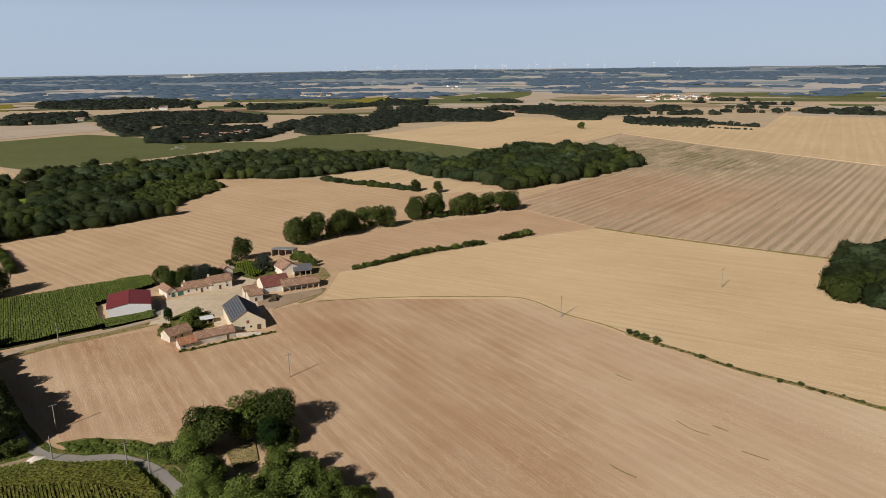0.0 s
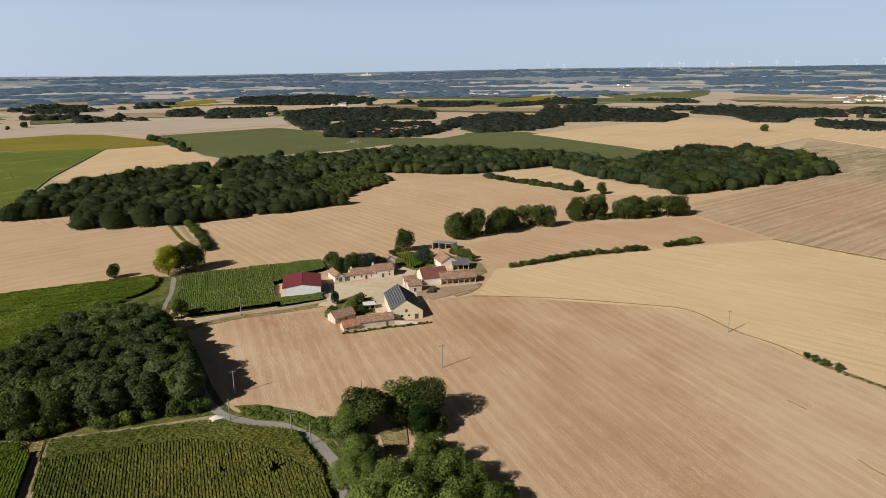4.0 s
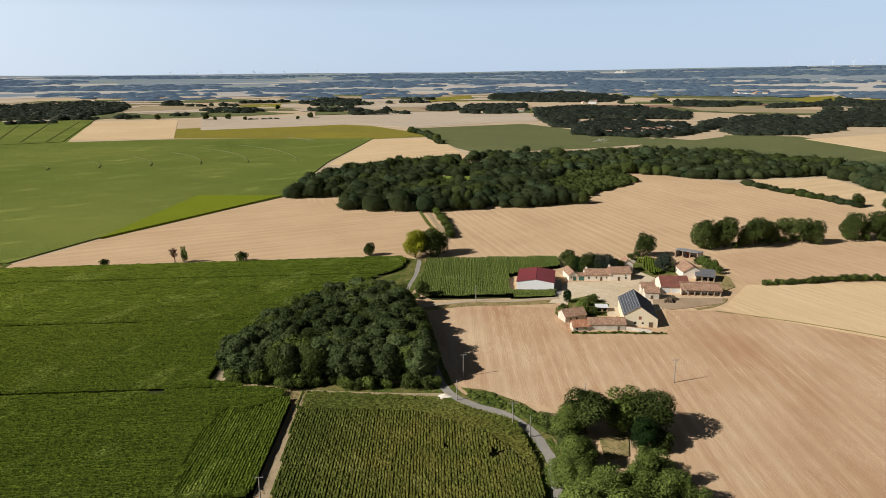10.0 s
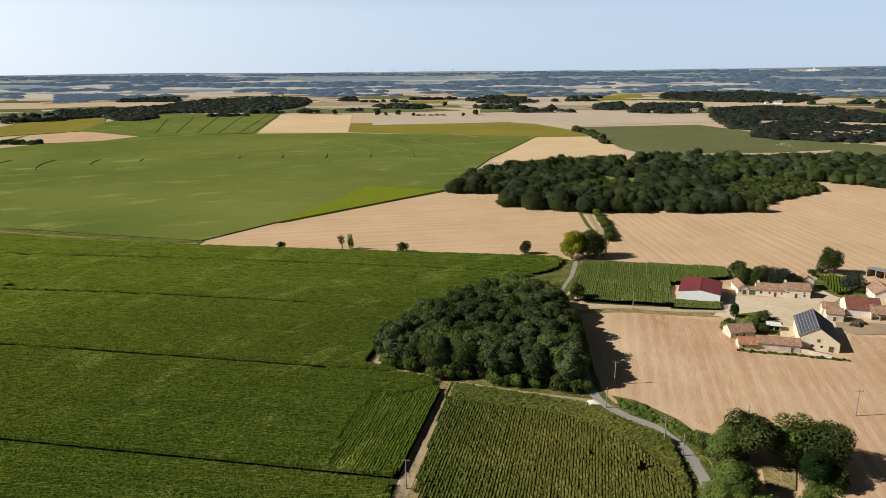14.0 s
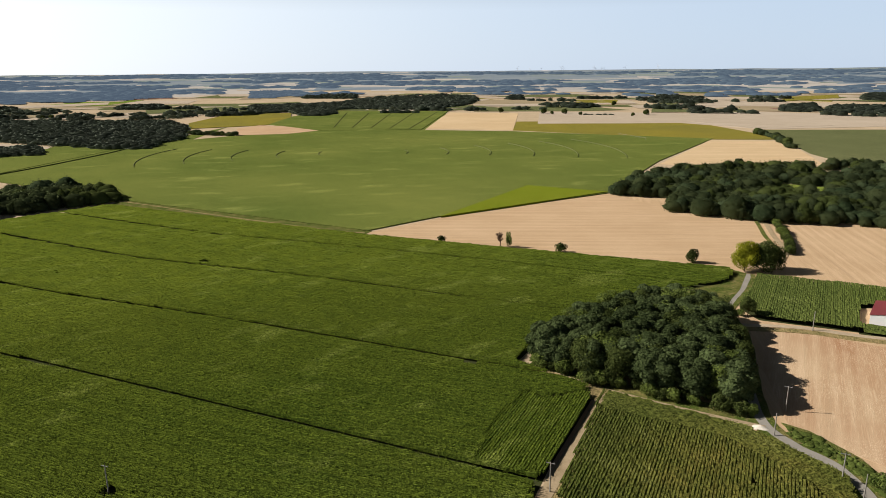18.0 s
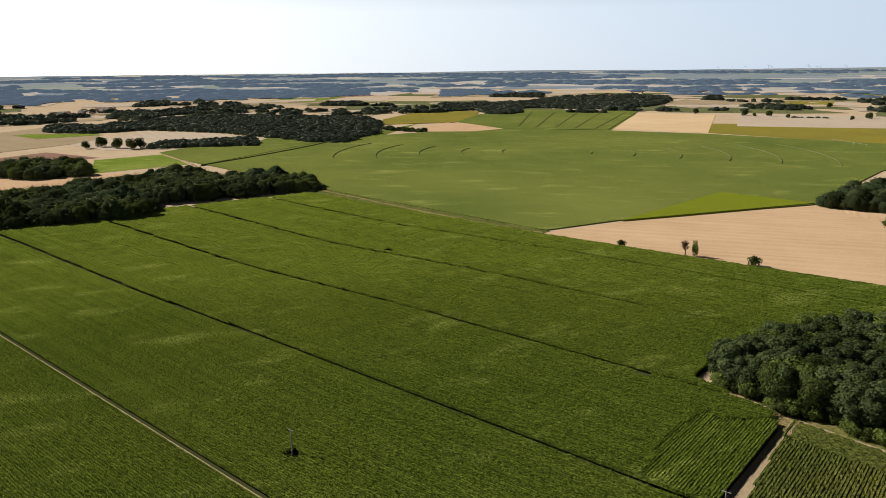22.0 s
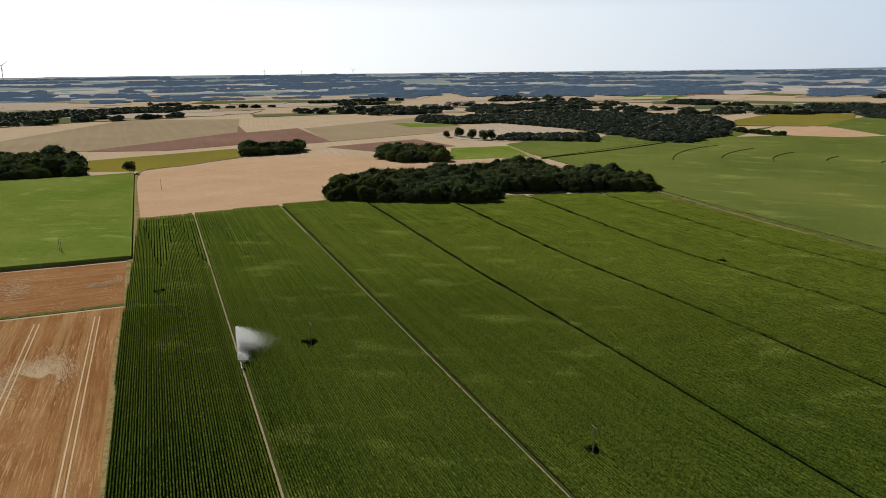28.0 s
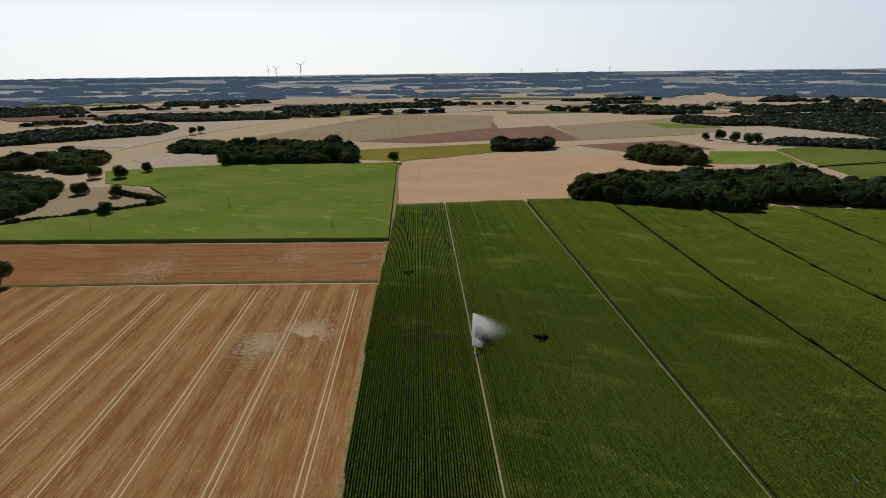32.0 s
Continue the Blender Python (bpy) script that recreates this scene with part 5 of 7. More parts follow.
woods("hazy_woods", [p for p in hazy_trees if math.hypot(*p) < 4550], 28, 10, -1, "wood_haze_glow", "hazy woods near the horizon", seed=8)

# ---- single trees of the open fields ----
for m, s, spots in (
    (0, 0.95, ((-1398, 918), (-1302, 974), (-1269, 1010), (-1451, 1324), (-1134, 1132))), (0, 0.6, ((-1277, 980), (-1215, 1012), (-1122, 1080))),
    (0, 1.1, ((-1055.3, -253.4), (-1028.4, -225.8), (-1011.6, -204.9), (-1020.9, -195.0))), (0, 0.8, ((-1039.0, -269.2), (-1618, -535), (-1561, -576), (-1585, -601), (-1789, -53), (-1784, -35))),
    (1, 1.0, ((-719.6, -1052.4), (-745.5, -1064.7), (-1202, -1168))), (1, 0.95, ((-602.6, -501.1),)), (0, 0.9, ((247.0, 1216.6),)),
    (0, 1.0, ((-351.8, -688.1), (-366.0, -665.4))), (0, 0.8, ((-255.5, -492.5), (-304.0, -562.9), (-295.8, -601.9), (-289.5, -601.1), (-407.4, -683.9))), (1, 0.9, ((-133.6, -368.5),)),
):
    for x, y in spots:
        tree(m, x, y, s, "lone dark green field tree", wide=1.25)
woods("hedge", line_places(((-1218, 1023), (-1169, 1070)), 6), 4, 4, 0, "wood_far_hazed", "low green hedge across the stubble", "hedge")
woods("hedge", line_places(((-192.0, -516.1), (-213.2, -513.8), (-243.9, -502.8), (-267.3, -497.8), (-302.7, -493.6), (-313.1, -514.1), (-312.1, -550.3), (-313.2, -574.6)), 2.4), 3.0, 4.5, 1, "wood", "ragged dark hedge round the paddock", "hedge")
woods("hedge", line_places(((-116.3, 650.6), (-85.6, 624.8), (-52.4, 603.7), (-21.1, 581.0)), 3.0), 3.0, 4.5, 1, "wood", "ragged hedge between stubble fields", "hedge")
for x, y in ((-23.6, 584.1), (-3.9, 574.4)):
    tree(0, x, y, 0.75, "round green hedge oak")
bushes(((-283.0, 403.5), (-260.5, 381.0), (-240.5, 359.5), (-224.6, 338.5)), 2.4, 0.75, 1.25, "green bush of the trackside hedge", "bushes of the trackside hedge", 6, (8, 7, 7))
ribbon("grass_verge", ((-291.8, 398.0), (-274.4, 379.8), (-258.6, 363.6), (-239.0, 345.0), (-226.0, 325.6)), 2.6, "grass", "green verge along the trackside", 0.1, "verge")
woods("bramble_hedge", line_places(((79.2, 238.5), (90.8, 227.0), (100.2, 215.2), (113.8, 203.5), (123.6, 194.5), (133.3, 185.1), (147.4, 173.8)), 0.5, 5, 1.5), 0.42, 0.5, 1, "scrub", "low straggling bramble strip across the stubble", "hedge", vary=0.8)
bushes(((90.8, 227.0), (100.2, 215.2), (113.8, 203.5), (123.6, 194.5), (133.3, 185.1), (147.4, 173.8)), 4.5, 0.15, 0.42, "small dark bush in the bramble strip", "bushes of the bramble strip", 7, wide=1.3)
bushes(((71.9, 248.3), (80.5, 238.6)), 3.0, 0.45, 0.75, "dark hawthorn bush on the field strip", "bushes of the field strip", 8, (8,))

woods("hedge", line_places(((-707.7, 939.3), (-648.3, 905.3), (-545.6, 799.1)), 4), 4.0, 8, 1, "wood", "thick hedge at the field corner", "hedge")
woods("hedge", line_places(((-413.5, 655.8), (-409.8, 693.0), (-395.0, 713.8), (-384.2, 751.7)), 5), 4.2, 10, 1, "wood", "row of trees along the wood's back", "hedge")

for i in range(5):
    (x0, y0), (x1, y1) = ((-1191.8, 420.7), (-1592, 596))
    (x2, y2), (x3, y3) = ((-1088.8, 522.8), (-1489.2, 790.6))
    f = i / 4
    ribbon("wheel_track", [(x0 + (x2 - x0) * f, y0 + (y2 - y0) * f), (x1 + (x3 - x1) * f, y1 + (y3 - y1) * f)], 2.0, "soil", "dark tramline through the far crop", 1.2, "track", 3)

for x, y in ((-216.8, -110.0), (-164.9, -3.0), (-167.3, -5.0)):
    tree(8, x + 0.8, y, 0.42, "dark weedy bush in a gap of the maize")
tree(7, -256.5, -205.6, 0.7, "green weedy bush in a gap of the maize")

woods("hedge", line_places(((396, 1452), (450.8, 1387.7), (501.8, 1302.8), (561.1, 1205.7)), 9), 6.0, 9, 0, "wood_far_hazed", "loose row of trees along a far field", "hedge")
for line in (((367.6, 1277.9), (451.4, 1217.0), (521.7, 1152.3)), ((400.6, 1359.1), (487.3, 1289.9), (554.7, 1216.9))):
    woods("orchard_row", line_places(line, 7), 3.0, 4, 0, "wood_far_hazed", "low green orchard row far off", "hedge")
field("sunflower_field", ((-1368, 1923), (-1327, 2136), (-1230, 1991), (-1261, 1781)), "flower", "small yellow flowering field far off", 0.9)
field("sunflower_field", ((-264, 2308), (-78, 2387), (-72, 2214), (-242, 2116)), "flower", "yellow flowering strip far off", 0.9)

# the bare tree and its ivy-clad neighbour
def bare_tree(x, y, height):
    rng = random.Random(31)
    bm = bmesh.new()

    def limb(a, way, length, thick, depth):
        b = a + way * length
        x = way.orthogonal().normalized()
        y = way.cross(x)
        ring = [[bm.verts.new(c + (x * math.cos(t) + y * math.sin(t)) * k) for t in (0, 1.57, 3.14, 4.71)] for c, k in ((a, thick), (b, thick * 0.6))]
        for i in range(4):
            bm.faces.new((ring[0][i], ring[0][(i + 1) % 4], ring[1][(i + 1) % 4], ring[1][i]))
        if depth:
            for _ in range(5):
                limb(a + way * length * rng.uniform(0.45, 1), (way + Vector((rng.uniform(-1, 1), rng.uniform(-1, 1), rng.uniform(-0.2, 0.7))) * 0.75).normalized(), length * rng.uniform(0.5, 0.75), thick * 0.55, depth - 1)

    limb(Vector((0, 0, 0)), Vector((0.05, 0, 1)).normalized(), height * 0.36, 0.36, 5)
    root = new("dead_tree")
    root.location = (x, y, land(x, y))
    part("trunk", bm, M["twig"], root)
    return tagged(root, "bare brown leafless tree on the field edge", "tree")


bare_tree(-321.8, 212.1, 11)
tree(2, -317.9, 215.6, 0.72, "slim ivy-clad green tree on the field edge", wide=0.5)

# ---- verges and tracks ----
ribbon("grass_verge", ((-48.4, 116.3), (-57.2, 131.8), (-65.2, 146.0), (-70.1, 151.4), (-77.3, 157.7), (-88.4, 162.5), (-99.8, 162.4), (-112.0, 166.0), (-128.5, 181.3), (-159.3, 215.7), (-179.5, 230.6), (-185.2, 240.1), (-190.4, 249.8), (-197.5, 264.2), (-206.8, 279.8), (-212.9, 288.1)), 7.5, "grass", "rough green grass verge along the lane", 0.09, "verge")
ribbon("grass_verge", ((-164.7, 223.4), (-150.6, 240.8), (-134.7, 252.5), (-118.8, 266.1)), 4.4, "dry_grass", "dry grass verge along the drive", 0.08, "verge")
ribbon("grass_verge", ((-113.8, 165.0), (-131.3, 153.5), (-151.7, 141.2), (-170.3, 133.4), (-177.9, 129.5)), 11.0, "grass", "rough grass verge below the wood", 0.10, "verge")
ribbon("grass_verge", ((-149.6, 141.2), (-131.9, 117.0), (-112.1, 88.4)), 6.0, "dry_grass", "rough grass beside the maize track", 0.09, "verge")
field("grass_patch", ((-221.0, 287.5), (-213.5, 288.5), (-197.5, 263.5), (-185.5, 239.0), (-177.0, 229.0), (-194.0, 226.0), (-210.0, 248.0), (-208.5, 264.0)), "grass", "rough grass corner between maize and lane", 0.07, category="grass")
field("grass_patch", ((-176.7, 126.2), (-160.3, 125.3), (-146.6, 132.7), (-149.1, 141.4), (-159.2, 136.6), (-175.0, 132.2)), "dry_grass", "worn dry grass where the tracks meet", 0.11, category="grass")


def heap(x, y, radius, height, label):
    """A loose mound of tipped stone with an uneven outline."""
    bm = bmesh.new()
    rings = [[bm.verts.new((0, 0, height))]]
    for k in range(1, 6):
        row = []
        for i in range(18):
            a = 2 * math.pi * i / 18
            r = radius * k / 5 * (1 + 0.25 * noise.noise((math.cos(a) * 1.5, math.sin(a) * 1.5, 4)))
            up = height * (1 - k / 5) ** 1.2 + 0.12 * noise.noise((r * math.cos(a) * 2, r * math.sin(a) * 2, k)) * (k < 5)
            row.append(bm.verts.new((r * math.cos(a) * 1.5, r * math.sin(a), up if k < 5 else -0.1)))
        rings.append(row)
    for i in range(18):
        bm.faces.new((rings[0][0], rings[1][i], rings[1][(i + 1) % 18]))
    for a, b in zip(rings[1:], rings[2:]):
        for i in range(18):
            bm.faces.new((a[i], b[i], b[(i + 1) % 18], a[(i + 1) % 18]))
    ob = mesh_ob("gravel_heap", bm, M["pale_stone"], smooth=True)
    ob.matrix_world = pose(x, y, 0.15, 0, 0, 30)
    return tagged(ob, label, "gravel heap")


heap(-110.4, 162.4, 1.7, 1.0, "heap of bright white road gravel beside the lane")
field("clearing", ((-60.1, 165.0), (-54.0, 171.9), (-49.8, 160.7), (-54.3, 155.1)), "dry_grass", "small dry clearing inside the trees", 0.1, category="grass")
field("grassy_bank", ((-109.2, 170.2), (-102.2, 172.8), (-87.2, 171.6), (-74.9, 165.8), (-67.4, 157.7), (-73.6, 158.1), (-83.5, 164.2), (-102.5, 166.9)), "grass", "grassy bank beside the lane", 0.12, category="grass")
woods("weedy_bank", spread(((-108.3, 168.8), (-101.4, 171.4), (-86.6, 170.3), (-74.4, 164.6), (-68.9, 158.7), (-74.8, 160.7), (-83.8, 164.8), (-101.9, 165.9)), 1.3, 77), 0.9, 0.8, 1, "leaf_b", "green weeds and brambles on the lane bank", "weeds", vary=0.6)
woods("weedy_bank", line_places(((-94.5, 156.1), (-84.9, 156.0), (-75.6, 150.3), (-69.5, 143.8), (-60.8, 129.8), (-53.7, 117.7)), 1.2), 0.9, 0.9, 1, "leaf_b", "rank green weeds between lane and maize", "weeds", vary=0.6)
field("bare_patch", ((-81.2, 138.3), (-81.4, 142.3), (-79.0, 143.2), (-76.4, 141.8), (-76.8, 138.6), (-78.6, 137.0)), "dry_grass", "thin yellowed patch in the maize", 0.1, category="soil")
field("bare_patch", ((-157.9, 122.6), (-156.4, 127.0), (-154.0, 126.2), (-152.6, 122.9), (-154.6, 121.0)), "dry_grass", "bare dry patch in the maize headland", 0.1, category="soil")
field("grass_strip", ((-581.0, 17.5), (-387.0, 151.0), (-396.0, 162.0), (-606.0, 30.0)), "grass", "green weedy strip between maize and crop", 0.05, category="grass")
ribbon("field_road", ((-600.8, 25.2), (-586.0, 34.2), (-550.0, 55.8), (-505.0, 81.0), (-451.0, 114.0), (-409.0, 141.0), (-393.0, 156.0)), 1.6, "dry_grass", "pale dirt road between green fields", 0.3, "track")
ribbon("field_road", ((-919.0, -148.2), (-868.5, -125.3), (-817.9, -104.2), (-753.1, -86.4)), 3.5, "dirt", "pale farm track", 0.5, "track")
ribbon("field_road", ((-238.2, -208.1), (-303.9, -259.9), (-406.5, -337.4), (-610.5, -496.6), (-668.5, -480.0), (-751.7, -465.5), (-792.3, -480.1)), 4.0, "dry_grass", "grassy field road beside the maize", 0.3, "track")
ribbon("field_margin", ((-100.1, -103.8), (-209.8, -189.0), (-240.7, -209.4)), 2.2, "dry_grass", "dry grass margin between stubble and maize", 0.25, "track")
ribbon("field_margin", ((-82.4, -434.5), (-131.7, -366.3), (-188.4, -290.4), (-242.9, -212.8)), 3.4, "grass", "thin green strip across the stubble", 0.09, "track")
ribbon("country_road", ((-510.5, -928.8), (-642.3, -1009.5), (-725.7, -1053.0), (-919.8, -1139.0), (-1133, -1235)), 8.0, "yard", "pale straight country road", 0.5, "road")
ribbon("field_margin", ((-57.5, 290.6), (-22.0, 295.1), (18.0, 294.5), (37.3, 291.0), (51.5, 270.6), (63.4, 259.6), (71.9, 248.3)), 0.8, "dry_grass", "weedy margin between two stubble fields", 0.1, "track")
ribbon("field_margin", ((71.8, 247.7), (78.3, 240.0), (90.8, 227.0), (100.2, 215.2), (113.8, 203.5), (123.6, 194.5), (133.3, 185.1), (147.4, 173.8)), 2.6, "dry_grass", "green weedy strip between stubble fields", 0.1, "track")
ribbon("field_margin", ((99.5, 432.9), (142.8, 398.7), (181.8, 371.6), (211.6, 351.4)), 3.0, "dry_grass", "grassy field margin", 0.2, "track")
ribbon("dark_drain", ((-798.0, -91.7), (-872.9, -30.0), (-964.8, 33.7), (-1015.4, 62.0)), 1.5, "leaf_a", "dark weedy drain between crops", 1.5, "ditch")
ribbon("lane", ((-213.5, 289.0), (-214.5, 306.0), (-221.7, 328.0), (-234.7, 347.6), (-254.4, 366.3), (-269.9, 382.4), (-287.3, 400.6)), 3.2, "dirt", "pale track between the hedges", 0.2)
for at in (18.6, 82.2):
    c, s = math.cos(ROWS_AT), math.sin(ROWS_AT)
    ribbon("wheel_track", [(u * c - at * s, u * s + at * c) for u in range(-525, -90, 29)], 0.9, "lane_floor", "pale bare wheel track through the maize", 0.2, "track", 3)

# tramlines in the red stubble
def tramline(at, drift, label):
    c, s = math.cos(ROWS_AT), math.sin(ROWS_AT)
    for side in (-0.95, 0.95):
        line = [(u * c - (at + side + drift * (-u - 145) / 165) * s, u * s + (at + side + drift * (-u - 145) / 165) * c) for u in range(-310, -60, 25)]
        ribbon("tramline", line, 0.46, "tram", label, 0.1, "track", 3)


for at, drift in ((-31.5, -0.5), (-54.2, -0.5), (-76.3, -3), (-97, -5), (-117.5, -6), (-138, -8), (-160, -8)):
    tramline(at, drift, "pale wheel tracks pressed into the stubble")

# loose straw that the harvester left, thickest along its swaths
def straw(poly, count, heading, length, label, seed, width=0.16, patchy=0.1, up=0.17, blob=None):
    rng = np.random.default_rng(seed)
    p = np.array(poly)
    lo, hi = p.min(0), p.max(0)
    q = rng.uniform(lo, hi, (count * 4, 2))
    if blob:
        h = radians(37.5)
        g = rng.normal(0, 1, (count * 2, 2)) * (blob[2], blob[3])
        q = np.stack([blob[0] + g[:, 0] * math.cos(h) - g[:, 1] * math.sin(h), blob[1] + g[:, 0] * math.sin(h) + g[:, 1] * math.cos(h)], 1)
    q = q[inside(q, list(poly))]
    c, s = math.cos(radians(heading)), math.sin(radians(heading))
    u, v = q @ (c, s), q @ (-s, c)
    thick = np.array([noise.noise((a * 0.012, d * 0.09, seed)) + 0.6 * noise.noise((a * 0.05, d * 0.05, seed + 9)) for a, d in zip(u, v)])
    q = q[thick > patchy][:count]
    n = len(q)
    a = radians(heading) + rng.normal(0, 0.3, n)
    l, w = length * rng.uniform(0.4, 1.4, n)[:, None], width * rng.uniform(0.5, 1.3, n)[:, None]
    d, e = np.stack([np.cos(a), np.sin(a)], 1) * l / 2, np.stack([-np.sin(a), np.cos(a)], 1) * w / 2
    z = np.full((n, 1), up)
    corners = [np.concatenate([q + i * d + j * e, z + 0.004 * k], 1) for i, j, k in ((-1, -0.4, 0), (0.9, -1, 1), (1, 0.6, 0), (-0.8, 1, 2))]
    verts = np.stack(corners, 1).reshape(-1, 3)
    return tagged(new("loose_straw", soup("loose_straw", verts, np.arange(n * 4).reshape(-1, 4), M["straw"])), label, "straw", "", "stuff")


straw(((-148.3, 226.7), (-107.1, 247.0), (-56.6, 285.2), (36.9, 288.6), (51.0, 267.8), (131.1, 181.6), (103.2, 137.7), (-11.8, 139.5)), 6000, 124, 0.4, "short pale straw lying on the reddish stubble", 5, 0.06, up=0.09)
straw(((-80.2, -425.0), (-129.6, -361.3), (-237.0, -210.0), (-102.9, -103.7), (-37.2, -194.0)), 6000, 37.5, 0.7, "short pale straw lying on the red-brown stubble", 6)
straw(((-106.0, -536.1), (-167.0, -454.1), (-299.0, -260.1), (-246.6, -217.5), (-84.1, -441.9)), 1200, 37.5, 1.6, "short pale straw lying on the far stubble strip", 7, 0.25)
for n, (spot, long_, wide_, count) in enumerate(((((-172.4, -190.9),), 8.5, 5.5, 1900), (((-156.4, -198.9),), 8.5, 5, 1700), (((-190.6, -328.5),), 15, 9, 1500), (((-249.4, -281.3),), 9, 6, 700))):
    x, y = spot[0]
    straw([(x - 60, y - 60), (x + 60, y - 60), (x + 60, y + 60), (x - 60, y + 60)], count, 37.5 + 90 * (n % 2), 1.5, "pale patch of spilt straw and chaff", 20 + n, 0.2, -0.12, blob=(x, y, long_, wide_))

for line in (((68.1, 179.7), (70.9, 174.6), (74.6, 171.3)), ((77.6, 176.7), (80.7, 173.3)), ((80.1, 163.0), (85.4, 158.4)), ((43.1, 157.1), (45.7, 153.7), (48.4, 151.2)), ((58.0, 211.6), (62.3, 206.3))):
    ribbon("wheel_rut", line, 0.45, "dry_grass", "short dark wheel rut in the stubble", 0.0, "track", 3)

# turning marks in the red stubble
for k in range(5):
    cx, cy = (-269.7, -250.8)
    r = 4 + k * 1.6
    ribbon("turning_mark", [(cx + r * math.cos(a / 4), cy + r * math.sin(a / 4)) for a in range(0, 9 + k)], 0.4, "straw", "curved wheel marks where machines turned", 0.12 + k * 0.004, "track", 3)

# wheel tracks of the pivot irrigator
PIVOT = (-799.0, 319.6)
for radius in (56, 107, 160, 213, 265, 321):
    for middle in (68, 248):
        if middle == 248 and radius == 321:
            continue
        ring = [(PIVOT[0] + radius * math.cos(radians(middle + a)), PIVOT[1] + radius * math.sin(radians(middle + a))) for a in range(-20, 21, 4)]
        ribbon("pivot_track", ring, 0.5, "soy", "dark circular wheel track of the irrigator", 1.3, "track", 3)

# ---- farm ----


def box(bm, x0, y0, z0, x1, y1, z1):
    v = [bm.verts.new(p) for p in ((x0, y0, z0), (x1, y0, z0), (x1, y1, z0), (x0, y1, z0), (x0, y0, z1), (x1, y0, z1), (x1, y1, z1), (x0, y1, z1))]
    for f in ((0, 3, 2, 1), (4, 5, 6, 7), (0, 1, 5, 4), (1, 2, 6, 5), (2, 3, 7, 6), (3, 0, 4, 7)):
        bm.faces.new([v[i] for i in f])
    return v


def beam(x0, y0, z0, x1, y1, z1):
    bm = bmesh.new()
    box(bm, x0, y0, z0, x1, y1, z1)
    return bm


def prism(profile, y0, y1):
    """A profile of (x, z) drawn out along y."""
    bm = bmesh.new()
    a = [bm.verts.new((x, y0, z)) for x, z in profile]
    b = [bm.verts.new((x, y1, z)) for x, z in profile]
    n = len(profile)
    bm.faces.new(a)
    bm.faces.new(b[::-1])
    for i in range(n):
        bm.faces.new((a[i], b[i], b[(i + 1) % n], a[(i + 1) % n]))
    bmesh.ops.recalc_face_normals(bm, faces=bm.faces[:])
    return bm


def turned(bm):
    """Swap a prism so that its length runs along x instead of y."""
    for v in bm.verts:
        v.co.x, v.co.y = v.co.y, v.co.x
    bmesh.ops.reverse_faces(bm, faces=bm.faces[:])
    return bm


def slope(root, p, q, y0, y1, thick, material, along, label="", name="roof"):
    """One roof slope between two points of the profile, with its overhang."""
    d = Vector((q[0] - p[0], q[1] - p[1])).normalized()
    n = Vector((-d.y, d.x)) if d.x > 0 else Vector((d.y, -d.x))
    prof = [(p[0], p[1]), (q[0], q[1]), (q[0] + n.x * thick, q[1] + n.y * thick), (p[0] + n.x * thick, p[1] + n.y * thick)]
    bm = prism(prof, y0, y1)
    return part(name, turned(bm) if along == "front" else bm, material, root, label)


def opening(root, kind, x, z, w, h, y=-0.0, material=None, face="front", wide=0.0):
    """A window or door: a frame set 6 cm proud of the wall and a recessed leaf or pane."""
    bm = bmesh.new()
    t = 0.12
    for b in ((x - w / 2 - t, z, x - w / 2, z + h), (x + w / 2, z, x + w / 2 + t, z + h), (x - w / 2 - t, z + h, x + w / 2 + t, z + h + t)):
        box(bm, b[0], y - 0.06, b[1], b[2], y + 0.1, b[3])
    o = part(kind, bm, M["frame"], root)
    part("leaf" if kind == "door" else "pane", beam(x - w / 2, y - 0.02, z, x + w / 2, y + 0.06, z + h), material or M["glass"], o)
    return o


def house(name, x, y, heading, w, d, eave, ridge, along, wall, roof, label, category="building", holes=(), right=None, peak=0.5, over=0.35, chimney=None, thick=0.16):
    root = new(name)
    root.matrix_world = pose(x, y, land(x, y), 0, 0, heading)
    span = d if along == "front" else w
    length = w if along == "front" else d
    right = eave if right is None else right
    prof = [(0, -0.3), (span, -0.3), (span, right), (span * peak, ridge), (0, eave)]
    bm = prism(prof, 0, length)
    part("wall", turned(bm) if along == "front" else bm, M[wall], root)
    kl, kr = (ridge - eave) / (span * peak), (ridge - right) / (span * (1 - peak))
    slope(root, (-over, eave - over * kl + 0.02), (span * peak, ridge + 0.02), -over, length + over, thick, M[roof], along)
    slope(root, (span + over, right - over * kr + 0.02), (span * peak, ridge + 0.02), -over, length + over, thick, M[roof], along)
    cap = [(span * peak - 0.22, ridge + 0.06), (span * peak + 0.22, ridge + 0.06), (span * peak + 0.1, ridge + 0.3), (span * peak - 0.1, ridge + 0.3)]
    bm = prism(cap, -over, length + over)
    part("ridge_cap", turned(bm) if along == "front" else bm, M[roof], root)
    for kind, hx, hz, hw, hh, mat in holes:
        opening(root, kind, hx, hz, hw, hh, 0, M[mat])
    if chimney:
        cx, cy, top = chimney
        stack = part("chimney", beam(cx - 0.45, cy - 0.35, ridge - 1.0, cx + 0.45, cy + 0.35, top), M[wall], root)
        part("chimney_pot", beam(cx - 0.15, cy - 0.15, top, cx + 0.15, cy + 0.15, top + 0.35), M["tile"], stack)
    return tagged(root, label, category)


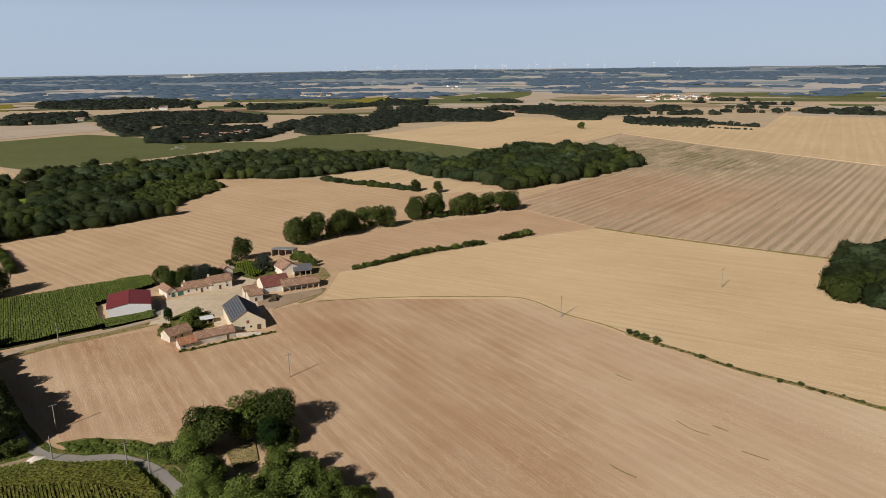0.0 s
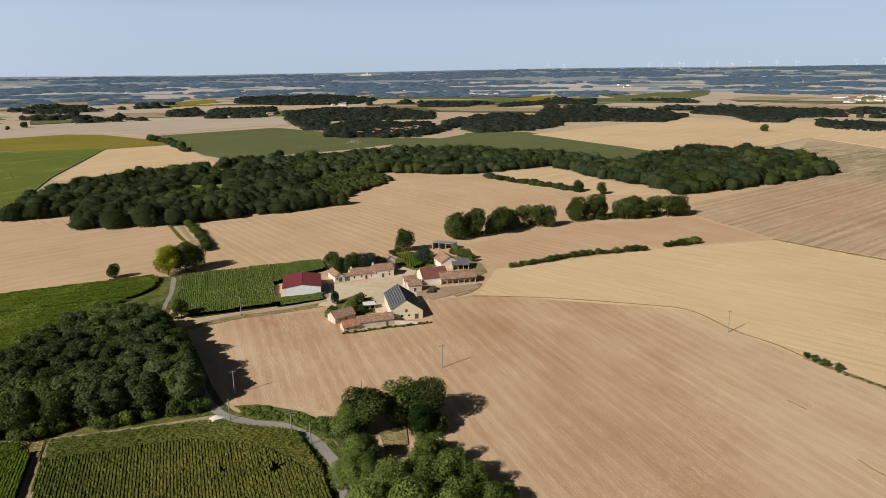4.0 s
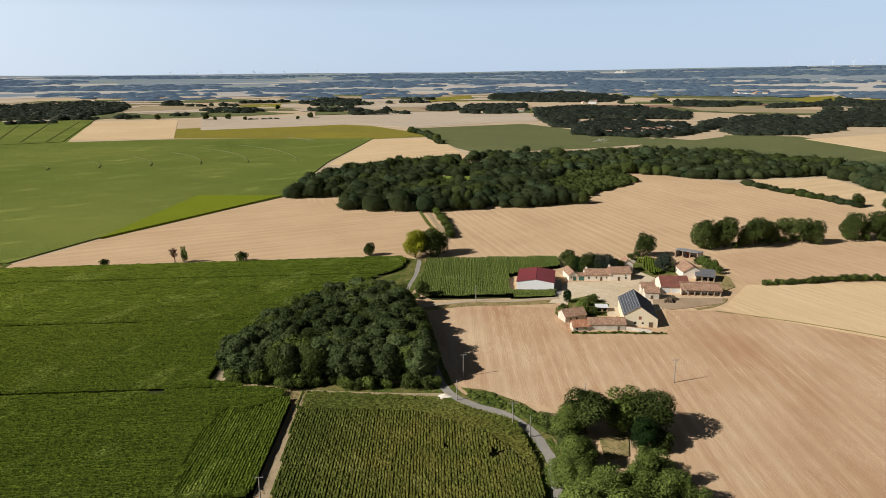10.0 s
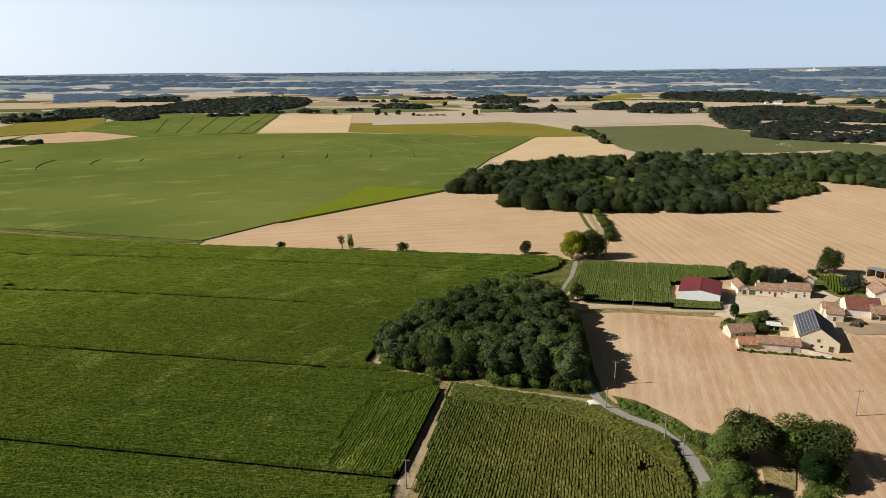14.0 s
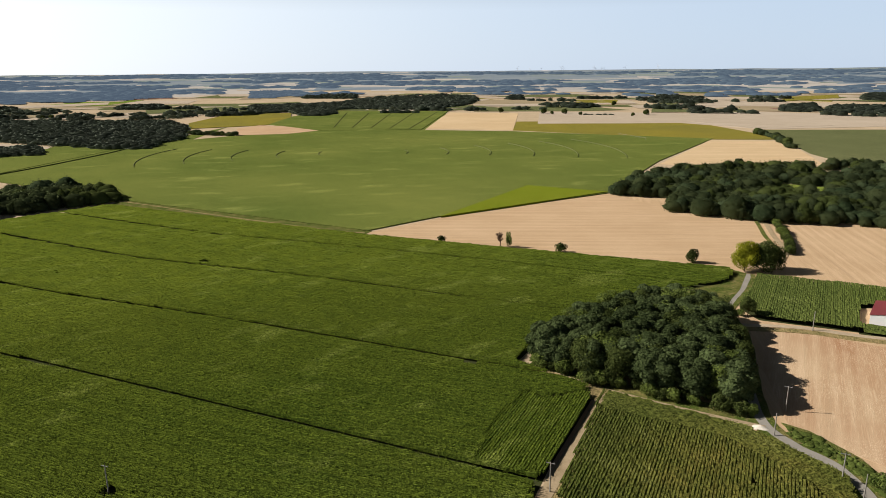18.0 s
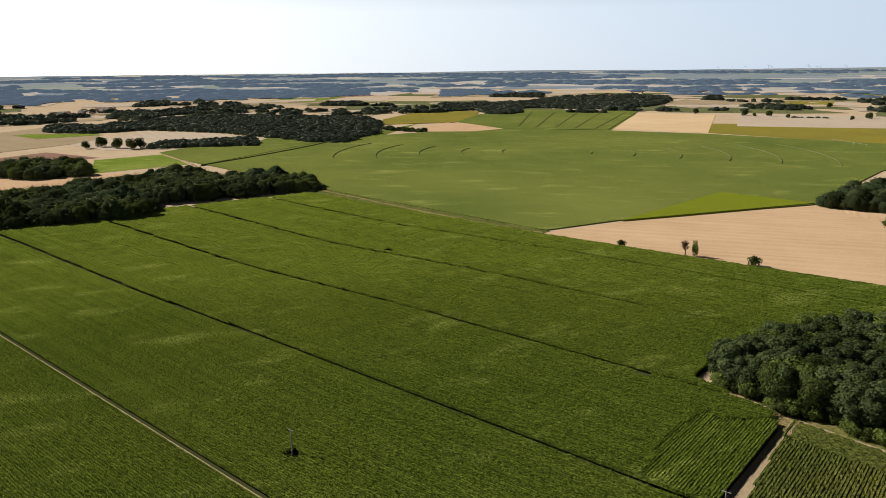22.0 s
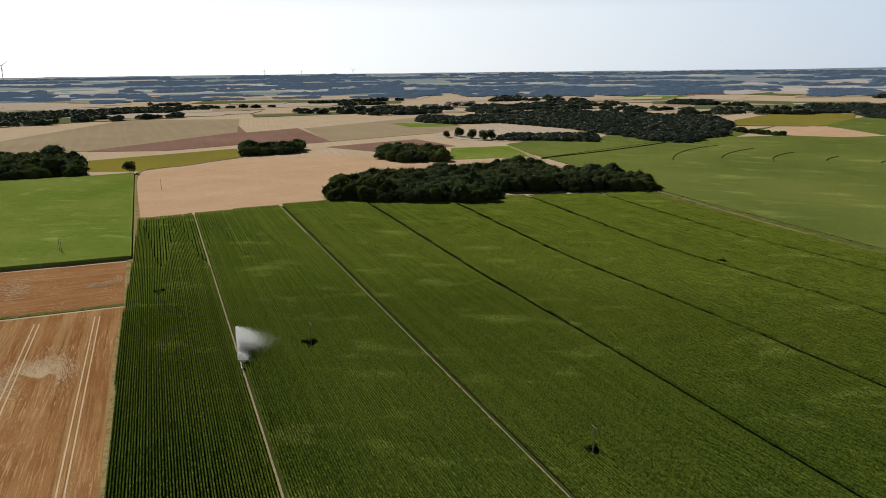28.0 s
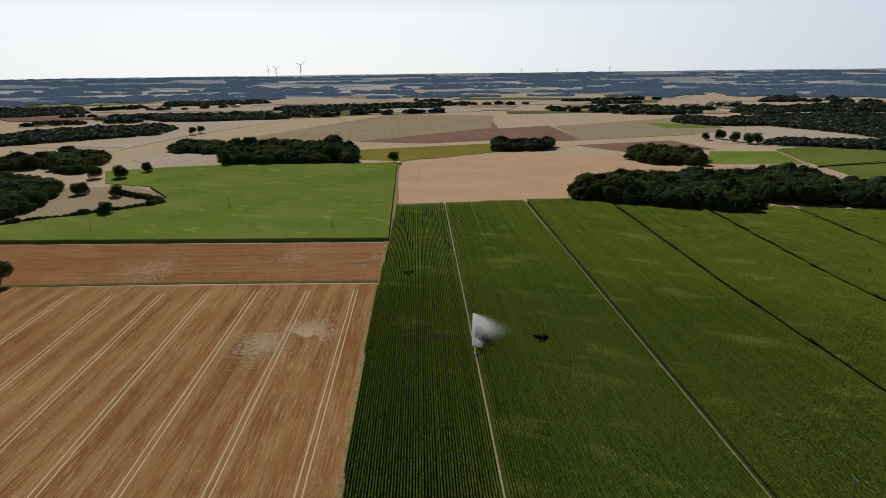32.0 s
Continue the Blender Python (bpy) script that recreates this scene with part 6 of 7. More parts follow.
def shelter(name, x, y, heading, w, d, front, back, roof, label, posts=5, walls=True, wall="stone"):
    """An open-fronted barn on posts."""
    root = new(name)
    root.matrix_world = pose(x, y, land(x, y), 0, 0, heading)
    slope(root, (-0.5, front), (d + 0.3, back), -0.4, w + 0.4, 0.15, M[roof], "front")
    for i in range(posts):
        px = 0.15 + (w - 0.3) * i / (posts - 1)
        part("post", beam(px - 0.2, 0.0, -0.2, px + 0.2, 0.4, front), M["timber"], root)
    part("beam", beam(0, 0.05, front - 0.25, w, 0.3, front - 0.02), M["timber"], root)
    if walls:
        part("back_wall", beam(0, d - 0.3, -0.2, w, d, back - 0.1), M[wall], root)
        part("side_wall", beam(0, 0.5, -0.2, 0.3, d - 0.3, min(front, back) - 0.05), M[wall], root)
        part("side_wall", beam(w - 0.3, 0.5, -0.2, w, d - 0.3, min(front, back) - 0.05), M[wall], root)
    return tagged(root, label, "barn")


field("farmyard", ((-121.7, 261.9), (-127.4, 293.5), (-102.5, 312.8), (-103.0, 329.4), (-101.0, 340.1), (-93.5, 325.4), (-93.2, 310.5), (-83.4, 300.9), (-73.1, 301.9), (-58.7, 310.9), (-60.8, 303.2), (-75.0, 289.9), (-78.7, 276.6), (-84.4, 271.0), (-90.9, 260.9), (-96.6, 262.5), (-108.2, 268.6)), "yard", "dusty pale gravel farmyard", 0.0, category="yard")
M["worn_track"] = plain("grey_worn_track", (0.40, 0.35, 0.28), (0.31, 0.27, 0.20), 0.5)
field("concrete_apron", ((-134.6, 294.0), (-131.5, 296.0), (-126.6, 287.2), (-121.6, 274.4), (-126.0, 271.8)), "asphalt", "grey concrete apron beside the white shed", 0.03, category="yard")
field("bare_ground", ((-82.0, 284.0), (-84.5, 291.0), (-74.0, 300.5), (-58.5, 309.5), (-57.0, 303.0), (-66.0, 291.0), (-74.5, 281.0)), "trodden", "brown trodden earth round the log pile", 0.02, category="yard")
ribbon("yard_track", ((-119.8, 268.8), (-113.4, 280.4), (-106.4, 282.5), (-102.2, 286.8), (-101.1, 297.1), (-98.6, 309.9), (-99.0, 318.7), (-104.3, 329.9), (-115.2, 350.5)), 3.4, "worn_track", "grey wheel-worn way across the farmyard", 0.05, "track")
ribbon("yard_track", ((-104.8, 283.5), (-97.9, 277.8), (-93.9, 270.9), (-91.4, 262.4)), 3.0, "worn_track", "worn way beside the solar barn", 0.06, "track")
ribbon("grass_track", ((-65.1, 288.7), (-60.3, 295.5), (-57.6, 304.2), (-57.6, 310.2)), 2.0, "dry_grass", "green grass strip beyond the log pile", 0.06, "track")
field("farm_garden", ((-115.9, 270.6), (-110.5, 281.0), (-98.4, 274.1), (-94.2, 259.8), (-103.4, 253.8), (-110.9, 256.1)), "grass", "overgrown green farm garden", 0.03, category="garden")
field("farm_garden", ((-112.2, 336.5), (-109.4, 361.6), (-93.8, 356.8), (-85.3, 336.9), (-94.8, 324.8)), "grass", "green kitchen garden behind the farm", 0.02, category="garden")
field("farm_garden", ((-84.3, 355.6), (-74.4, 357.3), (-62.9, 343.6), (-57.5, 330.3), (-61.5, 318.0), (-70.4, 333.9)), "dry_grass", "dry grass behind the barns", 0.02, category="garden")

shed = house("farm_shed", -142.2, 270.0, 24, 17.3, 20.5, 4.5, 5.9, "depth", "white_metal", "red_metal", "large white metal farm shed with a dark red roof", "shed", over=0.25)
house("cottage", -127.8, 297.1, 41, 4.6, 10.4, 3.0, 4.6, "depth", "cream", "tile", "small cream rendered outbuilding with a tiled roof", "house", (("door", 2.9, 0, 1.5, 2.2, "green_door"), ("window", 1.2, 1.3, 0.7, 0.8, "glass")))
house("cart_house", -124.5, 300.0, 31, 4.2, 4.0, 2.5, 3.3, "front", "cream", "tile", "low link building with green double doors", "house", (("door", 1.9, 0, 2.6, 2.1, "green_door"),))
house("farmhouse", -121.1, 301.9, 32, 11.6, 7.5, 2.9, 5.0, "front", "cream", "tile", "long low farmhouse wing with pale walls and canal tiles", "house",
      (("window", 1.6, 1.0, 0.8, 1.1, "glass"), ("window", 5.2, 1.2, 0.7, 0.9, "glass"), ("door", 7.6, 0, 1.0, 2.0, "brown_door"), ("window", 10.2, 1.2, 0.6, 0.8, "glass")), chimney=(0.8, 3.75, 6.0))
house("farmhouse", -111.2, 307.9, 34, 10.4, 7.5, 3.9, 6.0, "front", "cream", "tile", "taller end of the pale farmhouse with canal tiles", "house",
      (("window", 1.2, 2.2, 0.6, 0.7, "glass"), ("door", 4.6, 0, 1.0, 2.0, "brown_door"), ("window", 7.8, 2.3, 0.6, 0.7, "glass"), ("window", 8.0, 0.9, 0.8, 1.0, "glass")), chimney=(0.5, 3.75, 7.1))
house("farm_annexe", -111.0, 323.5, 34, 6.0, 6.0, 4.6, 7.0, "depth", "cream", "tile", "rear block of the farmhouse with a steep tiled roof", "house")
house("stone_barn", -87.6, 289.6, 30, 6.2, 5.5, 3.3, 4.9, "front", "stone", "tile", "small square stone outbuilding with a tiled roof", "barn", (("door", 3.0, 0, 1.2, 2.0, "brown_door"),))
house("stone_barn", -91.2, 295.4, 30, 6.0, 5.0, 3.6, 5.2, "front", "stone", "tile", "square stone outbuilding beside the yard", "barn")
house("red_roofed_barn", -84.2, 302.9, 29, 12.5, 14, 3.0, 6.2, "front", "cream", "red_tile", "broad cream barn with a dark red tiled roof", "barn",
      (("door", 2.4, 0, 2.2, 2.3, "white_door"), ("door", 6.4, 0, 3.4, 2.3, "white_door")))
house("cream_barn", -89.5, 341.0, -55, 13, 9.5, 3.6, 6.2, "front", "cream", "tile", "cream-walled barn with a sun-bleached tiled roof", "barn", (("window", 4.0, 1.6, 0.8, 0.8, "glass"),))
shelter("open_shed", -75.8, 329.8, 15, 8.5, 8, 2.8, 4.2, "slate", "open lean-to with a dark grey sheet roof", 4)
shelter("open_barn", -75.6, 304.3, 26, 17.4, 4.0, 2.7, 4.6, "tile", "long open-fronted barn with tiled roof on stone posts", 7)
house("tiled_barn", -77.7, 308.9, 26, 17.4, 4.0, 2.2, 4.7, "front", "stone", "tile", "rear half of the open barn under a tiled slope", "barn", peak=0.12)
shelter("tractor_shed", -97.1, 369.8, -8, 12.5, 8, 4.2, 3.3, "grey_metal", "open tractor shed with a grey sheet roof", 4, wall="grey_metal")
solar = house("solar_barn", -84.2, 252.4, 26, 13.2, 22, 5.0, 8.6, "depth", "ochre", "slate", "ochre stone barn with a dark slate roof and solar panels", "barn",
              (("window", 6.3, 3.2, 1.1, 1.3, "red_door"), ("window", 4.4, 1.2, 1.0, 1.0, "glass"), ("window", 7.4, 1.3, 0.8, 0.8, "glass"), ("door", 10.6, 0, 1.6, 2.2, "brown_door")), right=3.6, peak=0.46, over=0.3)
house("front_range", -94.2, 240.6, 33, 14.5, 5.6, 2.6, 4.3, "front", "stone", "tile", "long low stone range with a mossy tiled roof", "barn", (("door", 11.8, 0, 0.9, 1.8, "brown_door"),))
house("lean_to", -98.9, 236.2, 40, 6.6, 4.6, 2.0, 3.8, "front", "stone", "red_tile2", "small stone lean-to with orange tiles", "barn", (("window", 1.6, 0.7, 0.7, 0.7, "glass"),))
house("old_cottage", -105.5, 243.4, 52, 9.5, 6.5, 2.6, 4.6, "front", "stone", "tile", "old stone cottage with a sagging tiled roof", "house", (("window", 2.5, 1.0, 0.7, 0.8, "glass"), ("door", 5.2, 0, 0.9, 1.9, "brown_door")))
shelter("garden_shelter", -99.6, 262.4, 31, 4.6, 3.2, 2.1, 2.4, "white_metal", "small shelter with a white sheet roof", 3, wall="timber")


# solar panels, each framed, in courses on the western slope
k = math.atan2(8.6 - 5.0, 13.2 * 0.46)
panel = bmesh.new()
box(panel, 0, 0, 0, 0.94, 1.54, 0.05)
panel_me = bpy.data.meshes.new("solar_panel")
panel.to_mesh(panel_me)
panel.free()
panel_me.materials.append(M["solar"])
tray = part("panel_frame", beam(0.15, -0.05, -0.06, 6.85, 20.85, -0.01), M["grey_metal"], solar, "pale metal frame under the panels")
tray.matrix_local = pose(0, 0.6, 5.0 + 0.36, 0, 0, 0) @ Matrix.Rotation(-k, 4, "Y")
for i in range(6):
    for j in range(12):
        o = new("solar_panel", panel_me)
        o.parent = solar
        o.matrix_local = pose(0, 0.6 + j * 1.74, 5.0 + 0.36, 0, 0, 0) @ Matrix.Rotation(-k, 4, "Y") @ pose(0.25 + i * 1.1, 0, -0.02)

# walls, wood pile, tractor and odds and ends of the yard
def garden_wall(x, y, heading, length, height, label):
    root = new("garden_wall")
    root.matrix_world = pose(x, y, 0, 0, 0, heading)
    part("masonry", beam(0, 0, -0.2, length, 0.4, height), M["stone"], root)
    part("coping", beam(-0.05, -0.06, height, length + 0.05, 0.46, height + 0.1), M["tile"], root)
    return tagged(root, label, "wall")


garden_wall(-82.6, 248.6, 12, 10.5, 1.6, "low stone wall before the solar barn")
garden_wall(-121.5, 302.2, 122, 6.0, 1.7, "pale rendered yard wall")


def log_pile(x, y, heading, label):
    root = new("log_pile")
    root.matrix_world = pose(x, y, 0, 0, 0, heading)
    rng = random.Random(4)
    for lvl in range(4):
        for i in range(9 - lvl):
            bm = bmesh.new()
            bmesh.ops.create_cone(bm, cap_ends=True, segments=8, radius1=rng.uniform(0.16, 0.26), radius2=rng.uniform(0.14, 0.22), depth=rng.uniform(2.2, 3.2),
                                  matrix=pose(i * 0.48 + lvl * 0.24, rng.uniform(-0.3, 0.3), 0.22 + lvl * 0.4, 90 + rng.uniform(-4, 4), 0, rng.uniform(-6, 6)))
            part("log", bm, M["bark"], root)
    return tagged(root, label, "log pile")


log_pile(-79.4, 291.0, 20, "stacked weathered logs beside the barns")
log_pile(-78.8, 296.8, -35, "loose pile of cut logs in the yard")


def tractor(x, y, heading, label):
    root = new("tractor")
    root.matrix_world = pose(x, y, 0, 0, 0, heading)
    hood = beam(0.9, -0.45, 0.9, 2.9, 0.45, 1.6)
    bmesh.ops.bevel(hood, geom=hood.edges[:], offset=0.1, segments=2, affect="EDGES")
    part("bonnet", hood, M["red_paint"], root)
    part("cab", beam(-0.6, -0.7, 1.0, 0.9, 0.7, 2.5), M["glass"], root)
    part("cab_roof", beam(-0.75, -0.8, 2.5, 1.0, 0.8, 2.65), M["red_paint"], root)
    for wx, r, off in ((-0.2, 0.85, 0.85), (2.4, 0.55, 0.75)):
        for side in (-1, 1):
            bm = bmesh.new()
            bmesh.ops.create_cone(bm, cap_ends=True, segments=20, radius1=r, radius2=r, depth=0.42, matrix=pose(wx, side * off, r, 90))
            wheel = part("wheel", bm, M["rubber"], root)
            bm = bmesh.new()
            bmesh.ops.create_cone(bm, cap_ends=True, segments=14, radius1=r * 0.5, radius2=r * 0.5, depth=0.48, matrix=pose(wx, side * off, r, 90))
            part("rim", bm, M["red_paint"], wheel)
    return tagged(root, label, "tractor")


tractor(-91.5, 371.5, 60, "red tractor parked in the open shed")

# farm trees and bushes
for m, x, y, s in ((1, -136.8, 315.5, 0.78), (0, -132.4, 311.9, 0.72), (9, -128.7, 310.5, 0.72), (0, -125.0, 311.4, 0.8), (1, -121.9, 312.0, 0.85), (10, -119.1, 313.5, 1.0), (10, -116.2, 316.3, 0.95), (1, -114.4, 319.6, 0.62), (0, -112.1, 320.8, 0.6)):
    tree(m, x, y, s)
for m, x, y, s in ((0, -111.7, 361.7, 1.0), (8, -115.4, 351.5, 0.9), (8, -114.6, 358.7, 0.8), (10, -93.9, 339.2, 0.85), (9, -115.2, 266.5, 0.52), (8, -105.6, 273.6, 1.0), (7, -106.5, 267.8, 0.9), (7, -106.4, 261.1, 1.1), (8, -99.1, 258.6, 0.9)):
    tree(m, x, y, s)
for m, x, y, s in ((7, -103.5, 257.8, 0.8), (3, -79.1, 356.0, 0.5), (3, -75.7, 354.1, 0.45), (3, -72.4, 352.3, 0.45), (3, -69.2, 348.1, 0.35), (8, -82.5, 360.4, 1.0), (7, -95.7, 240.1, 0.55), (8, -89.7, 339.1, 0.9), (7, -110.4, 249.8, 1.0)):
    tree(m, x, y, s)
for m, x, y, s in ((8, -111.9, 255.5, 0.9), (1, -172.7, 237.0, 0.62), (7, -174.7, 234.9, 0.8)):
    tree(m, x, y, s)
WALL_FOOT = ((-98.7, 234.2), (-93.0, 237.7), (-86.4, 242.2), (-80.8, 246.1), (-73.9, 249.6), (-67.2, 254.0))
ribbon("weedy_strip", WALL_FOOT, 1.7, "grass", "strip of rank grass at the foot of the farm wall", 0.0, "grass", 3)
bushes(WALL_FOOT, 1.0, 0.06, 0.24, "tuft of weeds at the farm wall", "weeds at the farm wall", 9, (7, 8), 1.5, 0.8)

# ---- poles and lines ----


def pole(x, y, height, label, arm=True, material="concrete", heading=40):
    root = new("utility_pole")
    root.matrix_world = pose(x, y, land(x, y), 0, 0, heading)
    bm = bmesh.new()
    bmesh.ops.create_cone(bm, cap_ends=True, segments=8, radius1=0.2, radius2=0.12, depth=height + 0.5, matrix=pose(0, 0, height / 2 - 0.25))
    part("post", bm, M[material], root)
    if arm:
        part("crossarm", beam(-1.1, -0.07, height - 0.35, 1.1, 0.07, height - 0.2), M["grey_metal"], root)
        for ix in (-1.0, 0.0, 1.0):
            bm = bmesh.new()
            bmesh.ops.create_cone(bm, cap_ends=True, segments=6, radius1=0.09, radius2=0.06, depth=0.35, matrix=pose(ix, 0, height - 0.02 + (0.2 if ix == 0 else 0)))
            part("insulator", bm, M["dark_metal"], root)
    return tagged(root, label, "utility pole", "poles across the fields")


POLES = []
for x, y, h, arm in (
    (-52.6, 212.0, 8.3, True), (-113.3, 177.9, 8.2, True), (-83.1, 157.0, 8.2, True), (-149.6, 245.4, 8.0, False), (-76.3, 154.7, 7.0, False), (-115.2, 91.3, 8.4, True),
    (49.1, 267.9, 9.0, True), (131.6, 305.4, 9.0, True), (182.3, 367.9, 9.0, True), (-219.0, -110.6, 9.0, True), (-166.8, -3.4, 8.5, True), (-310.1, -311.5, 9.0, False), (-319.2, -429.8, 9.5, False), (-220.0, -445.3, 9.0, False),
    (-310.3, -313.0, 9.0, False), (-105.7, 162.2, 7.0, False), (-517.6, -399.4, 10.0, False), (-71.0, 181.1, 7.5, False), (230.6, 435.5, 9.0, True),
):
    POLES.append(pole(x, y, h, "slim grey utility pole standing in the field", arm))

# ---- the rain gun and its plume of water ----
def rain_gun(x, y, heading):
    root = new("rain_gun")
    root.matrix_world = pose(x, y, 0.2, 0, 0, heading)
    part("sledge", beam(-1.2, -0.7, 0, 1.2, 0.7, 0.25), M["grey_metal"], root)
    bm = bmesh.new()
    bmesh.ops.create_cone(bm, cap_ends=True, segments=10, radius1=0.14, radius2=0.1, depth=2.2, matrix=pose(0, 0, 1.2))
    part("riser", bm, M["grey_metal"], root)
    bm = bmesh.new()
    bmesh.ops.create_cone(bm, cap_ends=True, segments=10, radius1=0.1, radius2=0.06, depth=1.6, matrix=pose(-0.6, 0, 2.6, 0, -62, 0))
    part("barrel", bm, M["dark_metal"], root)
    for side in (-1, 1):
        bm = bmesh.new()
        bmesh.ops.create_cone(bm, cap_ends=True, segments=14, radius1=0.45, radius2=0.45, depth=0.2, matrix=pose(0.6, side * 0.85, 0.4, 90))
        part("wheel", bm, M["rubber"], root)
    return tagged(root, "wheeled irrigation rain gun in the maize lane", "sprinkler")


def plume(start, end, drift, count, label):
    """Drops thrown from the gun along the lane in bursts, billowing, falling, and blown aside by the wind."""
    rng = np.random.default_rng(12)
    bursts = 16
    which = rng.integers(0, bursts, count)
    at = np.sort(rng.beta(1.3, 1.0, bursts))[which]
    t = np.clip(at + rng.normal(0, 0.045, count), 0.02, 1.05)
    blown = rng.uniform(0.5, 1.1, bursts)[which]
    age = rng.beta(0.8, 2.3, count) * blown * (0.25 + 0.9 * t)
    a, b, w = np.array((*start, 2.5)), np.array((*end, 1.5)), np.array((*drift, 0))
    p = a + (b - a) * t[:, None] + w * age[:, None]
    p[:, 2] += 15 * t * (1 - t * 0.62) * (1 - 0.5 * age) * rng.uniform(0.8, 1.15, bursts)[which] - 8 * rng.beta(1.2, 1.6, count) * t
    puff = (0.35 + 3.2 * age)[:, None]
    p[:, :2] += rng.normal(0, 0.5, (count, 2)) * puff
    p[:, 2] += rng.normal(0, 0.4, count) * puff[:, 0]
    p[:, 2] = np.maximum(p[:, 2], 0.6)
    s = (rng.uniform(0.012, 0.048, count) * (1 - 0.5 * np.minimum(age, 1)))[:, None, None]
    tet = np.array(((1, 1, 1.6), (-1, -1, 1.6), (-1, 1, -1.6), (1, -1, -1.6)))
    v = (p[:, None] + tet[None] * s).reshape(-1, 3)
    f = (np.array(((0, 1, 2), (0, 3, 1), (0, 2, 3), (1, 3, 2)))[None] + 4 * np.arange(count)[:, None, None]).reshape(-1, 3)
    return tagged(new("water_spray", soup("water_spray", v, f, M["water"])), label, "water spray", "", "stuff")


rain_gun(-193.3, -125.6, 217)
plume((-194.9, -126.8), (-214.2, -139.3), (0.0, 18.0), 60000, "white plume of irrigation water drifting over maize")
plume((-365.2, 911.5), (-350.8, 923.7), (6.0, 10.0), 3000, "small white arc of irrigation water by the far wood")

# the pivot irrigator far out in the green field
def irrigator(a, b):
    root = new("pivot_irrigator")
    d = math.hypot(b[0] - a[0], b[1] - a[1])
    root.matrix_world = pose(*a, 1.2, 0, 0, math.degrees(math.atan2(b[1] - a[1], b[0] - a[0])))
    part("pipe", beam(0, -0.06, 2.6, d, 0.06, 2.75), M["grey_metal"], root)
    for i in range(6):
        tower = beam(d * i / 5 - 0.05, -1.2, 0, d * i / 5 + 0.05, -1.1, 2.6)
        part("tower_leg", tower, M["grey_metal"], root)
        part("tower_leg", beam(d * i / 5 - 0.05, 1.1, 0, d * i / 5 + 0.05, 1.2, 2.6), M["grey_metal"], root)
    return tagged(root, "white pivot irrigator standing in the green crop", "irrigator")


irrigator(*((-794.2, 738.3), (-722.9, 724.6)))

# ---- wind turbines on the far hills ----
def turbine(x, y, height, turn, label):
    root = new("wind_turbine")
    root.matrix_world = pose(x, y, land(x, y) - 2, 0, 0, math.degrees(math.atan2(-x, y)) + turn)
    bm = bmesh.new()
    bmesh.ops.create_cone(bm, cap_ends=True, segments=10, radius1=height * 0.026, radius2=height * 0.015, depth=height, matrix=pose(0, 0, height / 2))
    part("mast", bm, M["turbine"], root)
    part("nacelle", beam(-height * 0.02, -height * 0.05, height - height * 0.015, height * 0.02, height * 0.06, height + height * 0.03), M["turbine"], root)
    rng = random.Random(int(x))
    first = rng.uniform(0, 120)
    for i in range(3):
        bm = bmesh.new()
        tip = height * 0.55
        prof = [(-0.018, 0), (0.022, 0), (0.03, 0.2), (0.008, 1.0), (-0.004, 1.0), (-0.012, 0.2)]
        lo = [bm.verts.new((px * height, -height * 0.055, pz * tip)) for px, pz in prof]
        hi = [bm.verts.new((px * height, -height * 0.068, pz * tip)) for px, pz in prof]
        bm.faces.new(lo)
        bm.faces.new(hi[::-1])
        for q in range(6):
            bm.faces.new((lo[q], hi[q], hi[(q + 1) % 6], lo[(q + 1) % 6]))
        bmesh.ops.recalc_face_normals(bm, faces=bm.faces[:])
        bmesh.ops.transform(bm, matrix=pose(0, 0, height, 0, first + 120 * i, 0), verts=bm.verts[:])
        part("blade", bm, M["turbine"], root)
    return tagged(root, label, "wind turbine", "turbines on the horizon")


def horizon(az, r=4550):
    return -math.sin(radians(az)) * r, math.cos(radians(az)) * r


TURBINES = ((9.1, 10), (7.8, 11), (6.4, 11), (5.1, 12), (3.8, 12), (2.7, 13), (1.2, 14), (-2.8, 12), (-3.7, 10), (-5.0, 14), (-5.3, 12), (-7.1, 12), (-7.7, 13), (-8.8, 11), (-10.0, 13), (-10.4, 12), (-11.8, 13), (-13.1, 12), (-16.9, 14), (-18.6, 15), (55.4, 10), (54.4, 9), (53.5, 9), (51.9, 11), (51.7, 10), (49.3, 11), (48.7, 9), (46.9, 10), (44.4, 13), (49.2, 9), (48.5, 8), (139.5, 15), (138.9, 17), (137.0, 23), (119.1, 12), (116.2, 11), (112.1, 13))
for n, (az, tall) in enumerate(TURBINES):
    turbine(*horizon(az), tall * (3.3 if az > 130 else 2.7), random.Random(n).uniform(-40, 40), "white three-bladed wind turbine on the skyline")

# ---- far villages, hamlets and the white works ----
def cottage_model(w, d, eave, ridge, wall, roof):
    root = new("village_house")
    part("wall", prism([(0, -1), (w, -1), (w, eave), (w / 2, ridge), (0, eave)], 0, d), M[wall], root)
    slope(root, (-0.3, eave - 0.2), (w / 2, ridge + 0.05), -0.3, d + 0.3, 0.2, M[roof], "depth")
    slope(root, (w + 0.3, eave - 0.2), (w / 2, ridge + 0.05), -0.3, d + 0.3, 0.2, M[roof], "depth")
    part("door", beam(w * 0.3, -0.06, 0, w * 0.3 + 1.1, 0.02, 2.1), M["brown_door"], root)
    for wx in (0.58, 0.8):
        part("window", beam(w * wx, -0.06, 1.0, w * wx + 0.9, 0.02, 2.2), M["glass"], root)
    return tagged(root, "pale rendered village house with a tiled roof", "house", "village houses")


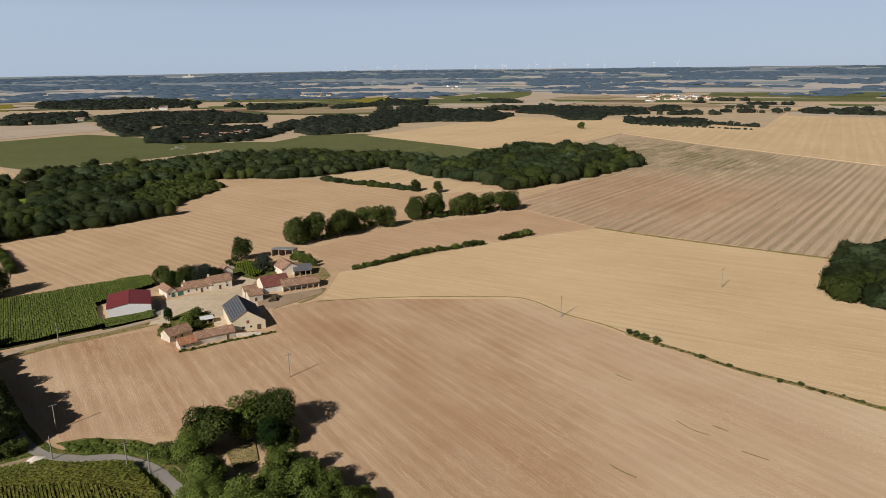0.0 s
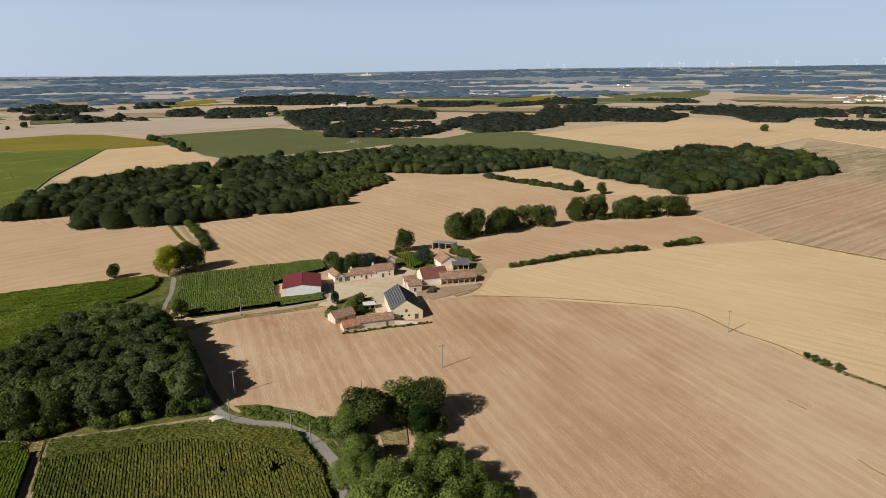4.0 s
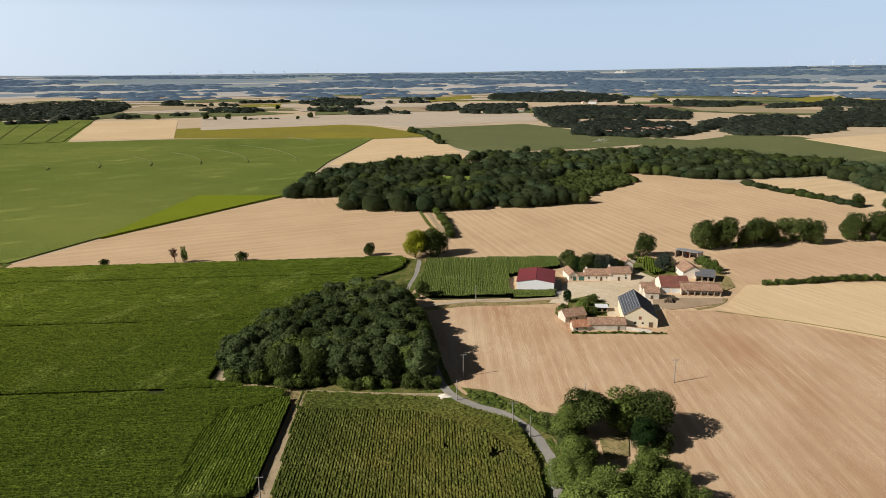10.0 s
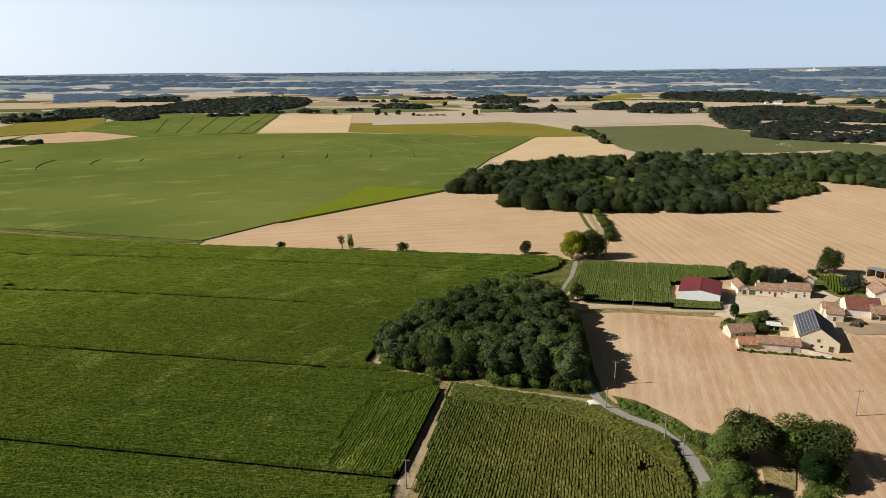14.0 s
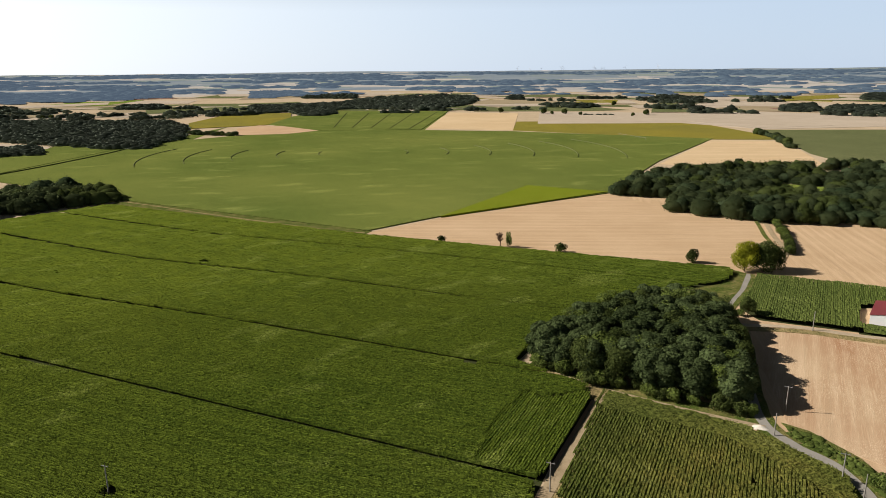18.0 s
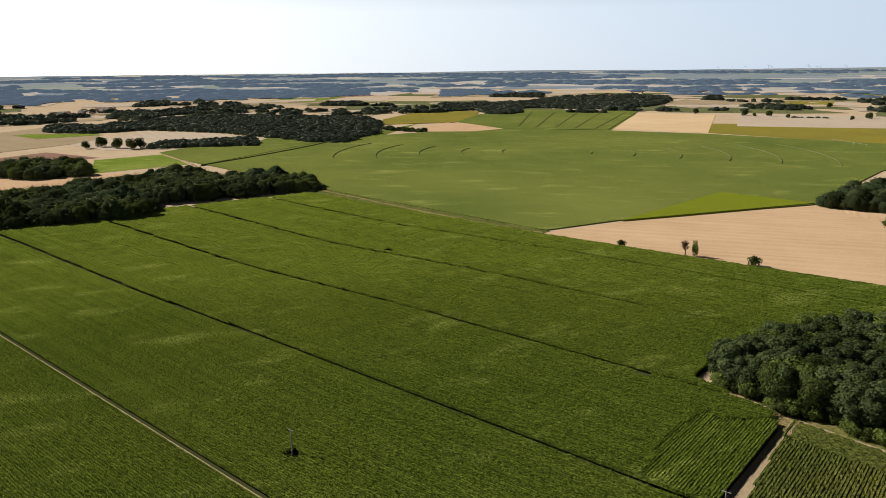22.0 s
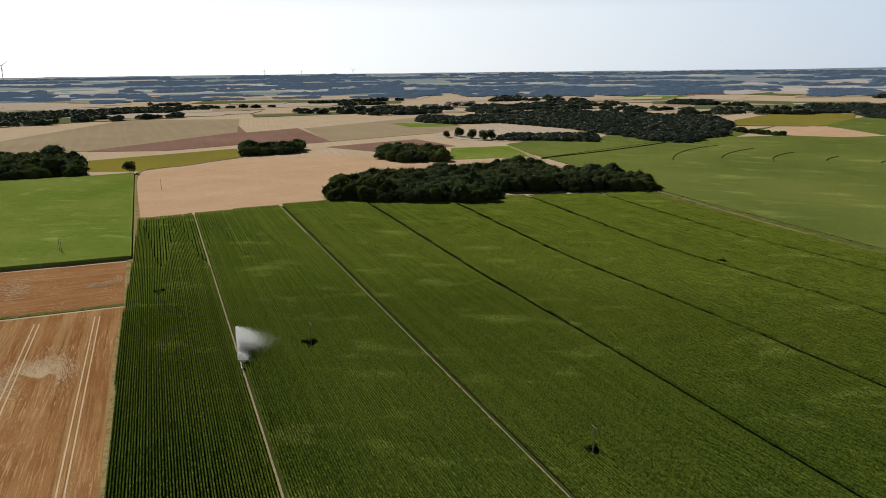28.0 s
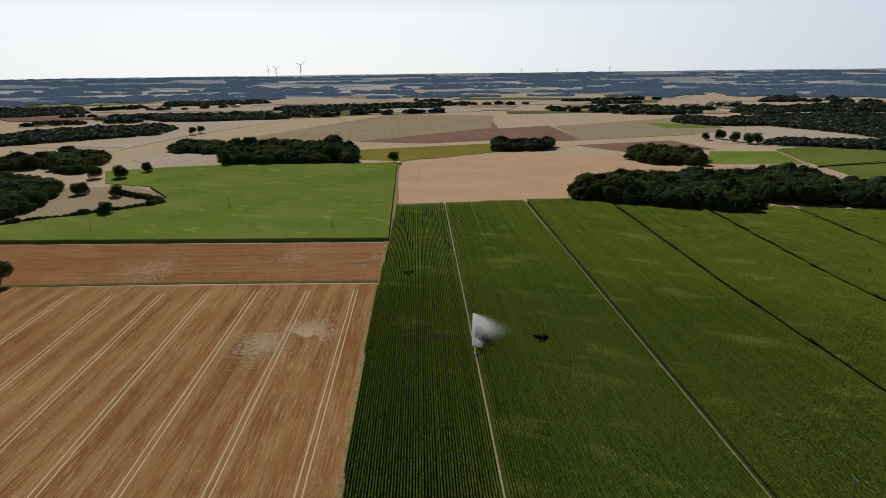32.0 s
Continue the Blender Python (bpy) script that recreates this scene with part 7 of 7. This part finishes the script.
HOMES = [cottage_model(9, 13, 4, 6.5, "cream", "tile"), cottage_model(10, 16, 5, 7.5, "white_wall", "tile"), cottage_model(12, 22, 5, 7.5, "white_metal", "grey_metal")]
for h, spot in zip(HOMES, ((649, 2147), (741, 2344), (831, 2239))):
    h.matrix_world = pose(*spot, land(*spot), 0, 0, 30)
def hamlet(outline, count, seed):
    rng = random.Random(seed)
    lo, hi = (min(p[0] for p in outline), min(p[1] for p in outline)), (max(p[0] for p in outline), max(p[1] for p in outline))
    made = 0
    while made < count:
        x, y = rng.uniform(lo[0], hi[0]), rng.uniform(lo[1], hi[1])
        if inside(np.array([[x, y]]), list(outline))[0]:
            copy_thing(HOMES[rng.choice((0, 0, 0, 1, 1, 2))], pose(x, y, land(x, y), 0, 0, rng.choice((30, 120, 75)) + rng.uniform(-15, 15)))
            made += 1


hamlet(((650, 2292), (870, 2470), (853, 2310), (882, 2151), (634, 2083)), 34, 1)
hamlet(((-398.7, 1053.0), (-347.5, 1043.6), (-299.1, 1125.7), (-334.2, 1179.9), (-376.1, 1146.5)), 12, 2)
hamlet(((-1864, -590), (-1997, -551), (-2114, -457), (-1994, -417), (-1803, -472)), 26, 3)
hamlet(((-810, 1549), (-838, 1634), (-806, 1594)), 3, 4)
hamlet(((-404.6, -944.2), (-446.3, -911.2), (-424.6, -854.6), (-380.2, -874.7)), 4, 5)
hamlet(((7, 3090), (122, 2855), (154, 3017), (59, 3197)), 5, 6)
hamlet(((-509, 2487), (-376, 2476), (-412, 2646), (-521, 2655)), 9, 7)
hamlet(((-2101, 1035), (-2209, 1224), (-2243, 1276), (-2124, 1105)), 4, 8)
hamlet(((-884, 1964), (-818, 1876), (-724, 1947), (-817, 2023)), 5, 9)
hamlet(((-1288, -1771), (-1375, -1749), (-1328, -1664)), 4, 10)


def works(az, r, scale, label):
    x, y = horizon(az, r)
    root = new("white_works")
    root.matrix_world = pose(x, y, land(x, y), 0, 0, az)
    rng = random.Random(int(az * 10))
    at = -45 * scale
    for i in range(7):
        w = rng.uniform(9, 18) * scale
        part("silo" if i % 2 else "hall", beam(at, 0, -2, at + w, 14 * scale, rng.uniform(6, 22) * scale * (1.3 if i in (3, 4) else 0.8)), M["white_wall"], root)
        at += w
    return tagged(root, label, "factory")


works(19.9, 4300, 0.75, "white grain works on the far hillside")
works(24.2, 4350, 0.5, "low white halls far away")
